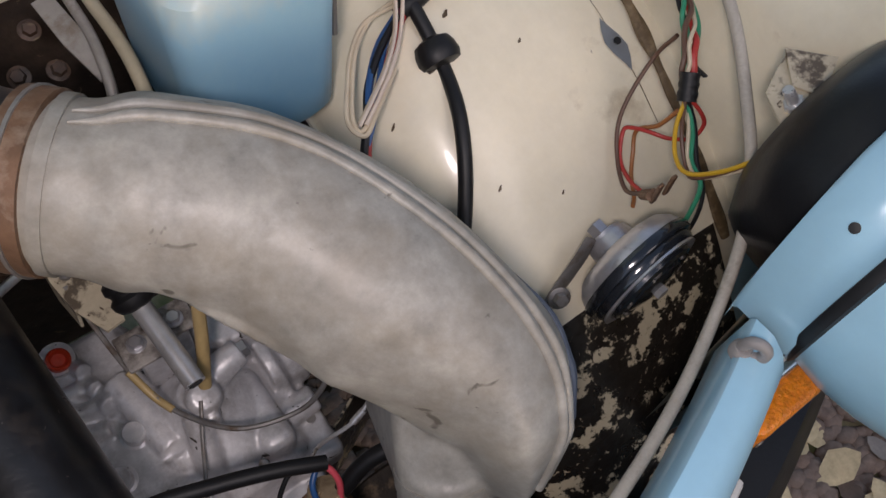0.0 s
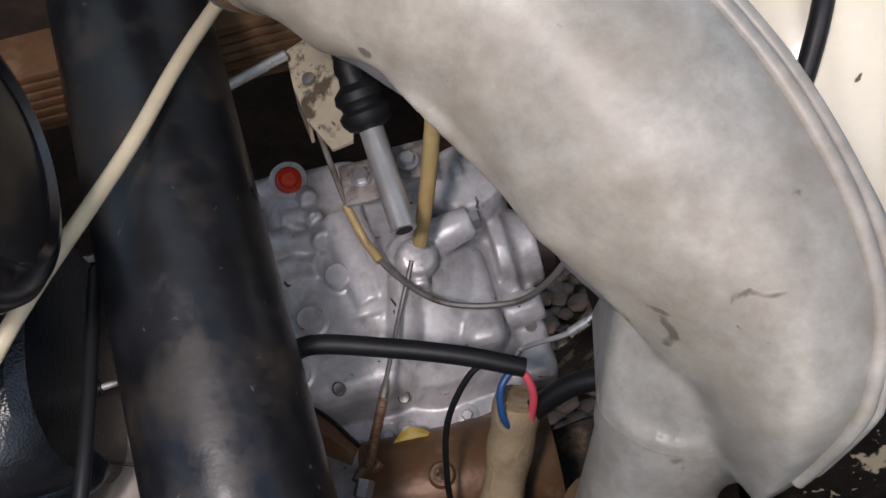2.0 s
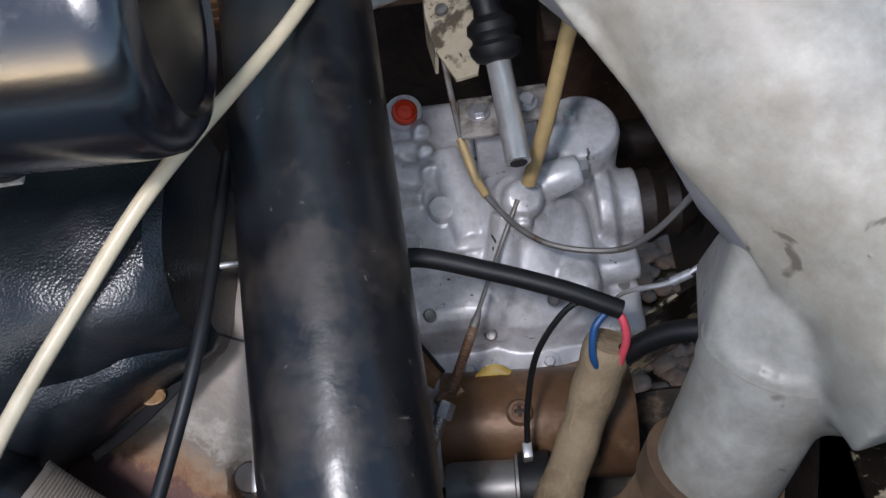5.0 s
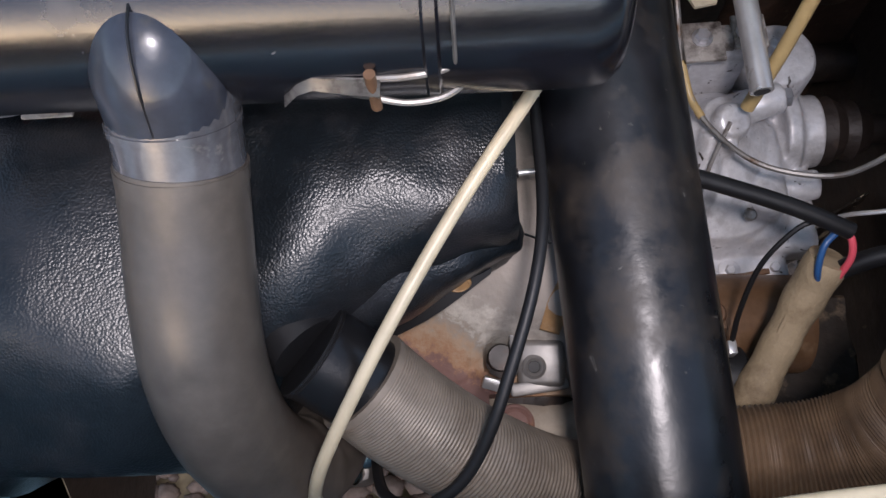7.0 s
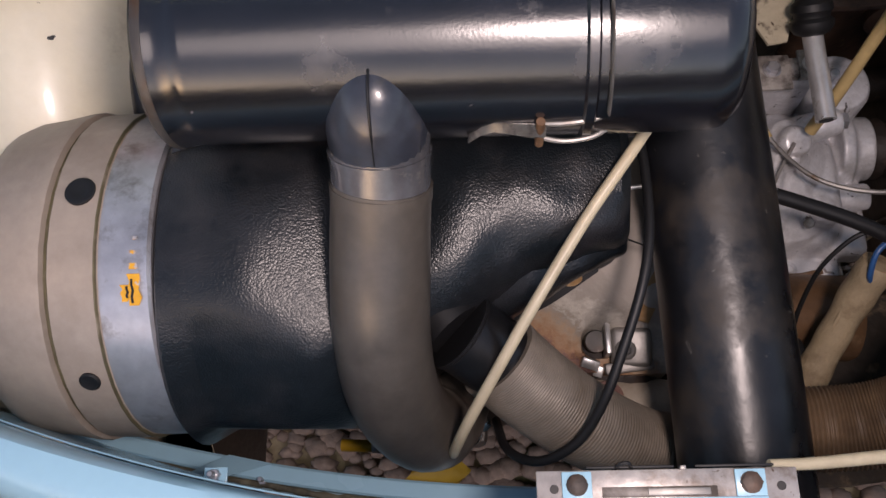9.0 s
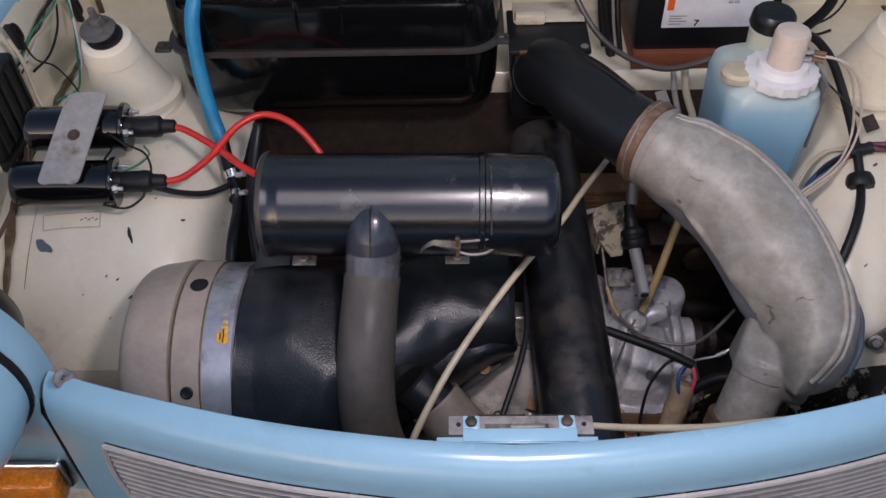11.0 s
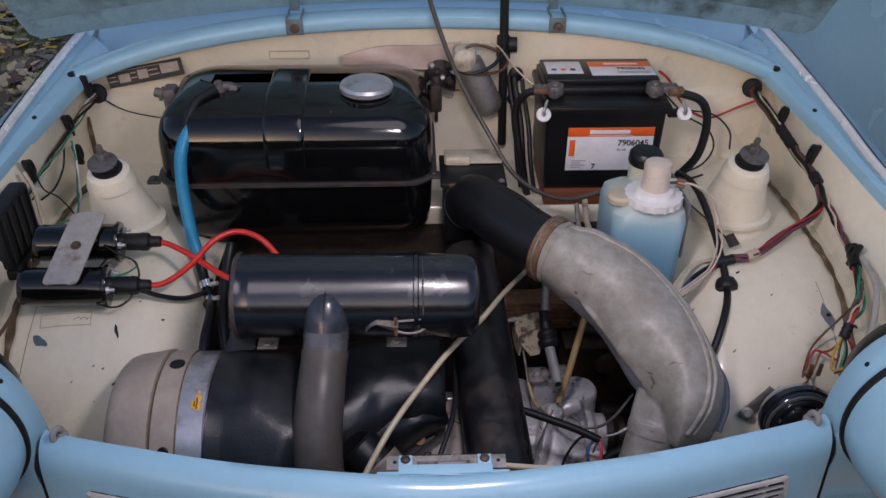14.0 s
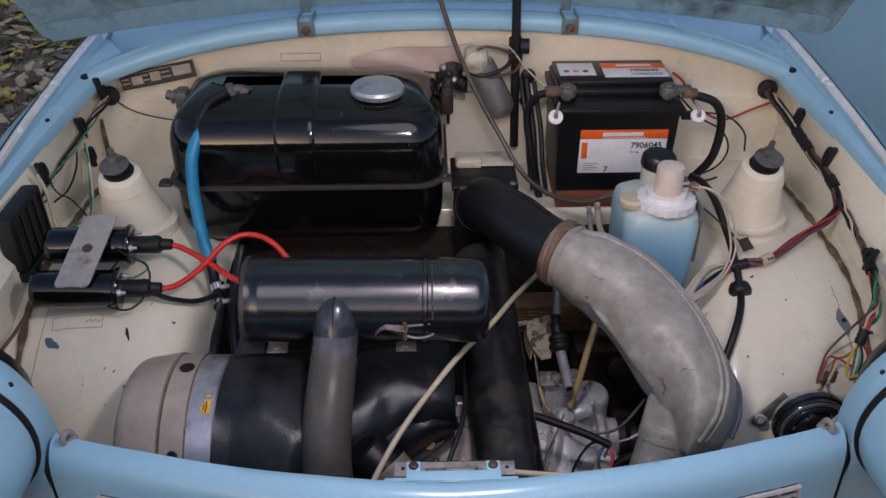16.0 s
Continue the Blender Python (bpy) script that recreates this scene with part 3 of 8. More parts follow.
part("grille_frame", merge(sweep(rim, 0.003, 6, len(rim) - 1), sweep([p + V((0, -0.005, -0.101)) for p in rim], 0.003, 6, len(rim) - 1),
                           sweep([rim[0], rim[0] + V((-0.004, -0.003, -0.05)), rim[0] + V((0, -0.005, -0.101))], 0.003, 6), sweep([rim[-1], rim[-1] + V((0.004, -0.003, -0.05)), rim[-1] + V((0, -0.005, -0.101))], 0.003, 6)), grille_grey, grille)

# lock plate in the middle of the panel
lock = part("lock_plate", merge(box((-0.069, -0.0785, 0.7885), (0.078, -0.0568, 0.7908), 0.0006), box((-0.030, -0.0755, 0.780), (0.036, -0.0665, 0.784), 0.001)), lock_steel, car, "scratched grey steel lock plate")
part("lock_slot", box((-0.032, -0.0722, 0.7895), (0.033, -0.0662, 0.7911), 0.0005), slot_grime, lock, "greasy open latch slot")
part("latch_bar", box((-0.006, -0.0712, 0.7905), (0.029, -0.0672, 0.7916), 0.0004), dull_steel, lock, "worn steel latch bar")
part("latch_spring", sweep([(-0.024, -0.0565, 0.787), (-0.021, -0.054, 0.7925), (-0.016, -0.0535, 0.793), (-0.014, -0.0565, 0.787)], 0.0012, 8, 20), rubber, lock, "black spring loop")
part("latch_lip", merge(box((-0.040, -0.0560, 0.7855), (0.010, -0.0545, 0.7900), 0.0004), box((0.022, -0.0560, 0.7855), (0.066, -0.0545, 0.7900), 0.0004)), rubber, lock, "dark rubber strip behind the plate")
part("latch_peg", box((0.0125, -0.0575, 0.7900), (0.0160, -0.0550, 0.7945), 0.0006), dull_steel, lock)
part("lock_strip", merge(box((-0.0545, -0.0875, 0.7911), (0.0605, -0.0725, 0.7925), 0.0005), box((-0.081, -0.0885, 0.7890), (0.081, -0.0815, 0.7910), 0.0006)), blue_paint, lock, "blue painted strip")
for x in (-0.0460, 0.0515):
    part("lock_tab", box((x - 0.0085, -0.0724, 0.7911), (x + 0.0085, -0.0575, 0.7925), 0.0005), blue_paint, lock)
    part("lock_bolt", bolt((x, -0.0650, 0.7925), (0, 0, 1), 0.0062, 0.0035, 1.0), rust_mid, lock, "rusty bolt")
for x in (-0.0590, 0.0685):
    part("lock_hole", lathe([(0.0026, 0), (0.0026, 0.0004)], 12, axis((x, -0.0670, 0.7908), (0, 0, 1))), rubber, lock)

# bumper
def bumper_y(x):
    return -0.205 + 0.27 * x * x


bx_ = [-0.78 + 1.56 * k / 40 for k in range(41)]
ring_ = [(0.0, -0.05), (0.006, -0.055), (0.055, -0.05), (0.075, -0.02), (0.075, 0.02), (0.055, 0.048), (0.006, 0.052), (0.0, 0.046)]
part("bumper", loft([[V((x, bumper_y(x) + 0.07 - dy, 0.45 + dz)) for dy, dz in ring_] for x in bx_]), battery_black, car, "black front bumper bar")

# hooks at the ends of the panel
for s in (-1, 1):
    h = merge(sweep([(s * 0.489, 0.003, 0.772), (s * 0.4885, 0.004, 0.784), (s * 0.490, 0.001, 0.792), (s * 0.493, -0.005, 0.793), (s * 0.495, -0.009, 0.787), (s * 0.494, -0.008, 0.779), (s * 0.490, -0.003, 0.777)], 0.0042, 10, 30),
              lathe([(0.0075, -0.004), (0.0075, 0.002), (0.0055, 0.005)], 18, axis((s * 0.489, 0.003, 0.778), (0, 0, 1))))
    part("bonnet_buffer", h, material("grey_rubber", (0.25, 0.235, 0.225), 0.5, vary=0.1), car, "grey rubber loop buffer")

# fenders
INNER = [(0.520, 0.030, 0.764), (0.526, 0.034, 0.805), (0.541, 0.037, 0.850), (0.570, 0.041, 0.888), (0.625, 0.048, 0.912), (0.690, 0.085, 0.910), (0.737, 0.17, 0.893), (0.750, 0.28, 0.884), (0.73, 0.41, 0.901), (0.695, 0.565, 0.935), (0.652, 0.744, 0.968), (0.632, 0.84, 0.985)]
STRIP = [(0.521, -0.016, 0.764), (0.524, -0.015, 0.805), (0.538, -0.015, 0.856), (0.570, -0.015, 0.895), (0.630, -0.013, 0.920), (0.715, 0.015, 0.908), (0.785, 0.12, 0.890), (0.790, 0.26, 0.884), (0.750, 0.42, 0.908), (0.730, 0.60, 0.945), (0.708, 0.79, 0.980), (0.69, 0.90, 1.0)]
OUTER = [(0.523, -0.020, 0.70), (0.535, -0.020, 0.71), (0.56, -0.018, 0.72), (0.60, -0.016, 0.73), (0.68, -0.010, 0.75), (0.77, 0.02, 0.79), (0.815, 0.13, 0.83), (0.822, 0.28, 0.850), (0.81, 0.43, 0.88), (0.785, 0.62, 0.92), (0.75, 0.80, 0.955), (0.73, 0.92, 0.975)]


def along(pts, n=60):
    return spline(pts, n)


def mix(a, b, t):
    return [p.lerp(q, t) for p, q in zip(a, b)]


for s in (-1, 1):
    def side(ps):
        return [V((s * p.x, p.y, p.z)) for p in ps]
    I, C, O = (side(along(p)) for p in (INNER, STRIP, OUTER))
    down = [V((p.x, p.y + 0.03 * max(0, 0.12 - p.y) / 0.14, 0.48)) for p in O]
    low = [V((p.x * 0.99, p.y + 0.04 * max(0, 0.12 - p.y) / 0.14, 0.32)) for p in O]
    dip = [p + V((0, 0, -0.006)) for p in mix(I, C, 0.75)]
    lip = [p + V((0, 0, -0.022)) for p in I]
    rows = [lip, [p + V((0, 0, -0.004)) for p in I], [p + V((0, 0, 0.0)) for p in mix(I, C, 0.06)], mix(I, C, 0.45), mix(I, C, 0.62), dip, [p + V((0, 0, -0.005)) for p in mix(I, C, 0.88)], C,
            [p + V((0, 0, 0.001)) for p in mix(C, O, 0.06)], [p + V((s * 0.006, 0, 0.0)) for p in mix(C, O, 0.4)], [p + V((s * 0.004, 0, 0.0)) for p in mix(C, O, 0.75)], O, mix(O, down, 0.4), down, low]
    part("fender", sheet(rows, 0.0), blue_paint, car, "light-blue front fender with rounded edge", sharp=45)
    tr = [p + V((0, 0, 0.006)) for p in C[32:]]
    part("chrome_trim", sweep(tr, 0.0075, 8, len(tr) - 1), trim_alu, car, "chrome strip on the fender edge")
    tr = [p + V((s * 0.010, 0, 0.003)) for p in C[30:]]
    part("trim_seal", sweep(tr, 0.005, 8, len(tr) - 1), rubber, car, "dark rubber seal")
    for q, rr in ((0.905, 0.009), (0.84, 0.004)):
        p = I[int(q * 60)].lerp(C[int(q * 60)], 0.33)
        part("fender_plug", lathe([(rr, 0), (rr, 0.0025), (rr * 0.7, 0.003)], 14, axis(p, (0, -0.2, 1))), rubber, car)
    # headlamp
    hx, hz = s * 0.641, 0.800
    m = axis((hx, -0.014, hz), (0, -1, 0.0))
    lamp = part("headlamp", lathe([(0.100, 0.0), (0.117, 0.004), (0.119, 0.03), (0.116, 0.06), (0.110, 0.085), (0.105, 0.10), (0.098, 0.105), (0.096, 0.10)], 48, m.copy(), cap=False), blue_paint, car, "light-blue headlamp shell")
    part("lamp_seal", lathe([(0.110, -0.003), (0.1195, -0.002), (0.1215, 0.002), (0.1210, 0.006), (0.117, 0.008)], 48, m.copy(), cap=False), rubber, lamp, "black rubber ring")
    part("rim", lathe([(0.104, 0.100), (0.101, 0.108), (0.095, 0.112), (0.090, 0.108)], 40, m.copy(), cap=False), chrome, lamp, "chrome lamp rim")
    part("lens", lathe([(0.094, 0.105), (0.085, 0.118), (0.06, 0.130), (0.03, 0.135), (0.004, 0.137)], 40, m.copy()), material("lamp_glass", (0.7, 0.72, 0.74), 0.08, vary=0.1, bump=0.3, bump_scale=60), lamp, "ribbed clear lamp glass")
    part("bowl", lathe([(0.004, 0.106), (0.040, 0.104), (0.072, 0.098), (0.092, 0.086), (0.101, 0.066), (0.104, 0.035), (0.104, 0.0)], 44, axis((hx + s * 0.018, 0.0, hz - 0.002), (0, 1, 0.0))), battery_black, lamp, "black lamp bowl")
    # indicator under the lamp
    ind = part("indicator", box((s * 0.633 - 0.094, -0.028, 0.578), (s * 0.633 + 0.094, 0.002, 0.638), 0.008, 3), chrome, car, "chrome indicator housing")
    part("indicator_lens", box((s * 0.633 - 0.090, -0.054, 0.582), (s * 0.633 + 0.090, -0.026, 0.632), 0.007, 3), orange_lens, ind, "orange indicator lens")
    part("lens_screw", lathe([(0.004, 0), (0.004, 0.001), (0.0015, 0.001)], 12, axis((s * 0.552, -0.0542, 0.606), (0, -1, 0))), dull_steel, ind)
    part("fender_screw", lathe([(0.0036, 0), (0.0036, 0.0008), (0.002, 0.001)], 14, axis((s * 0.5465, 0.012, 0.865), (-s * 0.8, 0, 0.6))), rubber, car)
    seam = [V((s * x_, y_, z_)) for x_, y_, z_ in ((0.5165, 0.012, 0.770), (0.5172, -0.006, 0.768), (0.5175, -0.018, 0.756), (0.5178, -0.0245, 0.735), (0.518, -0.0275, 0.70), (0.518, -0.032, 0.62), (0.518, -0.03, 0.50))]
    part("panel_gasket", sweep(seam, 0.0019, 6, 30), rubber, car, "dark gasket in the panel joint")
    if s > 0:
        plate = part("lamp_bracket", merge(sheet([[V((0.617, 0.125, 0.828)), V((0.634, 0.133, 0.834)), V((0.652, 0.139, 0.838))], [V((0.608, 0.108, 0.829)), V((0.630, 0.116, 0.834)), V((0.655, 0.122, 0.838))], [V((0.600, 0.090, 0.829)), V((0.628, 0.094, 0.834)), V((0.660, 0.102, 0.838))]], 0.0018), sheet([[V((0.646, 0.140, 0.842)), V((0.668, 0.112, 0.846))], [V((0.630, 0.116, 0.836)), V((0.640, 0.096, 0.838))]], 0.0016)), chipped_cream, car, "chipped cream lamp bracket plate with folded tab")
        part("bracket_bolt", merge(lathe([(0.0075, 0), (0.0075, 0.006), (0.0065, 0.007)], 6, axis((0.621, 0.103, 0.832), (-0.6, 0.5, 1))), lathe([(0.0042, 0.004), (0.0042, 0.020), (0.0036, 0.021)], 14, axis((0.621, 0.103, 0.832), (-0.6, 0.5, 1)))), steel, plate, "bright bolt")
    lampwall = [[V((s * x_, 0.022 + 0.05 * max(0, x_ - 0.60), 0.35 + (zt - 0.35) * k / 4)) for k in range(5)] for x_, zt in ((0.526, 0.755), (0.55, 0.82), (0.60, 0.865), (0.65, 0.875), (0.70, 0.87), (0.745, 0.85))]
    part("lamp_wall", sheet(lampwall, 0.0), cream_dirty, car, "dirty cream wall behind the lamp")

# cowl and bulkhead


def cowl_z(x):
    return 1.072 - 0.155 * x * x - 0.20 * x ** 4


cx = [-0.70 + 1.4 * i / 50 for i in range(51)]
rows = [[V((x, 0.757 + dy - 0.02 * x * x, cowl_z(x) + dz + 0.04 * x * x * k)) for x in cx] for dy, dz, k in
        ((0.0, -0.022, 0), (-0.009, -0.019, 0), (-0.012, -0.014, 0), (-0.0135, -0.002, 0), (-0.012, 0.004, 0), (-0.006, 0.0075, 0.1), (0.004, 0.009, 0.2), (0.022, 0.010, 0.4), (0.034, 0.007, 0.4), (0.044, -0.004, 0.3), (0.05, -0.02, 0.2), (0.09, -0.03, 0.2), (0.16, -0.02, 0.5), (0.40, 0.05, 1))]
part("cowl", sheet(rows, 0.0), blue_paint, car, "light-blue cowl under the bonnet", sharp=45)
rows = []
for y, z in ((0.765, None), (0.785, 0.95), (0.787, 0.915), (0.770, 0.905), (0.772, 0.78), (0.765, 0.765), (0.60, 0.755), (0.592, 0.745), (0.594, 0.72)):
    rows.append([V((x, y, (cowl_z(x) + 0.002 if z is None else min(z, cowl_z(x) - 0.01)))) for x in cx])
part("bulkhead", sheet(rows, 0.0), cream_paint, car, "cream painted bulkhead", sharp=45)

part("lower_bulkhead", sheet([[V((x, 0.595, z)) for x in cx[8:43]] for z in (0.72, 0.5, 0.15)], 0.004, (0, 1, 0)), underseal, car, "dark brown undersealed lower bulkhead")
# wheel arches, inner walls
def arch(x, y):
    p = ((-0.06, 0.43), (0.0, 0.50), (0.06, 0.575), (0.13, 0.65), (0.2, 0.705), (0.26, 0.742), (0.33, 0.768), (0.42, 0.785), (0.52, 0.787), (0.62, 0.775), (0.82, 0.765))
    for (y0, z0), (y1, z1) in zip(p, p[1:]):
        if y <= y1:
            z = z0 + (z1 - z0) * (y - y0) / (y1 - y0)
            break
    a = max(0.0, 0.50 - x) / 0.11
    return z - 0.075 * min(1, a) ** 2.4 - 0.012 * max(0, x - 0.6) / 0.1


for s in (-1, 1):
    ax = [0.385 + 0.002 * i for i in range(5)] + [0.40 + 0.3 * i / 24 for i in range(25)]
    ys = [-0.055 + 0.85 * i / 50 for i in range(51)]
    sm = lambda x, y: sum(arch(x, min(0.82, max(-0.06, y + d))) for d in (-0.04, -0.02, 0, 0.02, 0.04)) / 5
    low = [y for y in ys if y < 0.122]
    high = [y for y in ys if y >= low[-1]]
    rows = [[V((s * x, y, sm(x, y))) for y in high] for x in ax]
    part("wheel_arch", sheet(rows, 0.0), cream_paint, car, "cream painted wheel arch dome")
    rows = [[V((s * x, y, sm(x, y))) for y in low] for x in ax[:27]]
    part("arch_front", sheet(rows, 0.0), peeled if s > 0 else cream_dirty, car, "lower arch front with peeling black coat" if s > 0 else "dirty cream lower arch front")
    part("arch_side", sheet([[V((s * 0.386, y, z if z else sm(0.385, y) + 0.001)) for y in ys] for z in (0, 0.55, 0.22)], 0.0), underseal, car, "dark underseal on the arch side")
    Iw = [V((s * p.x, p.y, p.z)) for p in along(INNER)][27:58]
    def wall_x(p):
        return s * (0.690 - 0.010 * max(0, p.y - 0.6) / 0.2)
    rows = [[p + V((0, 0.0, -0.018)) for p in Iw], [V((0.45 * p.x + 0.55 * wall_x(p), p.y + 0.004, p.z - 0.045)) for p in Iw],
            [V((wall_x(p), p.y + 0.004, min(p.z - 0.075, 0.83 + 0.03 * (p.y - 0.3)))) for p in Iw], [V((wall_x(p), p.y + 0.004, 0.60)) for p in Iw], [V((wall_x(p), p.y + 0.004, 0.35)) for p in Iw]]
    part("inner_fender", sheet(rows, 0.0), cream_paint, car, "cream painted inner fender wall")
    # sealed joint between dome and wall
    j = [V((s * (0.668 + 0.003 * math.sin(y * 23)), y, sm(0.668, y) + 0.004)) for y in [0.10 + 0.66 * i / 40 for i in range(41)]]
    part("seam_sealer", sweep(j, lambda q: 0.0052 + 0.0013 * math.sin(q * 31) + 0.0012 * math.sin(q * 83), 7, 110, flat=0.6), tar, car, "brown crumbling seam sealer")
    # shock tower
    top, foot = V((s * 0.538, 0.462, 0.930)), V((s * 0.537, 0.494, 0.790))
    m = axis(foot, top - foot)
    mt_ = m @ Matrix.Diagonal((0.84, 0.84, 0.90, 1))
    tower = part("shock_tower", lathe([(0.080, -0.02), (0.0775, 0.004), (0.0780, 0.009), (0.0745, 0.0115), (0.069, 0.019), (0.0455, 0.1115), (0.0478, 0.1117), (0.0487, 0.1130), (0.0477, 0.1160), (0.0440, 0.130), (0.0405, 0.138), (0.0335, 0.1425), (0.022, 0.145)], 44, mt_.copy()), cream_paint, car, "cream painted conical shock tower", sharp=24)
    part("tower_flange", lathe([(0.081, -0.008), (0.081, 0.000), (0.076, 0.003)], 40, axis(foot + V((0, 0, 0.016)), (0, 0.05, 1)) @ Matrix.Diagonal((0.84, 0.84, 1, 1))), cream_paint, tower)
    part("rubber_bush", lathe([(0.0290, 0.142), (0.0300, 0.1465), (0.0235, 0.149), (0.0255, 0.154), (0.0250, 0.163), (0.020, 0.166)], 28, mt_.copy()), rubber, tower, "black rubber bush")
    part("washer", lathe([(0.016, 0.1660), (0.0282, 0.1672), (0.0285, 0.1692), (0.014, 0.1712)], 28, mt_ @ Matrix.Rotation(radians(3), 4, "X")), lead_grey, tower, "dull steel washer")
    part("nut", merge(lathe([(0.0125, 0.170), (0.0125, 0.180), (0.010, 0.183)], 6, mt_.copy()), lathe([(0.0060, 0.17), (0.0060, 0.197), (0.005, 0.200)], 12, mt_.copy())), lead_grey, tower, "threaded stud with nut")

# closing lower cross member and floor edges in the front corners
spring = part("leaf_spring", box((-0.40, 0.435, 0.585), (0.40, 0.485, 0.592), 0.001), rust_brown, car, "brown rusty transverse leaf spring")
for k in range(6):
    part("spring_leaf", box((-0.38 + 0.02 * k, 0.433 + 0.001 * k, 0.5935 + 0.0085 * k), (0.38 - 0.02 * k, 0.487 - 0.001 * k, 0.6005 + 0.0085 * k), 0.001), rust_brown, spring)
part("subframe_tube", sweep([(-0.39, 0.40, 0.40), (0.39, 0.40, 0.40)], 0.02, 16, 6), rust_dark, car, "dark rusty subframe tube")

# bonnet, raised
def bonnet_edge(x):
    return 1.0845 - 0.135 * x * x + 0.03 * x ** 4


ba = radians(64)
bd, bn = V((0, -math.cos(ba), math.sin(ba))), V((0, -math.sin(ba), -math.cos(ba)))
bx = [-1 + i / 20 for i in range(41)]
rows = []
for q in (0, 0.012, 0.04, 0.1, 0.25, 0.45, 0.65, 0.82):
    w = 0.742 + 0.018 * min(1, q / 0.012) + 0.22 * min(q, 0.08) - 0.28 * max(0, q - 0.3)
    rows.append([V((u * w, 0.815, bonnet_edge(u * 0.745) - 0.005)) + bd * q - bn * (0.008 * (1 - u * u)) for u in bx])
# inner face: shade painted in by the darker blue, dirt on top
bonnet = part("bonnet", sheet(rows, 0.004, tuple(-bn)), blue_shaded, car, "raised light-blue bonnet, dirty inside and coloured darker for shade")
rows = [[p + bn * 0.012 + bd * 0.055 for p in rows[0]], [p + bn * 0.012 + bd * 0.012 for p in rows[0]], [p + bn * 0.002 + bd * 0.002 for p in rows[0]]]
part("bonnet_rim", sheet(rows, 0.002, tuple(-bn)), blue_shaded, bonnet, "folded bonnet rim")
for x in (-0.247, 0.24):
    hin = part("bonnet_hinge", merge(box((x - 0.016, 0.7395, 1.045), (x + 0.016, 0.7425, 1.074), 0.001), box((x - 0.015, 0.7395, 1.074), (x - 0.011, 0.79, 1.079), 0.001), box((x + 0.011, 0.7395, 1.074), (x + 0.015, 0.79, 1.079), 0.001), box((x - 0.012, 0.786, 1.075), (x + 0.006, 0.790, 1.20), 0.001)), blue_primer, car, "dull blue bonnet hinge")
    part("hinge_bolt", bolt((x, 0.7393, 1.0575), (0, -1, 0.1), 0.006, 0.004), rust_mid, hin, "rusty bolt")
part("prop_rod", merge(sweep([(0.147, 0.745, 0.815), (0.143, 0.74, 0.95), (0.138, 0.735, 1.14), (0.13, 0.70, 1.40)], 0.0085, 10), lathe([(0.014, -0.008), (0.014, 0.008)], 16, axis((0.158, 0.745, 1.022), (1, 0, 0))), box((0.13, 0.74, 0.99), (0.155, 0.768, 1.035), 0.004)), rubber, bonnet, "black bonnet prop rod")

# the open driver's door
dd = V((math.sin(radians(62)), math.cos(radians(62)), 0))
dn = V((dd.y, -dd.x, 0))
rows = []
for z, o in ((0.30, -0.03), (0.34, -0.005), (0.45, 0.012), (0.60, 0.018), (0.66, 0.022), (0.80, 0.016), (0.95, 0.0), (1.0, -0.012), (1.01, -0.03)):
    rows.append([V((0.775, 1.16, z)) + dd * (0.98 * k / 16) + dn * (o + 0.008 * math.sin(math.pi * k / 16)) for k in range(17)])
part("door", sheet(rows, 0.045, tuple(-dn)), blue_paint, car, "open light-blue door")
part("side_panel", sheet([[V((0.735 + 0.03 * k - 0.02 * (z > 0.9), 0.9 + 0.26 * k, z)) for k in (0, 0.25, 0.5, 0.75, 1)] for z in (0.3, 0.6, 0.85, 0.97)], 0.02, (-1, 0, 0)), blue_paint, car, "light-blue scuttle side")
part("side_panel", sheet([[V((-0.735 - 0.03 * k + 0.02 * (z > 0.9), 0.9 + 0.26 * k, z)) for k in (0, 0.25, 0.5, 0.75, 1)] for z in (0.3, 0.6, 0.85, 0.97)], 0.02, (1, 0, 0)), blue_paint, car, "light-blue scuttle side")

# frame parts seen past the gearbox
frame_wall = part("frame_wall", sheet([[V((x, 0.425 + 0.01 * math.sin(x * 40), z)) for x in (0.24, 0.28, 0.32, 0.36, 0.386)] for z in (0.25, 0.40, 0.50, 0.575)], 0.003, (0, 1, 0)), rust_mid, car, "brown rusty frame wall")
part("frame_ledge", box((0.24, 0.385, 0.575), (0.386, 0.43, 0.584), 0.002), rust_mid, frame_wall)
part("frame_boss", lathe([(0.026, 0), (0.026, 0.010), (0.020, 0.014), (0.008, 0.015)], 24, axis((0.335, 0.424, 0.51), (0, -1, 0.1))), rust_mid, frame_wall)
part("frame_block", box((0.27, 0.41, 0.588), (0.345, 0.45, 0.64), 0.006), rust_mid, frame_wall)
part("frame_tube", sweep([(0.25, 0.40, 0.625), (0.30, 0.395, 0.61), (0.386, 0.40, 0.60)], 0.007, 10, 16), rust_dark, frame_wall)
part("drive_shaft", merge(sweep([(0.300, 0.293, 0.456), (0.386, 0.295, 0.450)], 0.014, 16, 4), lathe([(0.030, 0), (0.033, 0.012), (0.026, 0.024), (0.030, 0.034), (0.020, 0.05)], 24, axis((0.306, 0.293, 0.456), (1, 0, -0.05)))), rust_dark, car, "dark greasy drive shaft joint")
part("lower_wall", sheet([[V((x, 0.20 + 0.5 * (x - 0.27), z)) for x in (0.27, 0.31, 0.35, 0.386)] for z in (0.20, 0.30, 0.38)], 0.003, (0, 1, 0)), peeled, car, "flaking lower frame wall")

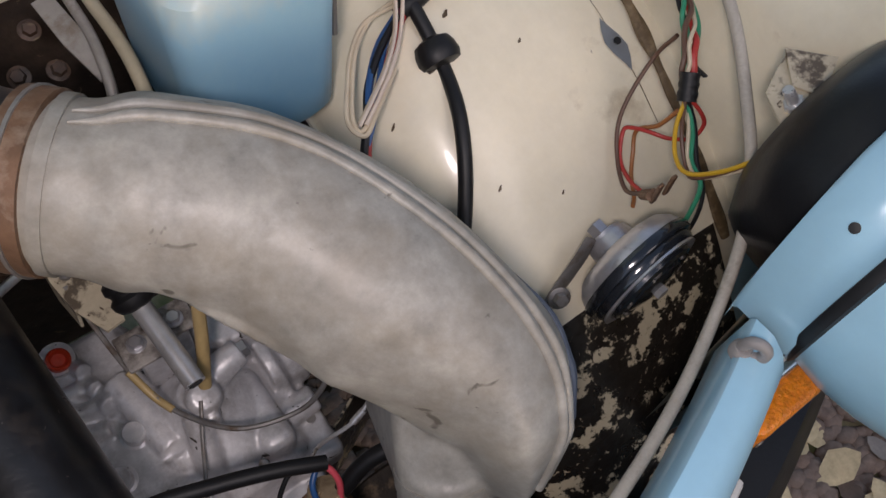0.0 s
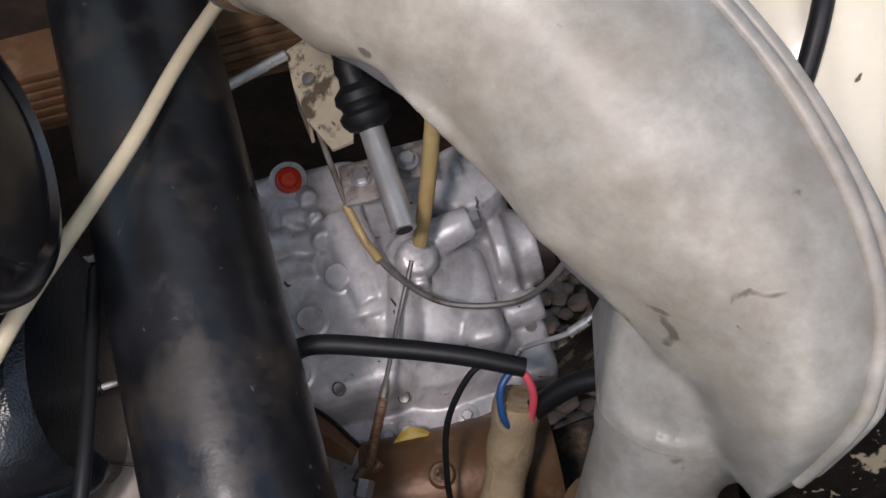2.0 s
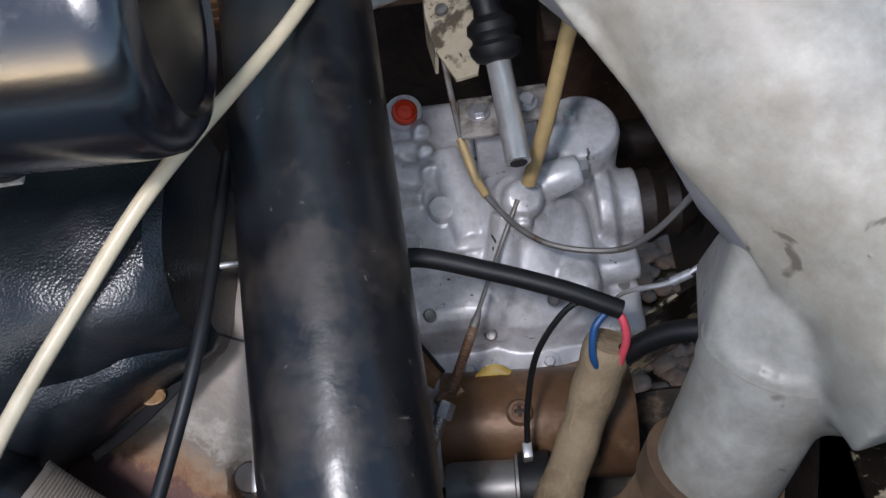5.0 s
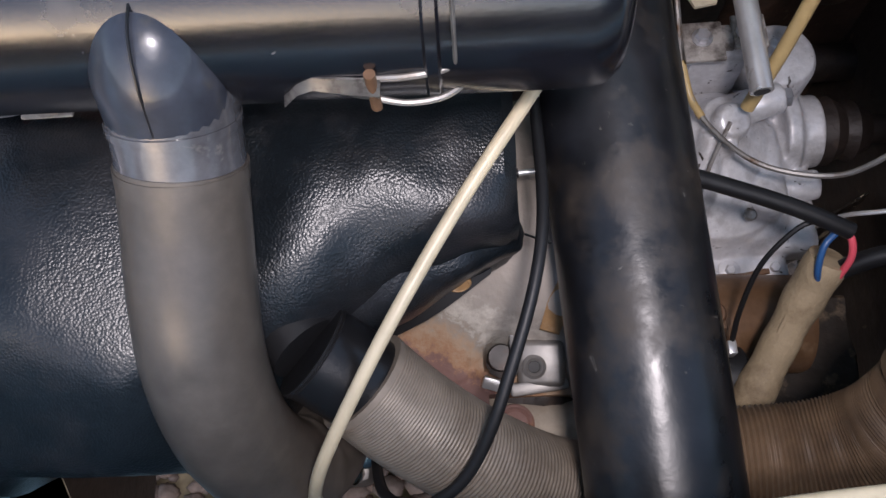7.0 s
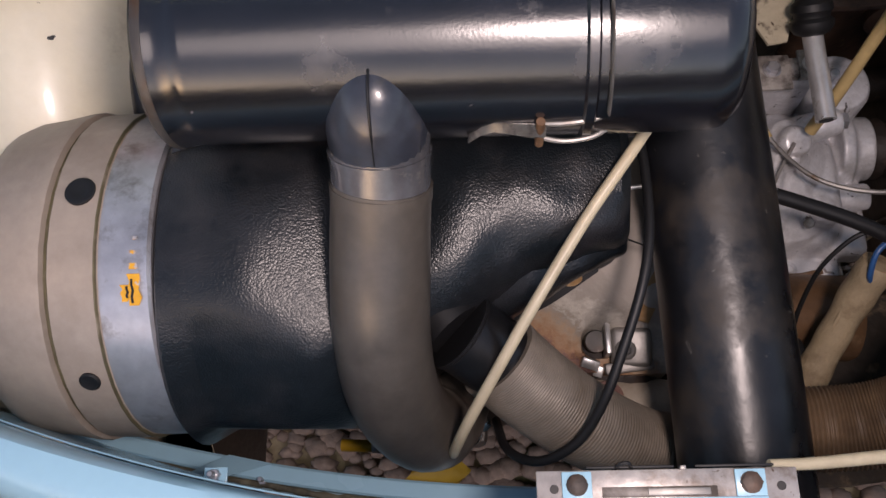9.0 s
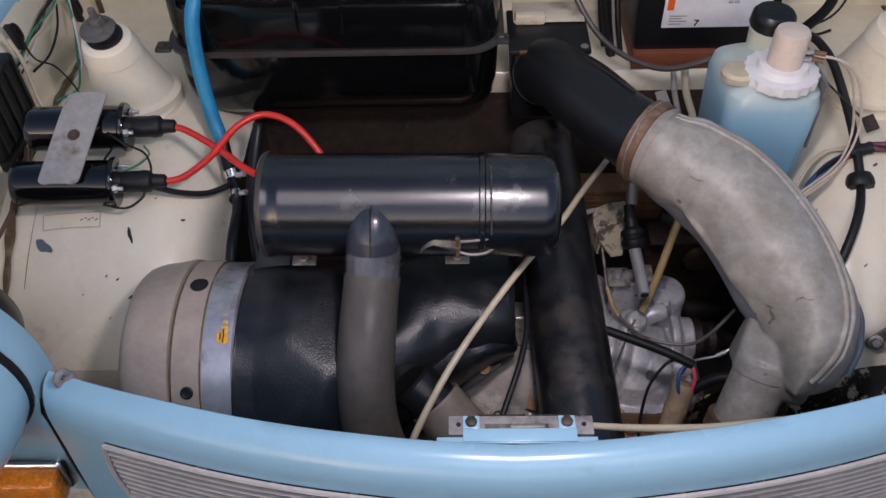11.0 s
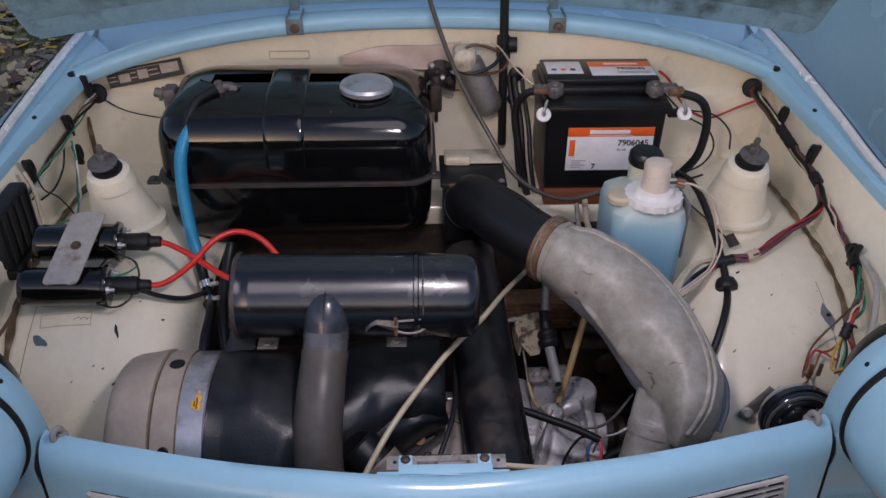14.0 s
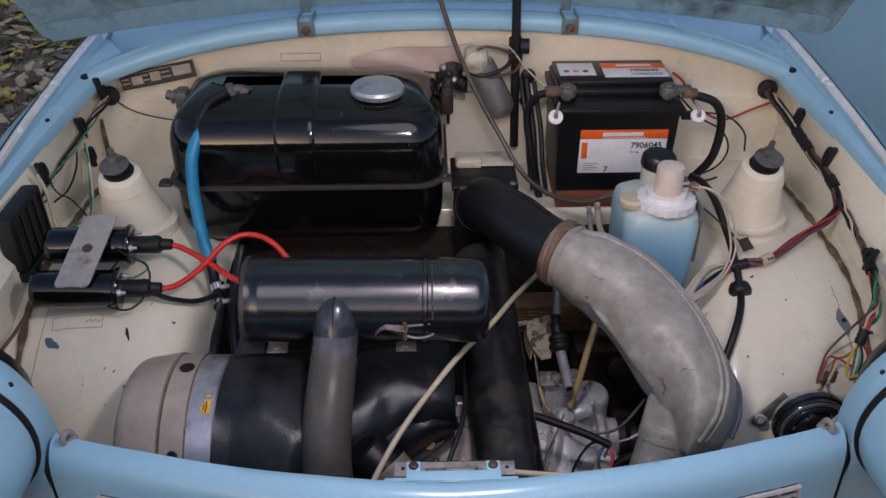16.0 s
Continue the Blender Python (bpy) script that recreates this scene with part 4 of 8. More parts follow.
# ---------- fuel tank ----------
def rrect(x0, x1, y0, y1, r, z, n=6):
    out = []
    for cx_, cy_, a0 in ((x1 - r, y1 - r, 0), (x0 + r, y1 - r, 90), (x0 + r, y0 + r, 180), (x1 - r, y0 + r, 270)):
        for k in range(n + 1):
            a = radians(a0 + 90 * k / n)
            out.append(V((cx_ + r * math.cos(a), cy_ + r * math.sin(a), z)))
    return out


tank = thing("fuel_tank", (-0.232, 0.62, 0.742), "glossy black steel fuel tank in front of the bulkhead", "fuel tank")
TX0, TX1, TY0, TY1 = -0.470, 0.002, 0.490, 0.760


def tank_ring(z, i, r, f=None):
    return rrect(TX0 + i, TX1 - i, TY0 + (i if f is None else f), TY1 - i, r, z)


part("lower_shell", loft([tank_ring(0.740, 0.07, 0.03), tank_ring(0.742, 0.045, 0.045), tank_ring(0.750, 0.022, 0.05), tank_ring(0.768, 0.007, 0.05), tank_ring(0.80, 0.002, 0.05), tank_ring(0.868, 0.0, 0.05)]), tank_black, tank)
part("seam_flange", loft([tank_ring(0.8665, -0.006, 0.055), tank_ring(0.8672, -0.0075, 0.055), tank_ring(0.8718, -0.0075, 0.055), tank_ring(0.8725, -0.006, 0.055)]), seam_steel, tank, "worn folded seam")
TOP = [(0.871, 0.0, 0.0), (0.90, 0.0, 0.001), (0.928, 0.0, 0.003), (0.946, 0.001, 0.006), (0.960, 0.004, 0.011), (0.972, 0.010, 0.019), (0.982, 0.018, 0.030), (0.990, 0.029, 0.045), (0.996, 0.043, 0.064), (1.000, 0.062, 0.088), (1.002, 0.085, 0.115)]
part("upper_shell", loft([tank_ring(z, i, 0.055, f) for z, i, f in TOP]), tank_black, tank, sharp=60)
prof = [(TY0 + f, z) for z, i, f in TOP[1:]] + [(0.64, 1.002), (0.675, 1.002)]
rib = []
for x, d in ((-0.284, -0.002), (-0.2815, 0.0012), (-0.278, 0.0030), (-0.272, 0.0034), (-0.225, 0.0034), (-0.219, 0.0030), (-0.2155, 0.0012), (-0.213, -0.002)):
    rib.append([V((x, y - d * (1 - k / (len(prof) - 1)), z + d * min(1, k / 6))) for k, (y, z) in enumerate(prof)])
part("pressed_rib", sheet(rib, 0.0), tank_black, tank, "raised pressed band", sharp=60)
part("filler_cap", lathe([(0.040, -0.020), (0.040, -0.004), (0.046, -0.003), (0.0465, 0.004), (0.043, 0.009), (0.025, 0.012), (0.004, 0.0125)], 40, axis((-0.111, 0.585, 1.006), (0, 0, 1))), zinc, tank, "round silver filler cap")
part("filler_neck", lathe([(0.052, -0.012), (0.050, 0.004), (0.042, 0.008)], 36, axis((-0.111, 0.585, 0.992), (0, 0, 1))), tank_black, tank)
for x, y in ((-0.479, 0.505), (0.004, 0.512)):
    part("mounting_lug", merge(box((x - 0.012, y - 0.008, 0.867), (x + 0.012, y + 0.016, 0.8735), 0.003), bolt((x, y, 0.8735), (0, 0, 1), 0.006, 0.006)), seam_steel, tank, "grey mounting lug")
part("outlet", merge(lathe([(0.010, 0), (0.010, 0.012), (0.007, 0.014), (0.007, 0.03)], 16, axis((-0.362, 0.59, 0.988), (-0.1, -0.1, 1))), lathe([(0.012, 0), (0.012, 0.014)], 6, axis((-0.345, 0.598, 0.994), (0.3, 0.2, 0.8))), sweep([(-0.345, 0.60, 1.004), (-0.36, 0.592, 1.007), (-0.375, 0.58, 1.004)], 0.0075, 10)), lead_grey, tank, "brass-coloured outlet fitting")
part("clamp_bracket", merge(box((-0.478, 0.63, 0.94), (-0.455, 0.665, 0.985), 0.006), bolt((-0.480, 0.648, 0.97), (-1, 0, 0.3), 0.009, 0.016)), lead_grey, tank, "rusty clamp bracket")
part("clamp_bracket", merge(box((0.0, 0.64, 0.93), (0.022, 0.665, 0.985), 0.006), bolt((0.012, 0.65, 0.985), (0, 0, 1), 0.008, 0.012)), rust_dark, tank, "rusty clamp bracket")

# ---------- battery ----------
single("battery_tray", box((0.216, 0.598, 0.757), (0.425, 0.76, 0.788), 0.003), wood_brown, "reddish brown board under the battery", "tray")
bat = thing("battery", (0.32, 0.69, 0.788), "black car battery with white and orange label", "battery")
part("case", merge(loft([rrect(0.216, 0.424, 0.608, 0.78, 0.006, 0.788, 3), rrect(0.214, 0.426, 0.606, 0.782, 0.006, 0.80, 3), rrect(0.211, 0.429, 0.604, 0.784, 0.006, 0.945, 3)]), box((0.205, 0.600, 0.942), (0.437, 0.786, 0.957), 0.003)), battery_black, bat)
part("lid", merge(box((0.212, 0.655, 0.956), (0.43, 0.782, 0.971), 0.004), box((0.213, 0.60, 0.9565), (0.43, 0.656, 0.960), 0.001)), battery_black, bat)
part("lid_block", box((0.216, 0.672, 0.970), (0.428, 0.776, 0.981), 0.003), battery_black, bat)
for s in (0.202, 0.456):
    eye = part("strap_washer", lathe([(0.005, -0.002), (0.0125, -0.002), (0.0135, 0.0), (0.0125, 0.003), (0.005, 0.003)], 24, axis((s, 0.592, 0.948), (0, -0.8, 0.6))), white_plastic, bat, "white plastic washer")
    part("strap_hook", merge(lathe([(0.0045, -0.004), (0.0045, 0.004), (0.003, 0.005)], 12, axis((s, 0.592, 0.948), (0, -0.8, 0.6))), sweep([(s, 0.590, 0.948), (s, 0.588, 0.958), (s + (0.006 if s < 0.3 else -0.006), 0.600, 0.972)], 0.003, 8, 10)), dull_steel, eye, "grey steel hook")
part("strap_arm", box((0.43, 0.60, 0.935), (0.455, 0.608, 0.952), 0.003), battery_black, bat)
part("front_label", box((0.252, 0.6025, 0.829), (0.411, 0.6045, 0.898), 0.0003), label_white, bat, "white label")
part("label_band", box((0.252, 0.6025, 0.8985), (0.411, 0.6045, 0.916), 0.0003), label_orange, bat, "orange band")
part("top_label", box((0.305, 0.69, 0.9812), (0.425, 0.732, 0.9822), 0.0002), label_white, bat, "white top label")
part("top_label_band", box((0.305, 0.7325, 0.9812), (0.425, 0.758, 0.9822), 0.0002), label_orange, bat, "orange band")
part("warning_label", box((0.222, 0.70, 0.9812), (0.290, 0.758, 0.9822), 0.0002), label_white, bat, "white warning label")


def lettering(name, text, size, m, mt, parent, bold=0.0):
    cu = bpy.data.curves.new(name, "FONT")
    cu.body, cu.size, cu.align_x, cu.extrude, cu.offset = text, size, "LEFT", 0.0002, bold
    tmp = bpy.data.objects.new(name, cu)
    me = bpy.data.meshes.new_from_object(tmp)
    bpy.data.objects.remove(tmp)
    ob = new(name, me)
    me.transform(Matrix.Translation(-BASE[parent.name]) @ m)
    me.materials.clear()
    me.materials.append(mt)
    ob.parent = parent
    BASE[ob.name] = BASE[parent.name]
    return ob


FACE = Matrix.Rotation(radians(90), 4, "X")
part("brand_bar", box((0.292, 0.6019, 0.9038), (0.366, 0.6024, 0.9115), 0.0002), label_white, bat, "plain white bar")
part("thin_bar", box((0.290, 0.6019, 0.9005), (0.372, 0.6024, 0.9014)), label_white, bat)
lettering("lettering", "7906045", 0.0165, Matrix.Translation((0.345, 0.6021, 0.880)) @ FACE, ink, bat, 0.0003)
lettering("lettering", "45 Ah", 0.007, Matrix.Translation((0.345, 0.6021, 0.869)) @ FACE, ink, bat)
part("brand_bar", box((0.2560, 0.6019, 0.859), (0.2665, 0.6024, 0.892), 0.0002), label_orange, bat, "plain orange bar")
lettering("lettering", "7", 0.015, Matrix.Translation((0.300, 0.6021, 0.832)) @ FACE, ink, bat, 0.0004)
for k in range(4):
    part("print_line", box((0.262, 0.6019, 0.835 + 0.0045 * k), (0.28 + 0.008 * (k % 2), 0.6024, 0.8362 + 0.0045 * k)), dull_steel, bat)
part("brand_bar", box((0.335, 0.742, 0.9821), (0.40, 0.749, 0.9826), 0.0001), label_white, bat, "plain white bar")
lettering("lettering", "7906045", 0.016, Matrix.Translation((0.355, 0.716, 0.9823)), ink, bat, 0.0003)
for k in range(3):
    part("print_line", box((0.355, 0.698 + 0.004 * k, 0.9823), (0.415, 0.6995 + 0.004 * k, 0.9826)), dull_steel, bat)
    part("print_mark", lathe([(0.0055, 0), (0.0055, 0.0004)], 14, axis((0.236 + 0.018 * k, 0.718, 0.9822), (0, 0, 1))), (blue_insul, label_orange, ink)[k], bat)
for x in (0.228, 0.412):
    post = part("terminal", lathe([(0.010, 0.957), (0.009, 0.985), (0.008, 0.987)], 16, Matrix.Translation((x, 0.645, 0))), lead_grey, bat, "grey lead terminal")
    part("terminal_clamp", merge(lathe([(0.016, 0.966), (0.0165, 0.980), (0.015, 0.983)], 20, Matrix.Translation((x, 0.645, 0))), box((x - 0.04 if x < 0.3 else x + 0.012, 0.636, 0.967), (x - 0.012 if x < 0.3 else x + 0.042, 0.656, 0.981), 0.003), bolt((x, 0.629, 0.974), (0, -1, 0), 0.0042, 0.007, 1.1)), lead_grey, post, "oxidised cable clamp")

# ---------- washer bottle ----------
bottle_mat = bpy.data.materials.new("translucent_bottle")
bottle_mat.use_nodes = True
bn_ = bottle_mat.node_tree
bs = bn_.nodes["Principled BSDF"]
geo = bn_.nodes.new("ShaderNodeNewGeometry")
sep = bn_.nodes.new("ShaderNodeSeparateXYZ")
bn_.links.new(geo.outputs["Position"], sep.inputs[0])
ns = bn_.nodes.new("ShaderNodeTexNoise")
ns.inputs["Scale"].default_value = 14
ad = bn_.nodes.new("ShaderNodeMath")
ad.operation = "MULTIPLY_ADD"
ad.inputs[1].default_value = 0.03
bn_.links.new(ns.outputs["Fac"], ad.inputs[0])
bn_.links.new(sep.outputs["Z"], ad.inputs[2])
rp_ = bn_.nodes.new("ShaderNodeValToRGB")
mr = bn_.nodes.new("ShaderNodeMapRange")
mr.inputs["From Min"].default_value, mr.inputs["From Max"].default_value = 0.79, 0.93
bn_.links.new(ad.outputs[0], mr.inputs["Value"])
bn_.links.new(mr.outputs["Result"], rp_.inputs["Fac"])
rp_.color_ramp.elements[0].color = (0.17, 0.38, 0.55, 1)
rp_.color_ramp.elements[1].color = (0.52, 0.52, 0.42, 1)
e = rp_.color_ramp.elements.new(0.62)
e.color = (0.28, 0.48, 0.58, 1)
bn_.links.new(rp_.outputs["Color"], bs.inputs["Base Color"])
bs.inputs["Roughness"].default_value = 0.35
bs.inputs["Subsurface Weight"].default_value = 0.25
bs.inputs["Subsurface Radius"].default_value = (0.01, 0.014, 0.018)
bottle = thing("washer_bottle", (0.345, 0.40, 0.73), "translucent washer bottle half full of blue fluid", "washer bottle")
part("tank_body", loft([rrect(0.295, 0.395, 0.345, 0.455, 0.02, 0.73), rrect(0.287, 0.403, 0.337, 0.463, 0.022, 0.745), rrect(0.284, 0.406, 0.334, 0.466, 0.022, 0.87), rrect(0.287, 0.403, 0.337, 0.463, 0.024, 0.888), rrect(0.298, 0.392, 0.348, 0.452, 0.026, 0.899), rrect(0.312, 0.378, 0.36, 0.44, 0.03, 0.902)]), bottle_mat, bottle)
part("filler_neck", lathe([(0.026, 0), (0.026, 0.04), (0.022, 0.045)], 24, axis((0.353, 0.442, 0.885), (0, 0.1, 1))), bottle_mat, bottle)
part("filler_cap", lathe([(0.027, 0.0), (0.029, 0.004), (0.028, 0.018), (0.024, 0.023), (0.004, 0.024)], 24, axis((0.353, 0.446, 0.927), (0.05, 0.0, 1))), hose_black, bottle, "dark blue-black filler cap")
pf = [(0.0455 + 0.0014 * math.cos(18 * a)) for a in [2 * math.pi * k / 64 for k in range(64)]]
fl = loft([[V((0.352 + r * math.cos(2 * math.pi * k / 64), 0.372 + r * math.sin(2 * math.pi * k / 64), z)) for k, r in enumerate(pf)] for z in (0.900, 0.912)])
part("pump_flange", merge(fl, lathe([(0.032, 0.912), (0.030, 0.921), (0.02, 0.922)], 30, Matrix.Translation((0.352, 0.372, 0)))), white_plastic, bottle, "white scalloped pump flange")
part("pump", lathe([(0.0215, 0.915), (0.0215, 0.962), (0.020, 0.967), (0.012, 0.969), (0.003, 0.9695)], 28, Matrix.Translation((0.352, 0.372, 0))), pale_plastic, bottle, "pale pink pump motor")
part("side_cap", lathe([(0.022, 0), (0.022, 0.008), (0.018, 0.012), (0.003, 0.013)], 22, axis((0.300, 0.375, 0.899), (0, 0, 1))), cream_tube, bottle, "yellowed side cap")
part("pump_terminal", merge(box((0.372, 0.368, 0.925), (0.394, 0.373, 0.929), 0.001), box((0.372, 0.368, 0.935), (0.39, 0.373, 0.939), 0.001)), steel, bottle)
part("bottle_bracket", merge(box((0.405, 0.35, 0.80), (0.409, 0.46, 0.90), 0.001), box((0.405, 0.40, 0.86), (0.43, 0.46, 0.864), 0.001)), dull_steel, bottle, "grey steel bracket")

# ---------- heater hose, grey duct ----------
hbox = thing("heater_box_outlet", (0.077, 0.55, 0.745), "black sheet metal heater outlet box below the bulkhead", "heater box")
part("box", box((0.022, 0.495, 0.745), (0.122, 0.60, 0.862), 0.004), hose_black, hbox)
part("box_lid", box((0.015, 0.490, 0.858), (0.131, 0.60, 0.866), 0.002), hose_black, hbox, "folded black lid")
part("rust_edge", box((0.03, 0.4895, 0.860), (0.085, 0.4925, 0.8665), 0.001), rust_band, hbox, "rusty edge")
part("lid_screw", bolt((0.122, 0.50, 0.866), (0, 0, 1), 0.004, 0.003), dull_steel, hbox)
HOSE = [(0.066, 0.515, 0.815), (0.078, 0.475, 0.838), (0.105, 0.415, 0.852), (0.145, 0.345, 0.856), (0.178, 0.303, 0.855), (0.195, 0.286, 0.854)]
hh = thing("heater_hose", (0.13, 0.4, 0.80), "thick black rubber heater hose", "hose")
part("hose_body", sweep(HOSE, lambda q: 0.047 + 0.001 * math.sin(q * 17), 36, 40), hose_black, hh)
part("end_bead", sweep([(0.0665, 0.513, 0.816), (0.069, 0.503, 0.8215)], 0.0495, 36, 3), hose_black, hh, "thicker hose end")
part("surface_crease", sweep([(0.112, 0.425, 0.8985), (0.14, 0.378, 0.9025), (0.165, 0.342, 0.9020)], 0.0012, 6, 12), rust_dark, hh)
DUCT = [(0.180, 0.300, 0.855), (0.200, 0.284, 0.852), (0.242, 0.258, 0.838), (0.285, 0.218, 0.818), (0.318, 0.152, 0.793), (0.336, 0.095, 0.764), (0.3435, 0.064, 0.738), (0.347, 0.043, 0.712), (0.347, 0.036, 0.696)]


def duct_r(q):
    pts = ((0, 0.050), (0.06, 0.0505), (0.12, 0.051), (0.2, 0.058), (0.32, 0.063), (0.5, 0.066), (0.64, 0.066), (0.76, 0.061), (0.86, 0.0545), (0.93, 0.048), (0.98, 0.038), (1, 0.012))
    for (a, ra), (b, rb) in zip(pts, pts[1:]):
        if q <= b:
            u = (q - a) / (b - a)
            u = u * u * (3 - 2 * u)
            return ra + (rb - ra) * u
    return pts[-1][1]


duct = thing("air_duct", (0.31, 0.10, 0.60), "grey moulded plastic air duct elbow, stained", "air duct")
def rounded(p):
    """Turns the outer side in at the blind end."""
    if p.x > 0.318 and p.y < 0.10:
        p.x = 0.318 + (p.x - 0.318) * math.sqrt(max(0.03, 1 - ((0.10 - p.y) / 0.104) ** 2))
    if p.x > 0.30 and p.y < 0.030:
        p.y = 0.030 + 0.5 * (p.y - 0.030)
    return p


def tuck(v):
    """Draws the inner side in towards the blind end, where the rim swings outwards."""
    f_ = 1.0 if v.co.y > 0.13 else 0.74 + 0.26 * (v.co.y - 0.095) / 0.035 if v.co.y > 0.095 else max(0.50, 0.52 + 0.22 * (v.co.y - 0.064) / 0.031)
    if v.co.x < 0.34:
        v.co.x = 0.34 - (0.34 - v.co.x) * f_
    rounded(v.co)


dc = spline(DUCT, 80)
seam = []
for i in range(8, 71):
    p, d = dc[i], (dc[i + 1] - dc[i - 1]).normalized()
    o = V((p.x - 0.17, p.y - 0.08, 0)).normalized()
    o = (o - d * o.dot(d)).normalized()
    u = o.cross(d) if o.cross(d).z > 0 else d.cross(o)
    seam.append((p, o, u, duct_r(i / 80)))
def ridge(off):
    out = []
    for k, (p, o, u, r) in enumerate(seam):
        q = k / (len(seam) - 1)
        a = radians(3 + 21 * min(1, q * 2) + 14 * max(0, q - 0.5) / 0.5 - 4 * max(0, q - 0.6) / 0.4 + off)
        out.append(rounded(p + (o * math.sin(a) + u * math.cos(a)) * r * 1.005))
    return out


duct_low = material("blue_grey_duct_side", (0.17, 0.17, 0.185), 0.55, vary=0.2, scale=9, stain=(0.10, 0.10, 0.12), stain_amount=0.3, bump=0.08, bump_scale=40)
shell = sweep(DUCT, duct_r, 56, 110)
shell.normal_update()
axis_pts = spline(DUCT, 110)
for k, v in enumerate(shell.verts):
    q = min(k // 56, 110)
    c_, r_ = axis_pts[q], duct_r(q / 110)
    low = min(1, max(0, (-0.10 * r_ - (v.co.z - c_.z)) / (0.45 * r_))) * min(1, max(0, (q / 110 - 0.18) / 0.2))
    v.co += v.normal * (0.0016 * noise.noise(v.co * 17) + 0.0006 * noise.noise(v.co * 60))
    v.co.x += (c_.x - v.co.x) * 0.45 * low
    v.co.y += (c_.y - v.co.y) * 0.45 * low
    tuck(v)
wall = bmesh.new()
for c_, r_ in (((0.3055, 0.064, 0.702), 0.0352), ((0.3070, 0.068, 0.712), 0.0348), ((0.318, 0.150, 0.615), 0.016), ((0.336, 0.050, 0.690), 0.014), ((0.308, 0.122, 0.752), 0.012), ((0.330, 0.085, 0.750), 0.022), ((0.336, 0.062, 0.722), 0.014), ((0.343, 0.046, 0.690), 0.016), ((0.344, 0.040, 0.676), 0.012)):
    for k in range(24):
        for e_ in ((-0.6, 0, 0.6) if r_ < 0.03 else (0,)):
            a = 2 * math.pi * k / 24
            wall.verts.new(V(c_) + V((math.cos(a) * math.cos(e_), math.sin(a) * math.cos(e_), math.sin(e_))) * r_)
bmesh.ops.convex_hull(wall, input=wall.verts[:])
bmesh.ops.delete(wall, geom=[v for v in wall.verts if not v.link_faces], context="VERTS")
inner_rim = sweep([(0.206, 0.226, 0.834), (0.222, 0.196, 0.820), (0.246, 0.160, 0.803), (0.266, 0.130, 0.786), (0.288, 0.100, 0.766), (0.306, 0.076, 0.744), (0.322, 0.058, 0.722)], lambda q: 0.0042 * min(1, 6 * q + 0.3) * min(1, 4 * (1.1 - q)), 10, 50)
spigot = sweep([(0.309, 0.072, 0.712), (0.305, 0.063, 0.695), (0.294, 0.046, 0.665), (0.282, 0.028, 0.634), (0.277, 0.020, 0.62)], lambda q: 0.0345 - 0.002 * q, 36, 20)
fused(part("duct_shell", merge(shell, wall, inner_rim, spigot), duct_grey, duct), 0.0026, 6)
part("seam_ridge", sweep(ridge(0), lambda q: 0.0038 * min(1, 9 * q + 0.25), 10, len(seam) - 1), duct_grey, duct, "moulded seam ridge")
part("seam_ridge", sweep(ridge(11), lambda q: 0.0034 * min(1, 9 * q + 0.25), 10, len(seam) - 1), duct_grey, duct, "moulded seam ridge")
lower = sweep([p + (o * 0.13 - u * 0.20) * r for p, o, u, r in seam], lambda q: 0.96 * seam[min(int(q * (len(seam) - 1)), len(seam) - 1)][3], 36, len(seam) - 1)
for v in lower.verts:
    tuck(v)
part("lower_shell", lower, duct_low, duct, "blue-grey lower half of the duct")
# dark strip that draws the rim's shadow on the bluish lower shell
part("rim_edge", sweep([rounded(p + (o * 1.10 - u * 0.1) * r) for p, o, u, r in seam], 0.0046, 8, len(seam) - 1), duct_edge_shade, duct, "bluish edge of the lower shell, darkened as the shadow below the rim")
part("spigot_lip", sweep([(0.3075, 0.0685, 0.705), (0.3045, 0.062, 0.6935)], 0.0358, 36, 3), duct_grey, duct, "moulded lip on the outlet spigot")
part("hose_clamp", sweep([(0.1735, 0.3065, 0.8555), (0.187, 0.2945, 0.8545)], 0.0535, 40, 4), rust_band, duct, "rusty band clamp")
part("clamp_edge", sweep([(0.1795, 0.301, 0.855), (0.1812, 0.2995, 0.855)], 0.0548, 40, 3), dull_steel, duct)
part("sealing_ring", sweep([(0.187, 0.2945, 0.8545), (0.1925, 0.2900, 0.8535)], 0.0520, 40, 4), duct_grey, duct, "rolled grey collar of the duct")
hose2 = thing("brown_hose", (0.2, 0.0, 0.47), "brown corrugated paper air hose below the duct", "hose")
part("hose_body", sweep([(0.280, 0.028, 0.634), (0.270, 0.012, 0.605), (0.25, -0.002, 0.575), (0.212, -0.008, 0.555), (0.16, -0.008, 0.543), (0.10, -0.006, 0.53)], lambda q: 0.0355 + 0.0009 * math.sin(q * 2 * math.pi * 70), 28, 430), brown_corrugated, hose2)
part("hose_end", sweep([(0.2815, 0.030, 0.638), (0.276, 0.022, 0.622)], 0.0372, 30, 4), brown_corrugated, hose2, "smooth brown hose end")

# ---------- intake silencer ----------
sil = thing("intake_silencer", (-0.145, 0.162, 0.81), "black cylindrical intake silencer above the engine", "silencer")
m = axis((-0.290, 0.201, 0.849), (1, -0.0123, -0.0066))
part("drum", lathe([(0.010, 0.003), (0.045, 0.002), (0.054, 0.006), (0.0575, 0.004), (0.061, 0.002), (0.0628, 0.004), (0.0628, 0.010), (0.0612, 0.013), (0.0612, 0.024), (0.0622, 0.027), (0.0612, 0.030), (0.0612, 0.255), (0.0612, 0.330), (0.0595, 0.341), (0.054, 0.347), (0.046, 0.350), (0.043, 0.347), (0.01, 0.347)], 64, m.copy()), silencer_black, sil)
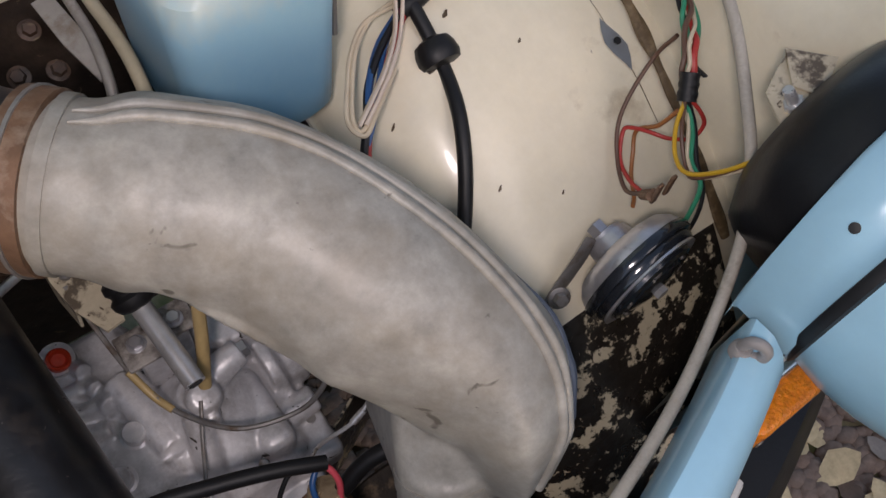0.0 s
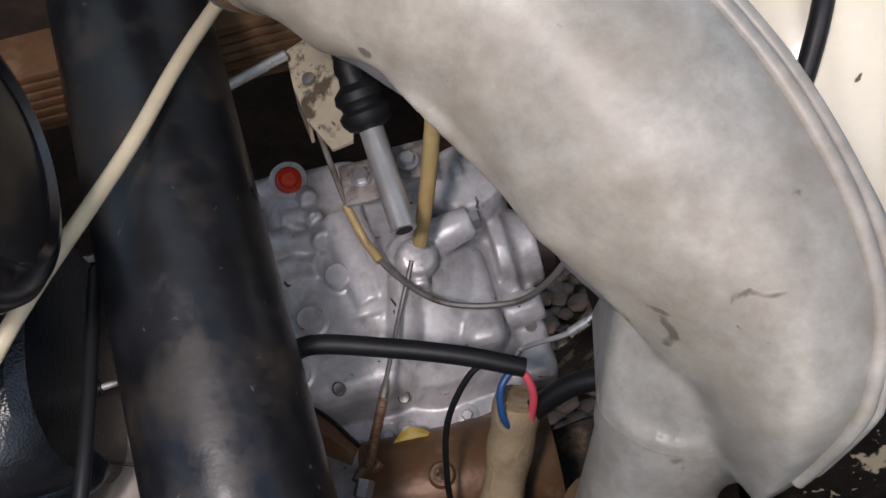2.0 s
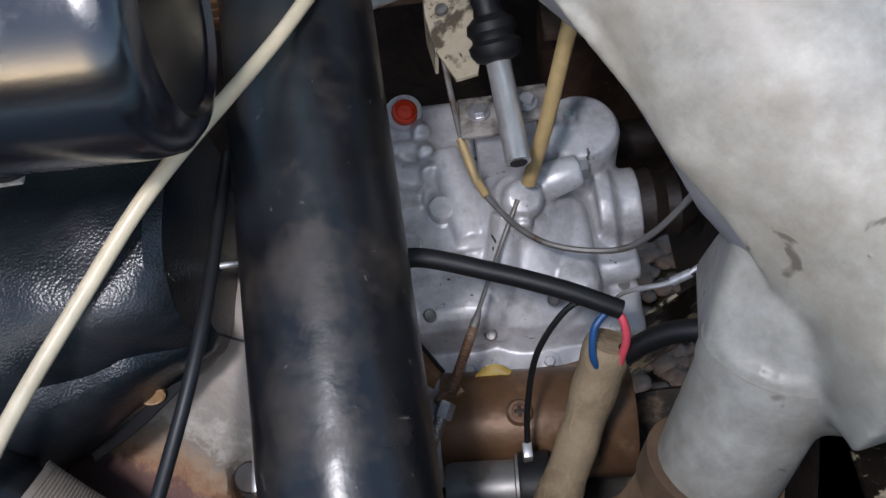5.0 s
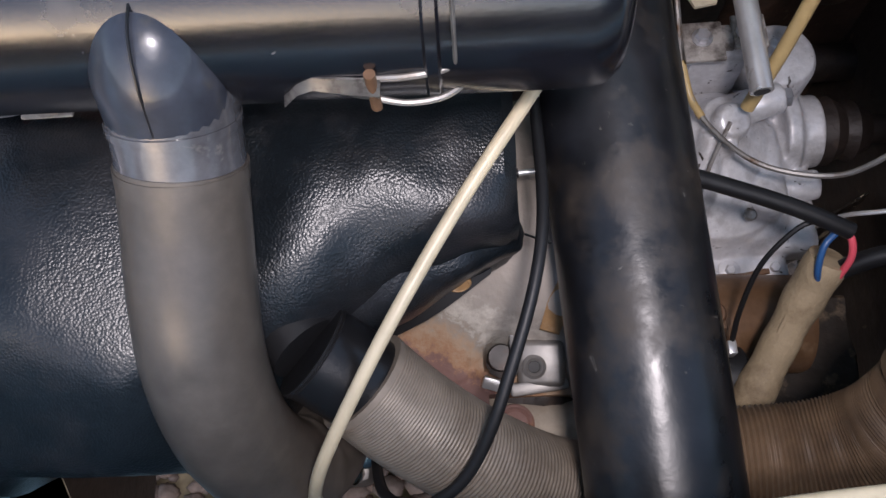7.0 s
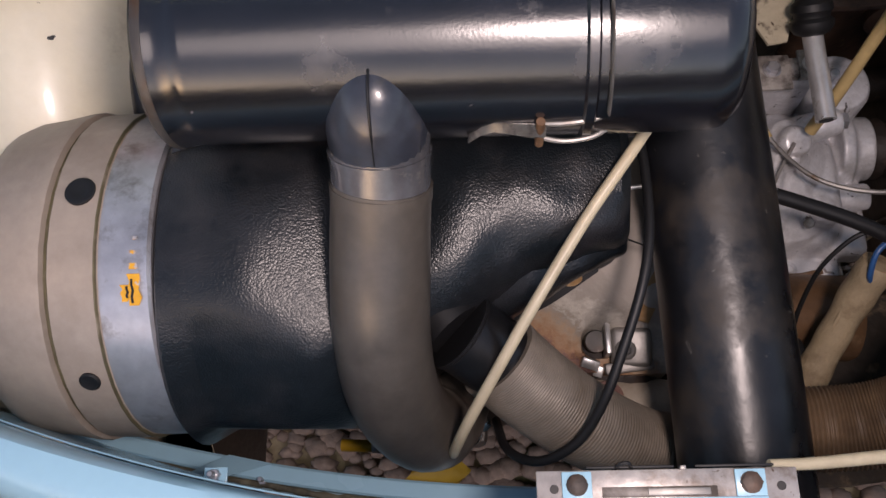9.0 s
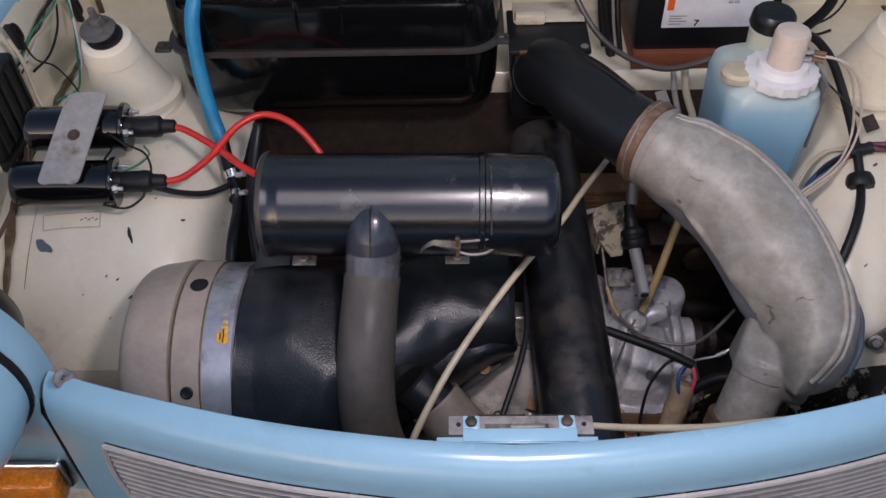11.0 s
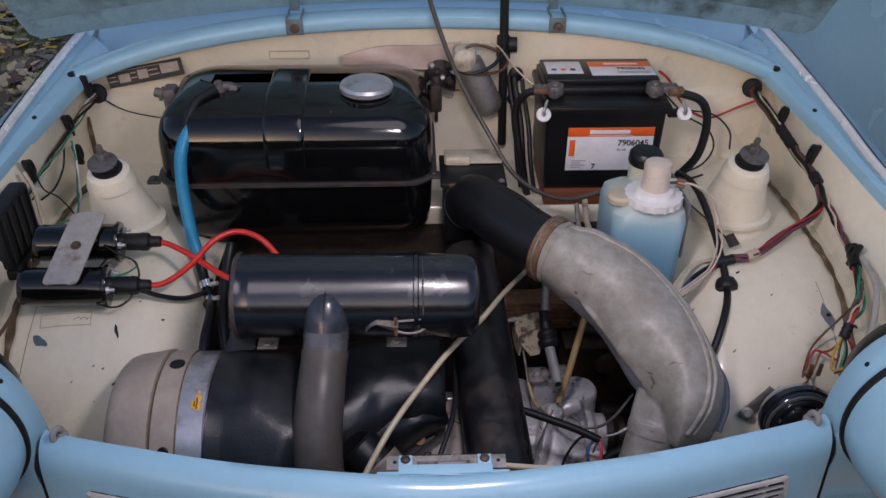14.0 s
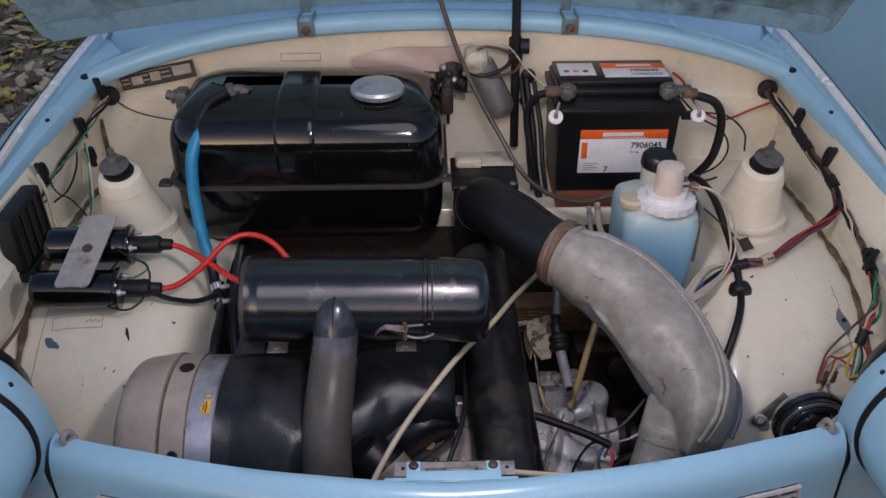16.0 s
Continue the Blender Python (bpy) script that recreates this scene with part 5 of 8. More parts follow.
part("end_rim", lathe([(0.0618, 0.0032), (0.0632, 0.0042), (0.0636, 0.0068), (0.0632, 0.0094), (0.0618, 0.0104)], 64, m.copy(), cap=False), seam_steel, sil, "worn shiny rolled rim")
part("lid_band", lathe([(0.0615, 0.256), (0.0635, 0.2575), (0.0635, 0.2625), (0.0615, 0.264)], 64, m.copy(), cap=False), silencer_black, sil, "raised lid band")
collar_clear = material("scuffed_clear_collar", (0.075, 0.075, 0.082), 0.2, vary=0.3, scale=40, stain=(0.16, 0.15, 0.14), stain_amount=0.2, stain_scale=70, coat=0.4, mottle=0.3)
stub_black = material("shiny_neck_black", (0.030, 0.034, 0.046), 0.32, 0.1, vary=0.3, scale=30, stain=(0.06, 0.055, 0.05), stain_amount=0.25, stain_scale=40, coat=0.4, mottle=0.3)
STUB = [(-0.1550, 0.166, 0.886), (-0.1555, 0.159, 0.872), (-0.1560, 0.150, 0.852), (-0.1568, 0.139, 0.829)]


def stub_r(q):
    return 0.0300 * (1 - (1 - min(1, q / 0.75)) ** 1.7) ** 0.72 + 0.0015


part("inlet_stub", sweep(STUB, stub_r, 36, 60), stub_black, sil, "black metal inlet neck")
part("stub_seam", sweep([V(p) + V((-0.002, -0.80, 0.60)) * stub_r(k / 14) for k, p in enumerate(spline(STUB, 14))], 0.0008, 6, 28), hose_black, sil, "pressed seam of the neck")
part("stub_collar", sweep([(-0.1555, 0.150, 0.8435), (-0.157, 0.136, 0.8255), (-0.1585, 0.120, 0.8075)], 0.0318, 32, 6), collar_clear, sil, "scuffed clear plastic collar on the neck")
part("collar_ring", sweep([(-0.157, 0.1365, 0.8265), (-0.1572, 0.134, 0.8235)], 0.0326, 32, 3), collar_clear, sil)
part("lid_clip", merge(sweep([(-0.060, 0.1370, 0.848), (-0.044, 0.1355, 0.850), (-0.026, 0.1375, 0.851), (-0.0160, 0.1425, 0.853), (-0.0140, 0.1450, 0.859), (-0.020, 0.1425, 0.863)], 0.0017, 8, 30),
                       sweep([(-0.060, 0.1365, 0.832), (-0.044, 0.1350, 0.828), (-0.027, 0.1365, 0.829), (-0.0165, 0.1405, 0.835), (-0.0150, 0.1430, 0.843), (-0.022, 0.1405, 0.848)], 0.0017, 8, 30)), dull_steel, sil, "bent wire spring clip")
LEV = [((-0.102, 0.1375, 0.832), 0.0035), ((-0.094, 0.1375, 0.842), 0.0045), ((-0.086, 0.1370, 0.8465), 0.0050), ((-0.076, 0.1360, 0.8445), 0.0062), ((-0.066, 0.1355, 0.8420), 0.0080), ((-0.056, 0.1350, 0.8405), 0.0090)]
lever = [[V(c) + V((0.15 * w * u_, -0.0035 * (1 - abs(u_)), w * u_)) for u_ in (-1, -0.85, 0, 0.85, 1)] for c, w in LEV]
part("clip_lever", sheet(lever, 0.0012, (0, 1, 0)), worn_clip, sil, "folded steel clip lever")
part("clip_pin", sweep([(-0.059, 0.1350, 0.826), (-0.059, 0.1350, 0.855)], 0.0028, 10, 4), rust_band, sil, "rusty hinge pin")
part("clip_strap", sweep([V((-0.0205, 0.1985 - 0.0640 * math.cos(a), 0.8475 + 0.0640 * math.sin(a))) for a in [radians(12 + 9 * k) for k in range(9)]], 0.0034, 8, 40, flat=0.3, up=(1, 0, 0)), lead_grey, sil, "narrow grey strap over the lid")
for x in (-0.25, -0.06):
    part("mounting_tab", merge(box((x - 0.015, 0.171, 0.772), (x + 0.015, 0.20, 0.7745), 0.0012), box((x - 0.014, 0.197, 0.773), (x + 0.014, 0.201, 0.80), 0.0012), bolt((x, 0.179, 0.7745), (0, 0, 1), 0.006, 0.005)), strap_grey, sil, "plated mounting tab with bolt")
ih = thing("inlet_hose", (-0.15, 0.03, 0.55), "grey-brown rubber inlet hose with a bend", "hose")
part("hose_body", sweep([(-0.158, 0.122, 0.810), (-0.162, 0.098, 0.785), (-0.165, 0.07, 0.762), (-0.168, 0.04, 0.73), (-0.167, 0.014, 0.688), (-0.160, -0.002, 0.648), (-0.148, -0.009, 0.612), (-0.136, 0.001, 0.585), (-0.128, 0.024, 0.570), (-0.122, 0.055, 0.562)], lambda q: 0.0322 + 0.0022 * math.sin(math.pi * q) + 0.0012 * math.exp(-((q - 0.72) / 0.02) ** 2), 30, 90), smooth_hose, ih)
part("hose_end", sweep([(-0.1584, 0.1210, 0.8085), (-0.1592, 0.1150, 0.802)], 0.0330, 30, 3), smooth_hose, ih, "rolled hose end")

# ---------- fan shroud and engine cowling ----------
FY, FZ = 0.117, 0.650
eng = thing("engine", (-0.17, 0.11, 0.40), "two-cylinder engine under black sheet cowling with beige fan shroud", "engine")


def ring(x, ry, rz, cy=FY, cz=FZ, n=40, p=2.0):
    out = []
    for k in range(n):
        a = 2 * math.pi * k / n
        c, s_ = math.cos(a), math.sin(a)
        out.append(V((x, cy + ry * math.copysign(abs(c) ** (2 / p), c), cz + rz * math.copysign(abs(s_) ** (2 / p), s_))))
    return out


part("fan_shroud", loft([ring(-0.461, 0.090, 0.087), ring(-0.4605, 0.106, 0.103), ring(-0.457, 0.117, 0.114), ring(-0.450, 0.1235, 0.1205), ring(-0.438, 0.1275, 0.1245), ring(-0.420, 0.1295, 0.1265), ring(-0.398, 0.1335, 0.1305), ring(-0.3955, 0.1330, 0.130), ring(-0.3945, 0.1275, 0.1245), ring(-0.392, 0.1275, 0.1245), ring(-0.3905, 0.1310, 0.128), ring(-0.358, 0.1318, 0.1288), ring(-0.356, 0.129, 0.126), ring(-0.34, 0.129, 0.126)]), shroud_beige, eng, "beige plastic fan intake shroud")
part("groove_dirt", loft([ring(-0.3945, 0.1272, 0.1242), ring(-0.3943, 0.1284, 0.1254), ring(-0.3922, 0.1284, 0.1254), ring(-0.3920, 0.1272, 0.1242)]), groove_dirt, eng, "olive dirt packed in the groove")
part("rim_dirt", loft([ring(-0.3584, 0.1308, 0.1278), ring(-0.3580, 0.1322, 0.1292), ring(-0.3571, 0.1320, 0.1290), ring(-0.3566, 0.1300, 0.1270)]), groove_dirt, eng, "brown dirt along the shroud rim")
for y, z, pr in ((0.137, 0.777, 0.0108), (0.014, 0.7295, 0.0075)):
    d = V((0, (y - FY) / 0.1315 ** 2, (z - FZ) / 0.1285 ** 2)).normalized()
    part("shroud_plug", lathe([(pr, -0.004), (pr, 0.0012), (pr * 0.8, 0.002), (pr * 0.5, 0.001), (0.001, 0.0008)], 20, axis((-0.372, y, z), d)), rubber, eng)
part("fan_band", loft([ring(-0.3565, 0.1285, 0.1255), ring(-0.3555, 0.1295, 0.1265), ring(-0.322, 0.1295, 0.1265), ring(-0.320, 0.127, 0.124)]), zinc, eng, "scuffed zinc fan housing band")
yellow_ink = material("orange_sticker", (0.75, 0.36, 0.02), 0.5, vary=0.1, stain=(0.45, 0.43, 0.45), stain_amount=0.42, stain_scale=60, sharp=0.02)
for y0, y1, x0, x1 in ((0.058, 0.078, -0.3345, -0.3265), (0.0605, 0.071, -0.3395, -0.3345), (0.081, 0.085, -0.334, -0.328), (0.091, 0.0935, -0.333, -0.329), (0.1005, 0.103, -0.3315, -0.329)):
    st = []
    for k in range(5):
        a = math.acos((y0 + (y1 - y0) * k / 4 - FY) / 0.1300)
        st.append([V((x0 + (x1 - x0) * u_ + 0.0012 * math.sin(9 * k + 5 * u_), FY + 0.1300 * math.cos(a), FZ + 0.1270 * math.sin(a))) for u_ in (0, 0.33, 0.67, 1)])
    part("torn_sticker", sheet(st, 0.0003, (0, 0, 1)), yellow_ink, eng, "torn orange sticker")
for x0, y0, y1 in ((-0.3325, 0.0595, 0.0745), (-0.3360, 0.0625, 0.0700)):
    st = []
    for k in range(5):
        a = math.acos((y0 + (y1 - y0) * k / 4 - FY) / 0.1306)
        st.append([V((x0 + w_ + 0.0006 * math.sin(4 * k), FY + 0.1306 * math.cos(a), FZ + 0.1276 * math.sin(a))) for w_ in (0, 0.0008, 0.0016)])
    part("print_bar", sheet(st, 0.0002, (0, 0, 1)), rubber, eng, "dark worn print on the sticker")
# cowling: round at the fan, narrowing over the cylinders
cow = [ring(-0.322, 0.134, 0.118, FY, FZ, 48), ring(-0.317, 0.139, 0.124, FY, FZ, 48), ring(-0.30, 0.141, 0.127, FY, FZ - 0.001, 48, 2.1), ring(-0.25, 0.138, 0.124, FY - 0.002, FZ - 0.002, 48, 2.2),
       ring(-0.20, 0.132, 0.115, FY + 0.002, FZ, 48, 2.4), ring(-0.15, 0.118, 0.105, FY + 0.018, FZ + 0.004, 48, 2.6), ring(-0.11, 0.098, 0.093, FY + 0.038, FZ + 0.012, 48, 2.9),
       ring(-0.06, 0.082, 0.080, FY + 0.054, FZ + 0.022, 48, 3.2), ring(0.004, 0.072, 0.066, FY + 0.068, FZ + 0.030, 48, 3.4), ring(0.011, 0.067, 0.060, FY + 0.070, FZ + 0.030, 48, 3.2)]
bm = loft(cow)
bmesh.ops.subdivide_edges(bm, edges=[e_ for e_ in bm.edges if abs(e_.verts[0].co.x - e_.verts[1].co.x) > 0.02], cuts=7, use_grid_fill=True)
for v in bm.verts:
    if v.co.x > -0.315:
        p = v.co * 11
        d = V((0, v.co.y - FY, v.co.z - FZ)).normalized()
        fold = max(0, 1 - 3.2 * abs(noise.noise(v.co * 9 + V((3.1, 0.4, 7.7))))) ** 1.5
        v.co += d * 0.0022 * fold + d * (0.004 * noise.noise(p) + 0.0012 * noise.noise(p * 2.7)) - V((0, 0, 0.012)) * max(0, 1 - (V((v.co.x + 0.16, v.co.y - 0.02, v.co.z - 0.70)).length / 0.05)) - d * 0.010 * max(0, 1 - (V((v.co.x + 0.085, v.co.y - 0.10, v.co.z - 0.74)).length / 0.045))
for n_, h_ in (((-0.10, -0.72, 0.69), 0.124), ((0.30, -0.22, 0.93), 0.112), ((0.55, -0.72, 0.42), 0.118), ((-0.05, -0.98, -0.15), 0.126)):
    n_ = V(n_).normalized()
    for v in bm.verts:
        k_ = min(1, max(0, (-0.10 - v.co.x) / 0.05)) * min(1, max(0, (v.co.x + 0.312) / 0.012))
        over = (v.co - V((-0.235, FY, FZ))).dot(n_) - h_
        if over > 0:
            v.co -= n_ * over * 0.85 * k_ * k_ * (3 - 2 * k_)
for v in bm.verts:
    if v.co.x > -0.07:
        k_ = min(1, (v.co.x + 0.07) / 0.05)
        v.co += V((0.3, -0.7, 0.6)) * 0.007 * k_ * noise.noise(v.co * 30 + V((1.3, 4.1, 2.2)))
part("cowling", bm, cowl_black, eng, "dented black sheet metal cowling", sharp=32)
part("cowling_riser", sheet([[V((-0.314 + 0.022 * k / 6, 0.168 + 0.062 * k / 6, 0.768 + 0.068 * (k / 6) ** 1.3)) for k in range(7)], [V((-0.300 + 0.018 * k / 6, 0.170 + 0.062 * k / 6, 0.772 + 0.068 * (k / 6) ** 1.3)) for k in range(7)], [V((-0.27, 0.178 + 0.054 * k / 6, 0.765 + 0.070 * (k / 6) ** 1.3)) for k in range(7)]], 0.0015), cowl_black, eng, "black sheet rising behind the silencer")
# front apron of the cowling: folded nose, lower flange with its screw
nose = [[(-0.125, 0.075, 0.715), (-0.075, 0.110, 0.728), (-0.045, 0.130, 0.732), (-0.015, 0.150, 0.722), (0.002, 0.172, 0.708)],
        [(-0.120, 0.060, 0.695), (-0.070, 0.088, 0.706), (-0.035, 0.108, 0.708), (-0.008, 0.130, 0.702), (0.002, 0.152, 0.694)],
        [(-0.108, 0.052, 0.672), (-0.060, 0.076, 0.690), (-0.025, 0.094, 0.693), (0.004, 0.112, 0.686), (0.010, 0.138, 0.684)],
        [(-0.098, 0.058, 0.640), (-0.055, 0.079, 0.660), (-0.018, 0.100, 0.671), (0.011, 0.113, 0.670), (0.0165, 0.127, 0.668)],
        [(-0.082, 0.074, 0.620), (-0.048, 0.090, 0.639), (-0.010, 0.108, 0.655), (0.009, 0.117, 0.658), (0.0155, 0.124, 0.658)]]
rows_ = [spline(r_, 20) for r_ in nose]
cols_ = [spline([r_[k] for r_ in rows_], 14) for k in range(21)]
for k, col_ in enumerate(cols_):
    for p_ in col_:
        p_ += V((0.1, -0.7, 0.6)) * (0.004 * noise.noise(p_ * 38 + V((4.4, 1.2, 0.6))) + 0.0015 * noise.noise(p_ * 110))
part("cowling_apron", sheet(cols_, 0.0014, (0, 0.6, -0.6)), cowl_black, eng, "creased black front apron of the cowling", sharp=50)
part("cowling_flange", sheet([spline([(-0.078, 0.082, 0.617), (-0.045, 0.094, 0.634), (-0.006, 0.111, 0.652)], 10), spline([(-0.075, 0.076, 0.614), (-0.043, 0.087, 0.630), (-0.006, 0.107, 0.649)], 10)], 0.0014), rubber, eng, "bent lower flange")
part("cowling_screw", lathe([(0.0078, -0.002), (0.0078, 0.0012), (0.0062, 0.0022), (0.0055, 0.0016), (0.0006, 0.0014)], 20, axis((-0.027, 0.1005, 0.650), (0.2, -0.90, 0.30))), orange_rust, eng, "flat rusty cowling screw")
part("edge_clip", merge(sweep([(0.004, 0.170, 0.664), (0.016, 0.171, 0.665)], lambda q: 0.0042 - 0.001 * q, 12, 4), sweep([(0.013, 0.171, 0.665), (0.0145, 0.171, 0.665)], 0.0046, 12, 2)), rubber, eng, "black choke lever end")
part("edge_pin", sweep([(0.016, 0.171, 0.665), (0.031, 0.172, 0.665)], 0.0020, 10, 4), steel, eng, "bright cable end")
part("hold_wire", sweep([(0.012, 0.130, 0.664), (0.022, 0.125, 0.665), (0.034, 0.121, 0.662)], 0.0008, 6, 10), rubber, eng, "thin black wire")
part("crankcase", box((-0.30, 0.02, 0.36), (0.06, 0.25, 0.535), 0.03, 3), rust_dark, eng, "dark dirty crankcase")


def cast_top(x, y):
    """Height of the manifold's upper skin."""
    z = 0.548 + 0.064 * (0.5 + 0.5 * math.tanh((0.37 * x + 0.93 * y - 0.085) / 0.030))
    z -= 0.018 / (1 + math.exp((0.012 - x) / 0.002)) / (1 + math.exp((y - 0.088) / 0.003))
    z += 0.010 * math.exp(-((x - 0.005) / 0.05) ** 2 - ((y - 0.15) / 0.06) ** 2)
    z -= 0.05 * max(0, 0.045 - 0.55 * (x + 0.06) - y) - 0.06 * min(0, 0.05 - x)
    d_ = math.hypot(x - 0.006, y - 0.069)
    z += 0.003 * math.exp(-((d_ - 0.028) / 0.0022) ** 2) - 0.004 / (1 + math.exp((d_ - 0.0265) / 0.0012))
    z -= 0.030 / (1 + math.exp((math.hypot(x - 0.001, y - 0.072) - 0.0135) / 0.0008))
    z += 0.0035 * math.exp(-((y - 0.052 - 0.45 * (x + 0.03)) / 0.0035) ** 2) / (1 + math.exp((x + 0.012) / 0.002)) / (1 + math.exp((-0.052 - x) / 0.003))
    return z + 0.0018 * noise.noise(V((x, y, 0)) * 45)


xs_ = [-0.125 + 0.003 * k for k in range(39)]
ext = [-0.125 + 0.003 * k for k in range(63)]
man = sheet([[V((x, 0.022 + 0.003 * k, cast_top(x, 0.022 + 0.003 * k))) for k in range(74)] for x in xs_], 0.05)
part("manifold", man, manifold, eng, "heat-scaled exhaust manifold, mauve, orange and cream")
man = sheet([[V((x, 0.044 + 0.003 * k, cast_top(x, 0.044 + 0.003 * k))) for k in range(67)] for x in ext[38:]], 0.05)
part("manifold_side", man, manifold, eng, "scaled manifold side by the pipe")
part("front_pipe", merge(sweep([(-0.008, 0.026, 0.512), (0.03, 0.022, 0.510), (0.075, 0.016, 0.504)], 0.026, 28, 12), sweep([(-0.012, 0.026, 0.512), (-0.006, 0.026, 0.512)], 0.0285, 28, 3)), sooty_cream, eng, "cream sooty front exhaust pipe")
part("pipe_plug", lathe([(0.0150, 0), (0.0150, 0.003), (0.0132, 0.0042), (0.0112, 0.0030), (0.0100, 0.0042), (0.0075, 0.0036), (0.001, 0.0034)], 28, axis((0.007, 0.024, 0.537), (0.05, -0.35, 1))), burnt_iron, eng, "burnt mauve ringed plug")
part("manifold_stud", lathe([(0.0105, -0.02), (0.0105, -0.001), (0.0095, 0), (0.001, 0.0003)], 24, axis((0.000, 0.072, 0.550), (0.05, -0.2, 1))), seam_steel, eng, "dull steel stud end")
part("manifold_tab", box((0.0065, 0.058, 0.540), (0.0112, 0.0865, 0.566), 0.001), steel, eng, "upright bright steel tab")
part("clamp_fold", merge(turn(box((-0.008, -0.0045, -0.003), (0.008, 0.0045, 0.003), 0.0012), pose(-0.0075, 0.0510, 0.556, 25, 8, -18)), turn(box((-0.004, -0.005, -0.012), (0.004, 0.005, 0.001), 0.001), pose(0.000, 0.0450, 0.550, 20, 0, -20))), steel, eng, "folded bright clamp end")
slab = merge(turn(box((-0.017, -0.017, -0.008), (0.018, 0.018, 0.007), 0.005, 3), pose(0.0285, 0.0640, 0.558, 16, -8, -4)), turn(box((-0.021, -0.005, -0.006), (0.022, 0.005, 0.005), 0.002), pose(0.026, 0.0480, 0.554, 12, 0, 6)), lathe([(0.0088, -0.004), (0.0088, 0.003), (0.0066, 0.0042), (0.0046, 0.0030), (0.0040, -0.003)], 20, axis((0.0230, 0.0605, 0.5655), (0, -0.25, 1)), False))
part("manifold_clamp", slab, dull_steel, eng, "shiny sloped casting with a bored hole")
part("clamp_hole", lathe([(0.0042, 0), (0.0042, 0.0018), (0.001, 0.0019)], 16, axis((0.0230, 0.0605, 0.5655), (0, -0.25, 1))), rubber, eng)
part("rusty_gusset", sheet([[V((0.028, 0.084, 0.585)), V((0.034, 0.100, 0.602)), V((0.046, 0.118, 0.618))], [V((0.042, 0.080, 0.582)), V((0.050, 0.096, 0.597)), V((0.062, 0.112, 0.610))]], 0.003), orange_rust, eng, "orange rusty gusset")
part("outlet_stub", sweep([(-0.1145, 0.0495, 0.6950), (-0.098, 0.0395, 0.684), (-0.082, 0.029, 0.672)], 0.0300, 32, 8), battery_black, eng, "black outlet stub")
part("stub_rim", sweep([(-0.1160, 0.0505, 0.6960), (-0.1135, 0.049, 0.6943)], lambda q: 0.0306 + 0.0006 * math.sin(40 * q), 32, 4), rubber, eng, "torn dark rubber edge")
part("stub_throat", sweep([(-0.145, 0.085, 0.690), (-0.118, 0.0520, 0.693)], lambda q: 0.027 - 0.003 * q, 28, 6), rubber, eng, "dark throat behind the stub")
part("cowling_lip", sweep([(-0.150, 0.046, 0.690), (-0.128, 0.060, 0.692), (-0.103, 0.071, 0.682), (-0.078, 0.080, 0.662)], 0.0018, 8, 24), cowl_black, eng, "rolled lip of the cowling opening")
wh = thing("warm_air_hose", (0.0, 0.0, 0.5), "beige corrugated paper warm air hose", "hose")
part("hose_body", sweep([(-0.088, 0.034, 0.677), (-0.060, 0.013, 0.652), (-0.02, -0.009, 0.617), (0.03, -0.025, 0.575), (0.09, -0.03, 0.54)], lambda q: 0.0335 + 0.00028 * math.sin(q * 2 * math.pi * 86), 28, 520), corrugated, wh)
part("hose_cuff", sweep([(-0.0885, 0.0343, 0.6773), (-0.0858, 0.0322, 0.675)], 0.0341, 28, 4), corrugated, wh, "frayed hose edge")

# ---------- black pipe ----------
PA, PB = V((0.0955, -0.115, 0.625)), V((0.066, 0.46, 0.728))
single("air_pipe", sweep([PA, PA.lerp(PB, 0.33) + V((0, 0, 0.001)), PA.lerp(PB, 0.66), PB], 0.0485, 40, 40), pipe_black, "thick greasy black metal air pipe", "pipe")

# ---------- gearbox, starter ----------
gear = thing("gearbox", (0.2, 0.29, 0.30), "dusty cast aluminium gearbox housing", "gearbox")


def cast(bm, cuts=2, amp=0.0015, f=28):
    """Uneven cast surface."""
    bmesh.ops.subdivide_edges(bm, edges=[e_ for e_ in bm.edges if e_.calc_length() > 0.015], cuts=cuts, use_grid_fill=True)
    bm.normal_update()
    for v in bm.verts:
        v.co += v.normal * amp * noise.noise(v.co * f)
    return bm


part("undertray", cast(box((0.09, -0.045, 0.330), (0.36, 0.165, 0.336), 0.002, 1), 6, 0.012, 40), tray_dirt, eng, "dirt-caked dark undertray")
casting = []
casting.append(merge(cast(box((0.085, 0.185, 0.30), (0.185, 0.41, 0.496), 0.022, 4)), cast(box((0.165, 0.18, 0.30), (0.275, 0.36, 0.468), 0.028, 4))))
casting.append(cast(loft([[V((0.208 + rx * math.cos(a) + sx, 0.262 + ry * math.sin(a) + sy, z)) for a in [2 * math.pi * k / 36 for k in range(36)]] for rx, ry, z, sx, sy in
     ((0.075, 0.085, 0.44, 0, 0), (0.068, 0.076, 0.47, 0, 0), (0.052, 0.056, 0.492, -0.004, 0.006), (0.034, 0.036, 0.508, -0.006, 0.012), (0.023, 0.024, 0.520, -0.005, 0.014), (0.017, 0.018, 0.531, -0.004, 0.014), (0.006, 0.006, 0.536, -0.004, 0.014))]), 1, 0.001))
casting.append(merge(lathe([(0.016, 0), (0.0165, 0.016), (0.013, 0.022), (0.004, 0.023)], 24, axis((0.206, 0.272, 0.522), (0.1, -0.35, 1))), box((0.198, 0.244, 0.505), (0.212, 0.262, 0.535), 0.004)))
for q in (-1,):
    casting.append(sweep([(0.204 + 0.012 * q, 0.262, 0.528), (0.206 + 0.022 * q, 0.225, 0.492), (0.208 + 0.034 * q, 0.195, 0.450)], lambda t_: 0.011 + 0.006 * t_, 14, 12))
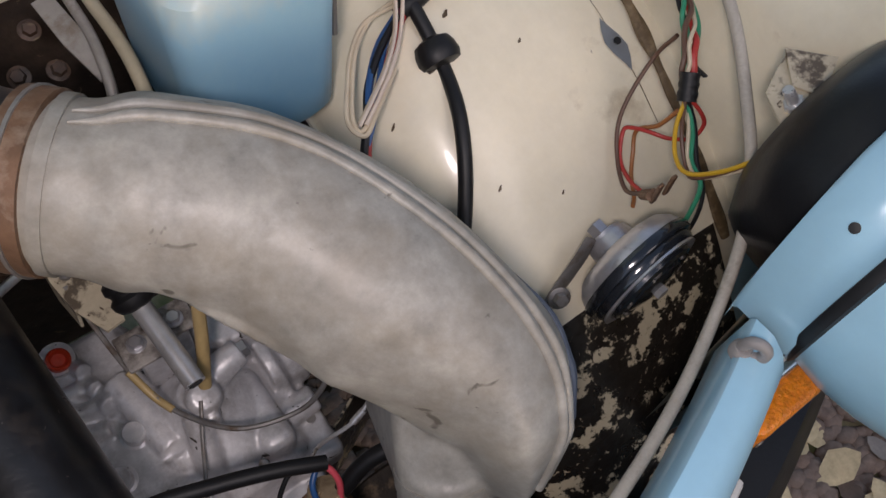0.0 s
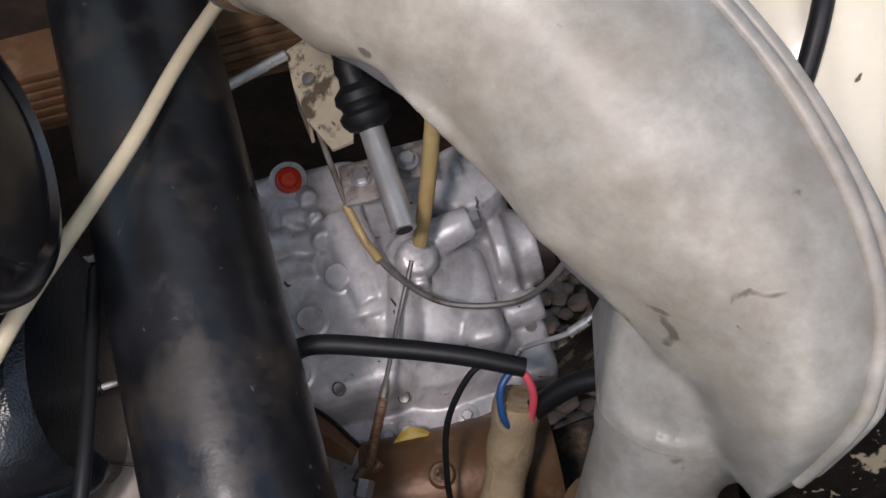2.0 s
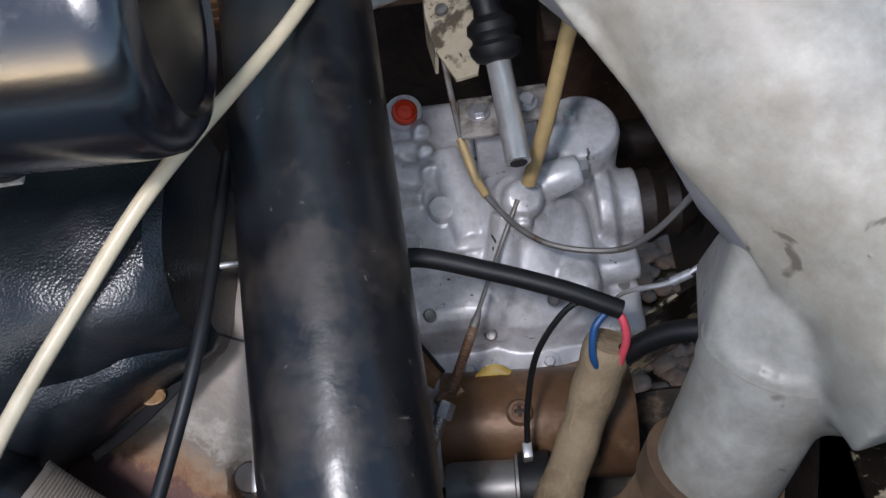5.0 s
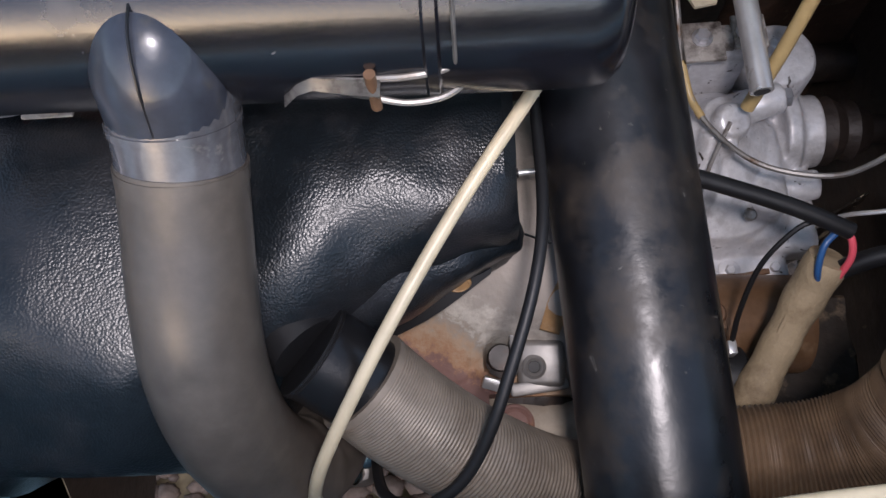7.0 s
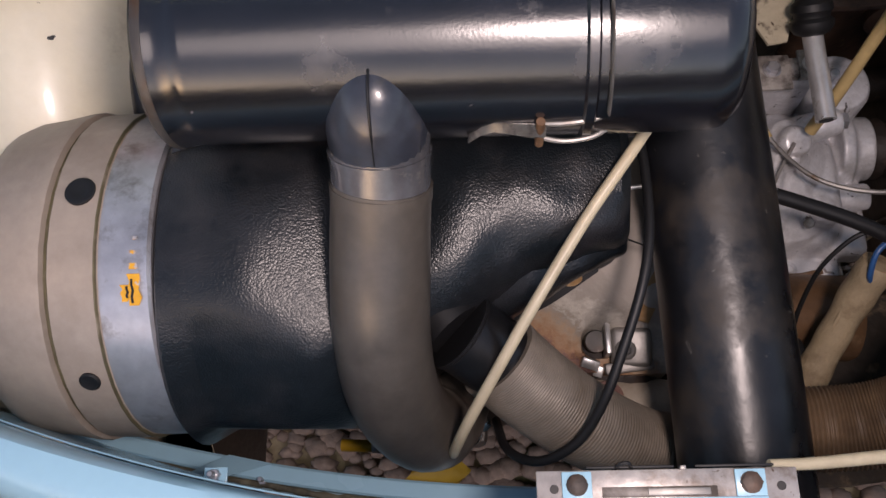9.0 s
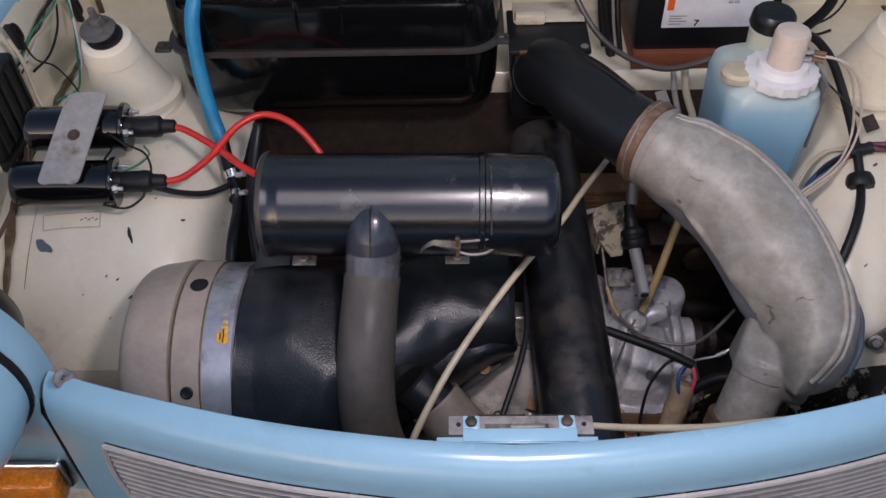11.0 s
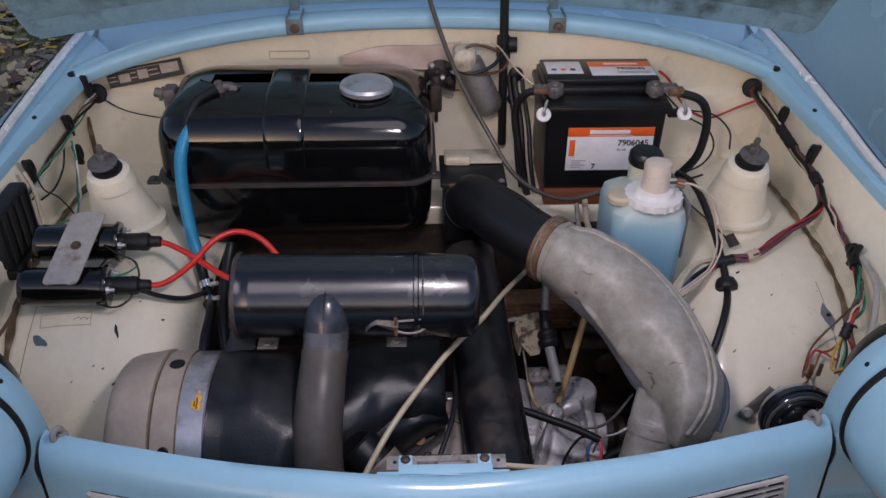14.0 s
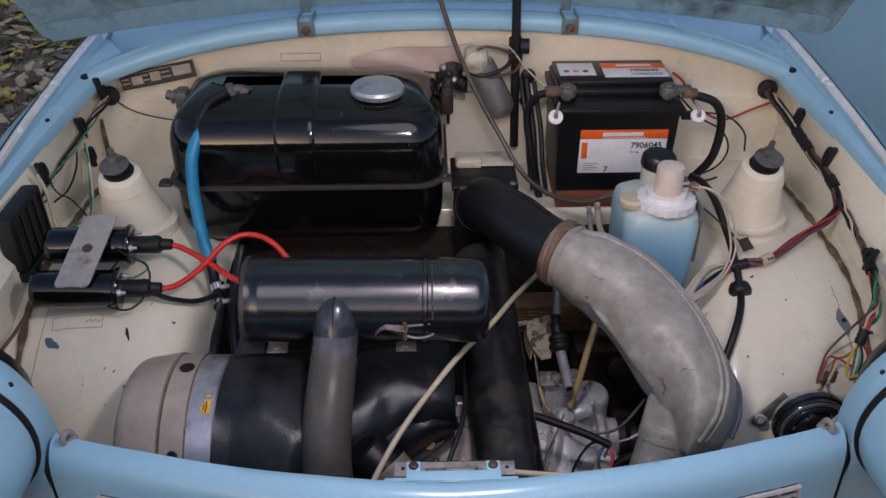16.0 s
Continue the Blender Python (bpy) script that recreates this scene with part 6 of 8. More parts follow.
casting.append(sweep([(0.210, 0.285, 0.512), (0.235, 0.288, 0.526), (0.256, 0.291, 0.529)], lambda q: 0.017 - 0.004 * q, 20, 12))
part("side_plug", lathe([(0.0088, 0), (0.0088, 0.011), (0.007, 0.012)], 6, axis((0.251, 0.2905, 0.529), (1, 0.05, 0))), zinc, gear, "grey-green plug bolt")
casting.append(merge(lathe([(0.034, 0), (0.034, 0.10), (0.030, 0.108), (0.01, 0.110)], 32, axis((0.262, 0.335, 0.42), (0, 0, 1))), lathe([(0.006, 0.108), (0.006, 0.122)], 6, axis((0.255, 0.338, 0.42), (0, 0, 1)))))
casting.append(merge(lathe([(0.046, 0), (0.046, 0.012), (0.034, 0.018), (0.034, 0.036), (0.030, 0.038), (0.030, 0.034), (0.01, 0.034)], 36, axis((0.272, 0.293, 0.455), (1, 0, 0.05)))))
for y, z in ((0.235, 0.462), (0.25, 0.440), (0.222, 0.435)):
    casting.append(lathe([(0.014, 0), (0.014, 0.035), (0.012, 0.037)], 18, axis((0.262, y, z), (1, 0, 0.1))))
casting.append(cast(box((0.245, 0.178, 0.415), (0.298, 0.232, 0.452), 0.009, 3), 1, 0.001))
part("pad_screw", lathe([(0.005, 0), (0.005, 0.003), (0.002, 0.003)], 12, axis((0.285, 0.222, 0.4515), (0, 0, 1))), dull_steel, gear)
for x, y in ((0.142, 0.286), (0.114, 0.255), (0.096, 0.215)):
    part("round_plug", lathe([(0.0145, -0.004), (0.0135, 0.003), (0.0108, 0.004), (0.0108, 0.014), (0.0092, 0.016), (0.004, 0.0155)], 24, axis((x, y, 0.495), (0, -0.12, 1))), alu, gear)
for p0, p1, rr in (((0.128, 0.375, 0.497), (0.132, 0.362, 0.507), 0.009), ((0.130, 0.352, 0.497), (0.134, 0.340, 0.507), 0.009), ((0.133, 0.330, 0.497), (0.137, 0.318, 0.507), 0.011), ((0.112, 0.335, 0.495), (0.090, 0.335, 0.492), 0.014), ((0.112, 0.308, 0.495), (0.090, 0.308, 0.492), 0.011), ((0.15, 0.34, 0.50), (0.165, 0.255, 0.498), 0.016), ((0.165, 0.25, 0.497), (0.172, 0.20, 0.462), 0.013)):
    casting.append(sweep([p0, p1], lambda q: rr * (1 - 0.15 * q), 14, 6))
casting.append(merge(cast(box((0.085, 0.155, 0.425), (0.27, 0.200, 0.440), 0.006, 2), 1, 0.0008), cast(box((0.088, 0.150, 0.410), (0.272, 0.165, 0.430), 0.005, 2), 1, 0.0008)))
for x in (0.10, 0.15, 0.165, 0.215, 0.255):
    part("rim_bolt", merge(lathe([(0.011, -0.006), (0.010, 0.003), (0.008, 0.004)], 16, axis((x, 0.166, 0.438), (0, -0.1, 1))), lathe([(0.0048, 0.003), (0.0048, 0.008), (0.004, 0.009)], 6, axis((x, 0.166, 0.438), (0, -0.1, 1)))), alu, gear)
for p0, p1, rr in (((0.106, 0.352, 0.498), (0.124, 0.350, 0.500), 0.010), ((0.106, 0.330, 0.497), (0.126, 0.326, 0.499), 0.010), ((0.106, 0.308, 0.496), (0.128, 0.303, 0.498), 0.009)):
    casting.append(sweep([p0, p1], rr, 12, 4))
casting.append(cast(box((0.226, 0.200, 0.43), (0.262, 0.290, 0.497), 0.012, 3), 1, 0.001))
fused(part("housing", merge(*casting), alu, gear), 0.0021, 2)
part("rust_line", sweep([(0.118, 0.160, 0.4415), (0.150, 0.157, 0.4425), (0.175, 0.158, 0.4415), (0.215, 0.160, 0.4420), (0.250, 0.163, 0.4415)], lambda q: 0.0022 + 0.0008 * math.sin(21 * q), 8, 40, flat=0.5), rust_band, gear, "rusty streak along the rim")
for x, y, z, d in ((0.222, 0.196, 0.4985, (0, -0.2, 1)), (0.170, 0.185, 0.470, (0, -0.6, 1)), (0.262, 0.200, 0.4535, (0, 0, 1)), (0.125, 0.195, 0.4975, (0, -0.1, 1))):
    part("housing_screw", lathe([(0.0052, -0.002), (0.0052, 0.0022), (0.0040, 0.0032), (0.0018, 0.0026), (0.0004, 0.0026)], 14, axis((x, y, z), d)), dull_steel, gear)
part("red_plug", lathe([(0.0110, 0), (0.0116, 0.004), (0.0108, 0.009), (0.0088, 0.0105), (0.0062, 0.005), (0.0045, 0.0046), (0.001, 0.006)], 20, axis((0.117, 0.386, 0.505), (0.25, -0.35, 1))), red_wax, gear, "red plastic cap")
part("plug_seat", merge(sweep([(0.117, 0.398, 0.45), (0.117, 0.388, 0.506)], 0.0165, 20, 4), sweep([(0.075, 0.39, 0.49), (0.112, 0.39, 0.492)], 0.013, 16, 4)), alu, gear)
flaked = material("greasy_plate", (0.36, 0.33, 0.30), 0.42, vary=0.2, stain=(0.045, 0.034, 0.028), stain_amount=0.55, stain_scale=38, sharp=0.12, bump=0.3)
part("plate_post", box((0.176, 0.316, 0.49), (0.226, 0.338, 0.566), 0.006), alu, gear)
bkt = part("flaking_plate", merge(box((0.166, 0.305, 0.569), (0.20, 0.342, 0.5735), 0.0015), box((0.208, 0.315, 0.569), (0.236, 0.347, 0.5735), 0.0015), box((0.196, 0.318, 0.562), (0.21, 0.34, 0.571), 0.002)), flaked, gear, "flaking cream mounting plate")
part("plate_bolt", bolt((0.182, 0.326, 0.5735), (0, 0, 1), 0.0065, 0.007, 1.35), zinc, bkt)
part("plate_bolt", bolt((0.219, 0.330, 0.5735), (0, 0, 1), 0.0065, 0.007, 1.35), zinc, bkt)
arm = thing("cream_bracket", (0.165, 0.37, 0.58), "cream painted steel bracket with chipped paint", "bracket")
part("plate", sheet([[V((0.150, 0.425, 0.618)), V((0.176, 0.432, 0.624)), V((0.20, 0.43, 0.63))], [V((0.150, 0.395, 0.614)), V((0.178, 0.395, 0.622)), V((0.199, 0.395, 0.628))], [V((0.155, 0.36, 0.612)), V((0.175, 0.36, 0.618)), V((0.192, 0.36, 0.622))], [V((0.168, 0.33, 0.612)), V((0.176, 0.33, 0.614)), V((0.184, 0.33, 0.616))]], 0.003), chipped_cream, arm)
part("edge_fold", sheet([[V((0.1495, 0.426, 0.617)), V((0.1495, 0.395, 0.613)), V((0.1545, 0.36, 0.611))], [V((0.147, 0.426, 0.585)), V((0.147, 0.395, 0.582)), V((0.152, 0.36, 0.585))]], 0.0025, (1, 0, 0)), chipped_cream, arm)
for x, y, z in ((0.163, 0.392, 0.6185), (0.178, 0.42, 0.6235)):
    part("rivet", lathe([(0.0055, 0), (0.005, 0.003), (0.002, 0.004)], 14, axis((x, y, z), (-0.2, 0, 1))), dull_steel, arm)
single("control_rod", sweep([(0.06, 0.38, 0.63), (0.15, 0.415, 0.625)], 0.0042, 10, 6), steel, "thin bright steel control rod", "rod")
linkage = thing("shift_linkage", (0.20, 0.28, 0.60), "steel gear shift rod with black rubber boot", "shift rod")
part("rod", sweep([(0.198, 0.338, 0.636), (0.199, 0.324, 0.634), (0.2035, 0.2465, 0.620)], 0.0088, 20, 8), steel, linkage)
part("rod_bore", lathe([(0.006, 0), (0.006, 0.0006)], 16, axis((0.2035, 0.2463, 0.620), (0.06, -1, -0.17))), rubber, linkage)
part("boot", lathe([(0.010, -0.004), (0.021, 0.0), (0.0255, 0.006), (0.0262, 0.012), (0.021, 0.016), (0.0215, 0.019), (0.025, 0.023), (0.0235, 0.030), (0.015, 0.036), (0.0135, 0.043), (0.0150, 0.047), (0.0145, 0.052), (0.012, 0.058), (0.011, 0.075)], 30, axis((0.199, 0.326, 0.634), (-0.01, 0.075, 0.06)) @ Matrix.Diagonal((0.72, 0.72, 0.85, 1))), rubber, linkage, "black ribbed rubber boot")
part("upper_rod", sweep([(0.196, 0.375, 0.675), (0.198, 0.40, 0.70), (0.205, 0.435, 0.735), (0.212, 0.46, 0.755)], lambda q: 0.009 - 0.003 * q, 12), dull_steel, linkage)
part("joint", merge(lathe([(0.010, 0), (0.011, 0.004), (0.011, 0.014), (0.008, 0.017)], 16, axis((0.208, 0.448, 0.742), (0.1, 0.5, 0.4)))), dull_steel, linkage)
start = thing("starter_motor", (0.18, 0.11, 0.38), "brown rusty cylindrical starter motor", "starter motor")
part("body", lathe([(0.03, 0), (0.043, 0.003), (0.044, 0.008), (0.044, 0.15), (0.042, 0.155), (0.02, 0.156)], 40, axis((0.118, 0.124, 0.432), (1, -0.06, 0))), rust_brown, start)
part("end_cap", lathe([(0.012, -0.042), (0.026, -0.04), (0.036, -0.03), (0.046, -0.012), (0.0465, 0.006)], 36, axis((0.118, 0.124, 0.432), (1, -0.06, 0))), alu, start, "grey cast end cap")
part("field_screw", merge(lathe([(0.0105, 0), (0.0105, 0.0015), (0.0085, 0.004), (0.006, 0.0042), (0.0055, 0.003), (0.001, 0.003)], 22, axis((0.185, 0.117, 0.4755), (0, -0.05, 1)))), rust_band, start)
part("solenoid", merge(lathe([(0.018, 0), (0.020, 0.004), (0.020, 0.05), (0.024, 0.051), (0.024, 0.075), (0.012, 0.078)], 28, axis((0.125, 0.066, 0.470), (1, -0.05, 0.0)))), dull_steel, start, "grey solenoid")
part("solenoid_cap", lathe([(0.0245, 0), (0.0255, 0.003), (0.0255, 0.022), (0.022, 0.025), (0.01, 0.026)], 28, axis((0.178, 0.0634, 0.470), (1, -0.05, 0.0))), rubber, start, "black solenoid cap")
part("spade_wire", sweep([(0.240, 0.150, 0.600), (0.222, 0.148, 0.592), (0.200, 0.13, 0.565), (0.19, 0.105, 0.53), (0.187, 0.085, 0.505)], 0.0022, 8), rubber, start, "thin black wire")
part("spade", box((0.183, 0.075, 0.492), (0.190, 0.086, 0.508), 0.001), steel, start)
part("rust_strap", sheet([spline([(0.080, 0.196, 0.497), (0.108, 0.178, 0.500), (0.131, 0.147, 0.499)], 12), spline([(0.080, 0.178, 0.503), (0.106, 0.163, 0.506), (0.127, 0.141, 0.503)], 12), spline([(0.082, 0.160, 0.498), (0.104, 0.149, 0.500), (0.123, 0.136, 0.498)], 12)], 0.003), rust_brown, start, "curved rusty release lever")
part("strap_edge", sweep([(0.080, 0.1975, 0.498), (0.108, 0.180, 0.501), (0.132, 0.147, 0.500)], 0.0017, 8, 16), rubber, start, "black lever edge")
part("cross_slot", merge(box((0.1835, 0.1125, 0.4795), (0.1865, 0.1215, 0.4801), 0.0002), box((0.1805, 0.1155, 0.4796), (0.1895, 0.1185, 0.4803), 0.0002)), rust_dark, start)
part("cap_rivets", merge(*[lathe([(0.003, 0), (0.003, 0.002), (0.001, 0.003)], 10, axis((0.0935 + 0.004 * k, 0.10 + 0.012 * k, 0.474), (-0.3, 0, 1))) for k in range(3)]), dull_steel, start)
part("ground_stone", cast(box((0.140, 0.176, 0.385), (0.196, 0.192, 0.402), 0.005, 2), 2, 0.003), cloth, gear, "caked yellow-brown dirt under the housing")

# ---------- ignition coils ----------
def coil(p, d, name_label):
    th = thing("ignition_coil", p, name_label, "ignition coil", "ignition coils")
    m_ = axis(p, d)
    part("can", lathe([(0.006, -0.010), (0.026, -0.009), (0.0292, -0.005), (0.030, 0.0), (0.030, 0.106), (0.0300, 0.112), (0.0335, 0.1145), (0.0340, 0.1175), (0.0325, 0.1205), (0.029, 0.121), (0.015, 0.118)], 40, m_.copy()), tank_black, th)
    part("tower", lathe([(0.015, 0.112), (0.0135, 0.128), (0.0125, 0.133)], 24, m_.copy()), rubber, th)
    part("boot", lathe([(0.0135, 0.126), (0.0145, 0.131), (0.0145, 0.150), (0.0155, 0.154), (0.0145, 0.163), (0.0100, 0.167), (0.0090, 0.182), (0.0060, 0.184)], 22, m_.copy()), rubber, th, "black rubber boot")
    for a in (70, -70):
        q = m_ @ Matrix.Rotation(radians(a + 90), 4, "Z")
        part("terminal", merge(lathe([(0.0028, 0), (0.0028, 0.014)], 10, q @ Matrix.Translation((0.024, 0, 0.118))), lathe([(0.0058, 0.003), (0.0058, 0.007)], 6, q @ Matrix.Translation((0.024, 0, 0.118)))), steel, th)
    return th


coil((-0.628, 0.368, 0.836), (1, 0.09, -0.06), "glossy black ignition coil with plug-in lead")
coil((-0.632, 0.290, 0.806), (1, 0.12, -0.09), "glossy black ignition coil with plug-in lead, lower one")
strap = thing("coil_strap", (-0.572, 0.33, 0.80), "dull grey steel strap holding both coils", "strap")
rows = []
for y, w in ((0.2665, 0.018), (0.2675, 0.0225), (0.2705, 0.0255), (0.275, 0.0265), (0.30, 0.0265), (0.33, 0.0265), (0.36, 0.0265), (0.385, 0.0265), (0.390, 0.0255), (0.3925, 0.021)):
    z = 0.8385 + 0.385 * (y - 0.29) + 0.001 * math.sin(40 * y)
    rows.append([V((-0.571 + 0.15 * (y - 0.27) + w * u_, y, z - 0.0012 * (abs(u_) > 0.9))) for u_ in (-1, -0.92, -0.4, 0.1, 0.55, 0.92, 1)])
part("strap_plate", sheet(rows, 0.0025, (0, 0.3, -1)), strap_grey, strap)
part("strap_bolt", bolt((-0.560, 0.331, 0.8545), (0, -0.38, 1), 0.0055, 0.004), rust_mid, strap)
coil_wires = thing("coil_wires", (-0.52, 0.33, 0.79), "thin black wires between the two ignition coils", "wires")
for pts in (((-0.525, 0.350, 0.842), (-0.50, 0.335, 0.835), (-0.475, 0.33, 0.822), (-0.470, 0.315, 0.80), (-0.490, 0.30, 0.795), (-0.522, 0.295, 0.808)), ((-0.525, 0.362, 0.815), (-0.535, 0.33, 0.81), (-0.53, 0.31, 0.815), (-0.523, 0.305, 0.815)), ((-0.528, 0.275, 0.782), (-0.50, 0.275, 0.775), (-0.48, 0.29, 0.78), (-0.478, 0.305, 0.79)), ((-0.53, 0.36, 0.85), (-0.548, 0.34, 0.845), (-0.552, 0.325, 0.835))):
    part("wire", sweep(pts, 0.0017, 6, 20), rubber, coil_wires)
part("wire", sweep([(-0.522, 0.30, 0.81), (-0.495, 0.33, 0.80), (-0.485, 0.36, 0.795), (-0.50, 0.385, 0.79)], 0.0014, 6, 16), green_insul, coil_wires, "green wire")
single("coil_lead", sweep([(-0.466, 0.305, 0.785), (-0.44, 0.315, 0.765), (-0.41, 0.335, 0.745), (-0.382, 0.365, 0.735)], 0.0042, 8), rubber, "black coil lead down to the hose junction", "wire")
single("ignition_lead", sweep([(-0.458, 0.384, 0.826), (-0.43, 0.378, 0.822), (-0.38, 0.345, 0.815), (-0.34, 0.31, 0.812), (-0.30, 0.285, 0.808), (-0.27, 0.27, 0.79)], 0.0048, 10), red_insul, "bright red ignition lead", "ignition lead", group="ignition leads")
single("ignition_lead", sweep([(-0.462, 0.310, 0.789), (-0.43, 0.318, 0.79), (-0.39, 0.335, 0.812), (-0.355, 0.365, 0.838), (-0.32, 0.385, 0.842), (-0.28, 0.375, 0.832), (-0.245, 0.35, 0.80), (-0.24, 0.34, 0.78)], 0.0048, 10), red_insul, "bright red ignition lead", "ignition lead", group="ignition leads")

# ---------- horn ----------
horn = thing("horn", (0.52, 0.12, 0.64), "round steel and black disc horn on a bracket", "horn")
hm = axis((0.5317, 0.1147, 0.684), (0.06, -0.97, -0.02)) @ Matrix.Scale(0.91, 4)
part("shell", lathe([(0.004, -0.030), (0.021, -0.029), (0.023, -0.016), (0.036, -0.015), (0.047, -0.012), (0.0540, -0.005), (0.0565, 0.001), (0.0565, 0.005)], 44, hm.copy()), zinc, horn, "plated horn shell")
horn_black = material("glossy_horn_black", (0.018, 0.021, 0.026), 0.16, 0.2, vary=0.3, scale=60, spec=0.8, coat=0.4)
part("rim", lathe([(0.054, 0.003), (0.0590, 0.0045), (0.0605, 0.009), (0.0590, 0.014), (0.054, 0.0155)], 48, hm.copy(), cap=False), horn_black, horn, "glossy dark rolled rim")
part("face", lathe([(0.054, 0.010), (0.0555, 0.018), (0.0535, 0.022), (0.050, 0.023), (0.0485, 0.021), (0.046, 0.0215), (0.0445, 0.028), (0.040, 0.030), (0.034, 0.028), (0.030, 0.024), (0.014, 0.025), (0.010, 0.028), (0.001, 0.029)], 44, hm.copy()), horn_black, horn, "glossy black grooved face")
part("face_ring", lathe([(0.0530, 0.0225), (0.0535, 0.0248), (0.0475, 0.0248), (0.0470, 0.0225)], 44, hm.copy(), cap=False), zinc, horn, "bright face ring")
part("face_dome", lathe([(0.0335, 0.0275), (0.030, 0.0315), (0.014, 0.0345), (0.006, 0.035), (0.001, 0.035)], 40, hm.copy()), horn_black, horn, "glossy domed centre")
part("face_nut", lathe([(0.007, 0.033), (0.007, 0.040), (0.005, 0.041)], 6, hm.copy()), steel, horn)
for k in range(6):
    part("sound_slot", box((-0.004, 0.034, 0.0285), (0.004, 0.0375, 0.0315), 0.0008, 1, hm @ Matrix.Rotation(radians(60 * k + 20), 4, "Z")), lead_grey, horn)
part("rear_nut", merge(lathe([(0.016, -0.034), (0.018, -0.033), (0.018, -0.028)], 28, hm.copy()), lathe([(0.009, -0.046), (0.009, -0.033)], 6, hm.copy())), zinc, horn)
part("bracket", merge(sweep([(0.513, 0.145, 0.696), (0.498, 0.140, 0.681), (0.474, 0.134, 0.658), (0.468, 0.131, 0.650)], 0.0105, 10, flat=0.2, up=(0.3, -0.8, 0.5)), bolt((0.473, 0.129, 0.662), (-0.3, -0.7, 0.6), 0.0065, 0.008)), dull_steel, horn, "dark steel horn bracket")
for dx in (0, 0.014):
    part("terminal", box((0.548 + dx, 0.130, 0.735), (0.554 + dx, 0.133, 0.758), 0.001), rust_band, horn, "brass terminal")
# ---------- hoses and cables ----------
tube = thing("plastic_tube", (0.0, 0.15, 0.55), "yellowed plastic fuel tube across the engine", "tube")
part("tube_run", sweep([(0.168, 0.43, 0.725), (0.113, 0.327, 0.749), (0.074, 0.256, 0.756), (0.019, 0.172, 0.763), (-0.022, 0.118, 0.748), (-0.060, 0.062, 0.733), (-0.088, 0.020, 0.711), (-0.112, -0.014, 0.677), (-0.124, -0.029, 0.636), (-0.126, -0.026, 0.60), (-0.123, -0.012, 0.565)], 0.0043, 12, 80), cream_tube, tube)
part("tube_end", lathe([(0.0045, 0), (0.008, 0.003), (0.008, 0.018), (0.005, 0.022)], 14, axis((-0.123, -0.010, 0.552), (0, -0.1, 1))), steel, tube, "bright brass-coloured union")
carb = thing("carburettor", (-0.13, 0.0, 0.5), "small wet brass and alloy carburettor below the hoses", "carburettor")
part("body", merge(box((-0.165, -0.015, 0.505), (-0.10, 0.045, 0.545), 0.008, 2), lathe([(0.02, 0), (0.02, 0.03), (0.015, 0.034)], 20, axis((-0.145, 0.01, 0.53), (0, 0, 1)))), dull_steel, carb, "grey cast body")
for px_, py_, pz_, dd_ in ((-0.131, 0.006, 0.572, (0, -0.5, 1)), (-0.115, -0.006, 0.556, (0.6, -0.5, 0.6)), (-0.105, 0.004, 0.552, (0.2, -0.4, 1))):
    part("fitting", merge(lathe([(0.005, -0.02), (0.005, 0.002), (0.0075, 0.003), (0.0075, 0.010), (0.004, 0.012)], 8, axis((px_, py_, pz_), dd_))), chrome, carb, "shiny wet fitting")
part("white_clip", box((-0.138, 0.002, 0.586), (-0.126, 0.010, 0.597), 0.002), white_plastic, carb, "white plastic clip")
part("white_clip", box((-0.149, -0.022, 0.545), (-0.141, -0.014, 0.556), 0.002), white_plastic, carb, "white plastic clip")
part("yellow_sleeve", sweep([(-0.243, -0.005, 0.466), (-0.212, -0.007, 0.468)], 0.006, 12, 4), yellow_insul, carb, "yellow sleeve")
part("white_end", sweep([(-0.212, -0.007, 0.468), (-0.203, -0.0075, 0.469)], 0.0066, 12, 3), white_plastic, carb)
leafrows = [[V((-0.146 + 0.030 * u_ + 0.004 * w_, -0.040 + 0.020 * w_ * (1 - u_ * u_), 0.522 + 0.006 * w_ * w_ + 0.004 * u_)) for w_ in (-1, -0.5, 0, 0.5, 1)] for u_ in (-0.9, -0.5, 0, 0.5, 0.9)]
single("yellow_leaf", sheet(leafrows, 0.0006), material("wet_yellow_leaf", (0.34, 0.235, 0.035), 0.3, vary=0.2, scale=40), "wet yellow fallen leaf caught below the hose", "leaf")
leafrows = [[V((0.166 + 0.016 * u_ + 0.003 * w_, 0.152 + 0.010 * w_ * (1 - u_ * u_), 0.462 + 0.003 * w_ * w_)) for w_ in (-1, -0.5, 0, 0.5, 1)] for u_ in (-0.9, -0.5, 0, 0.5, 0.9)]
single("yellow_leaf", sheet(leafrows, 0.0006), material("dull_yellow_leaf", (0.42, 0.28, 0.03), 0.45, vary=0.25, scale=50), "dull yellow leaf lying on the starter motor", "leaf")
single("amber_tube", sweep([(0.262, 0.335, 0.72), (0.248, 0.315, 0.68), (0.228, 0.285, 0.61), (0.212, 0.265, 0.562)], 0.0058, 12), amber_tube, "amber plastic breather tube", "tube")
single("black_cable", sweep([(0.028, 0.23, 0.694), (0.024, 0.109, 0.711), (-0.003, 0.023, 0.691), (-0.024, -0.018, 0.668), (-0.045, -0.035, 0.652), (-0.066, -0.038, 0.636), (-0.084, -0.026, 0.615), (-0.092, 0.0, 0.585)], 0.0038, 12, 60), rubber, "thin black rubber cable looping over the hose", "cable")
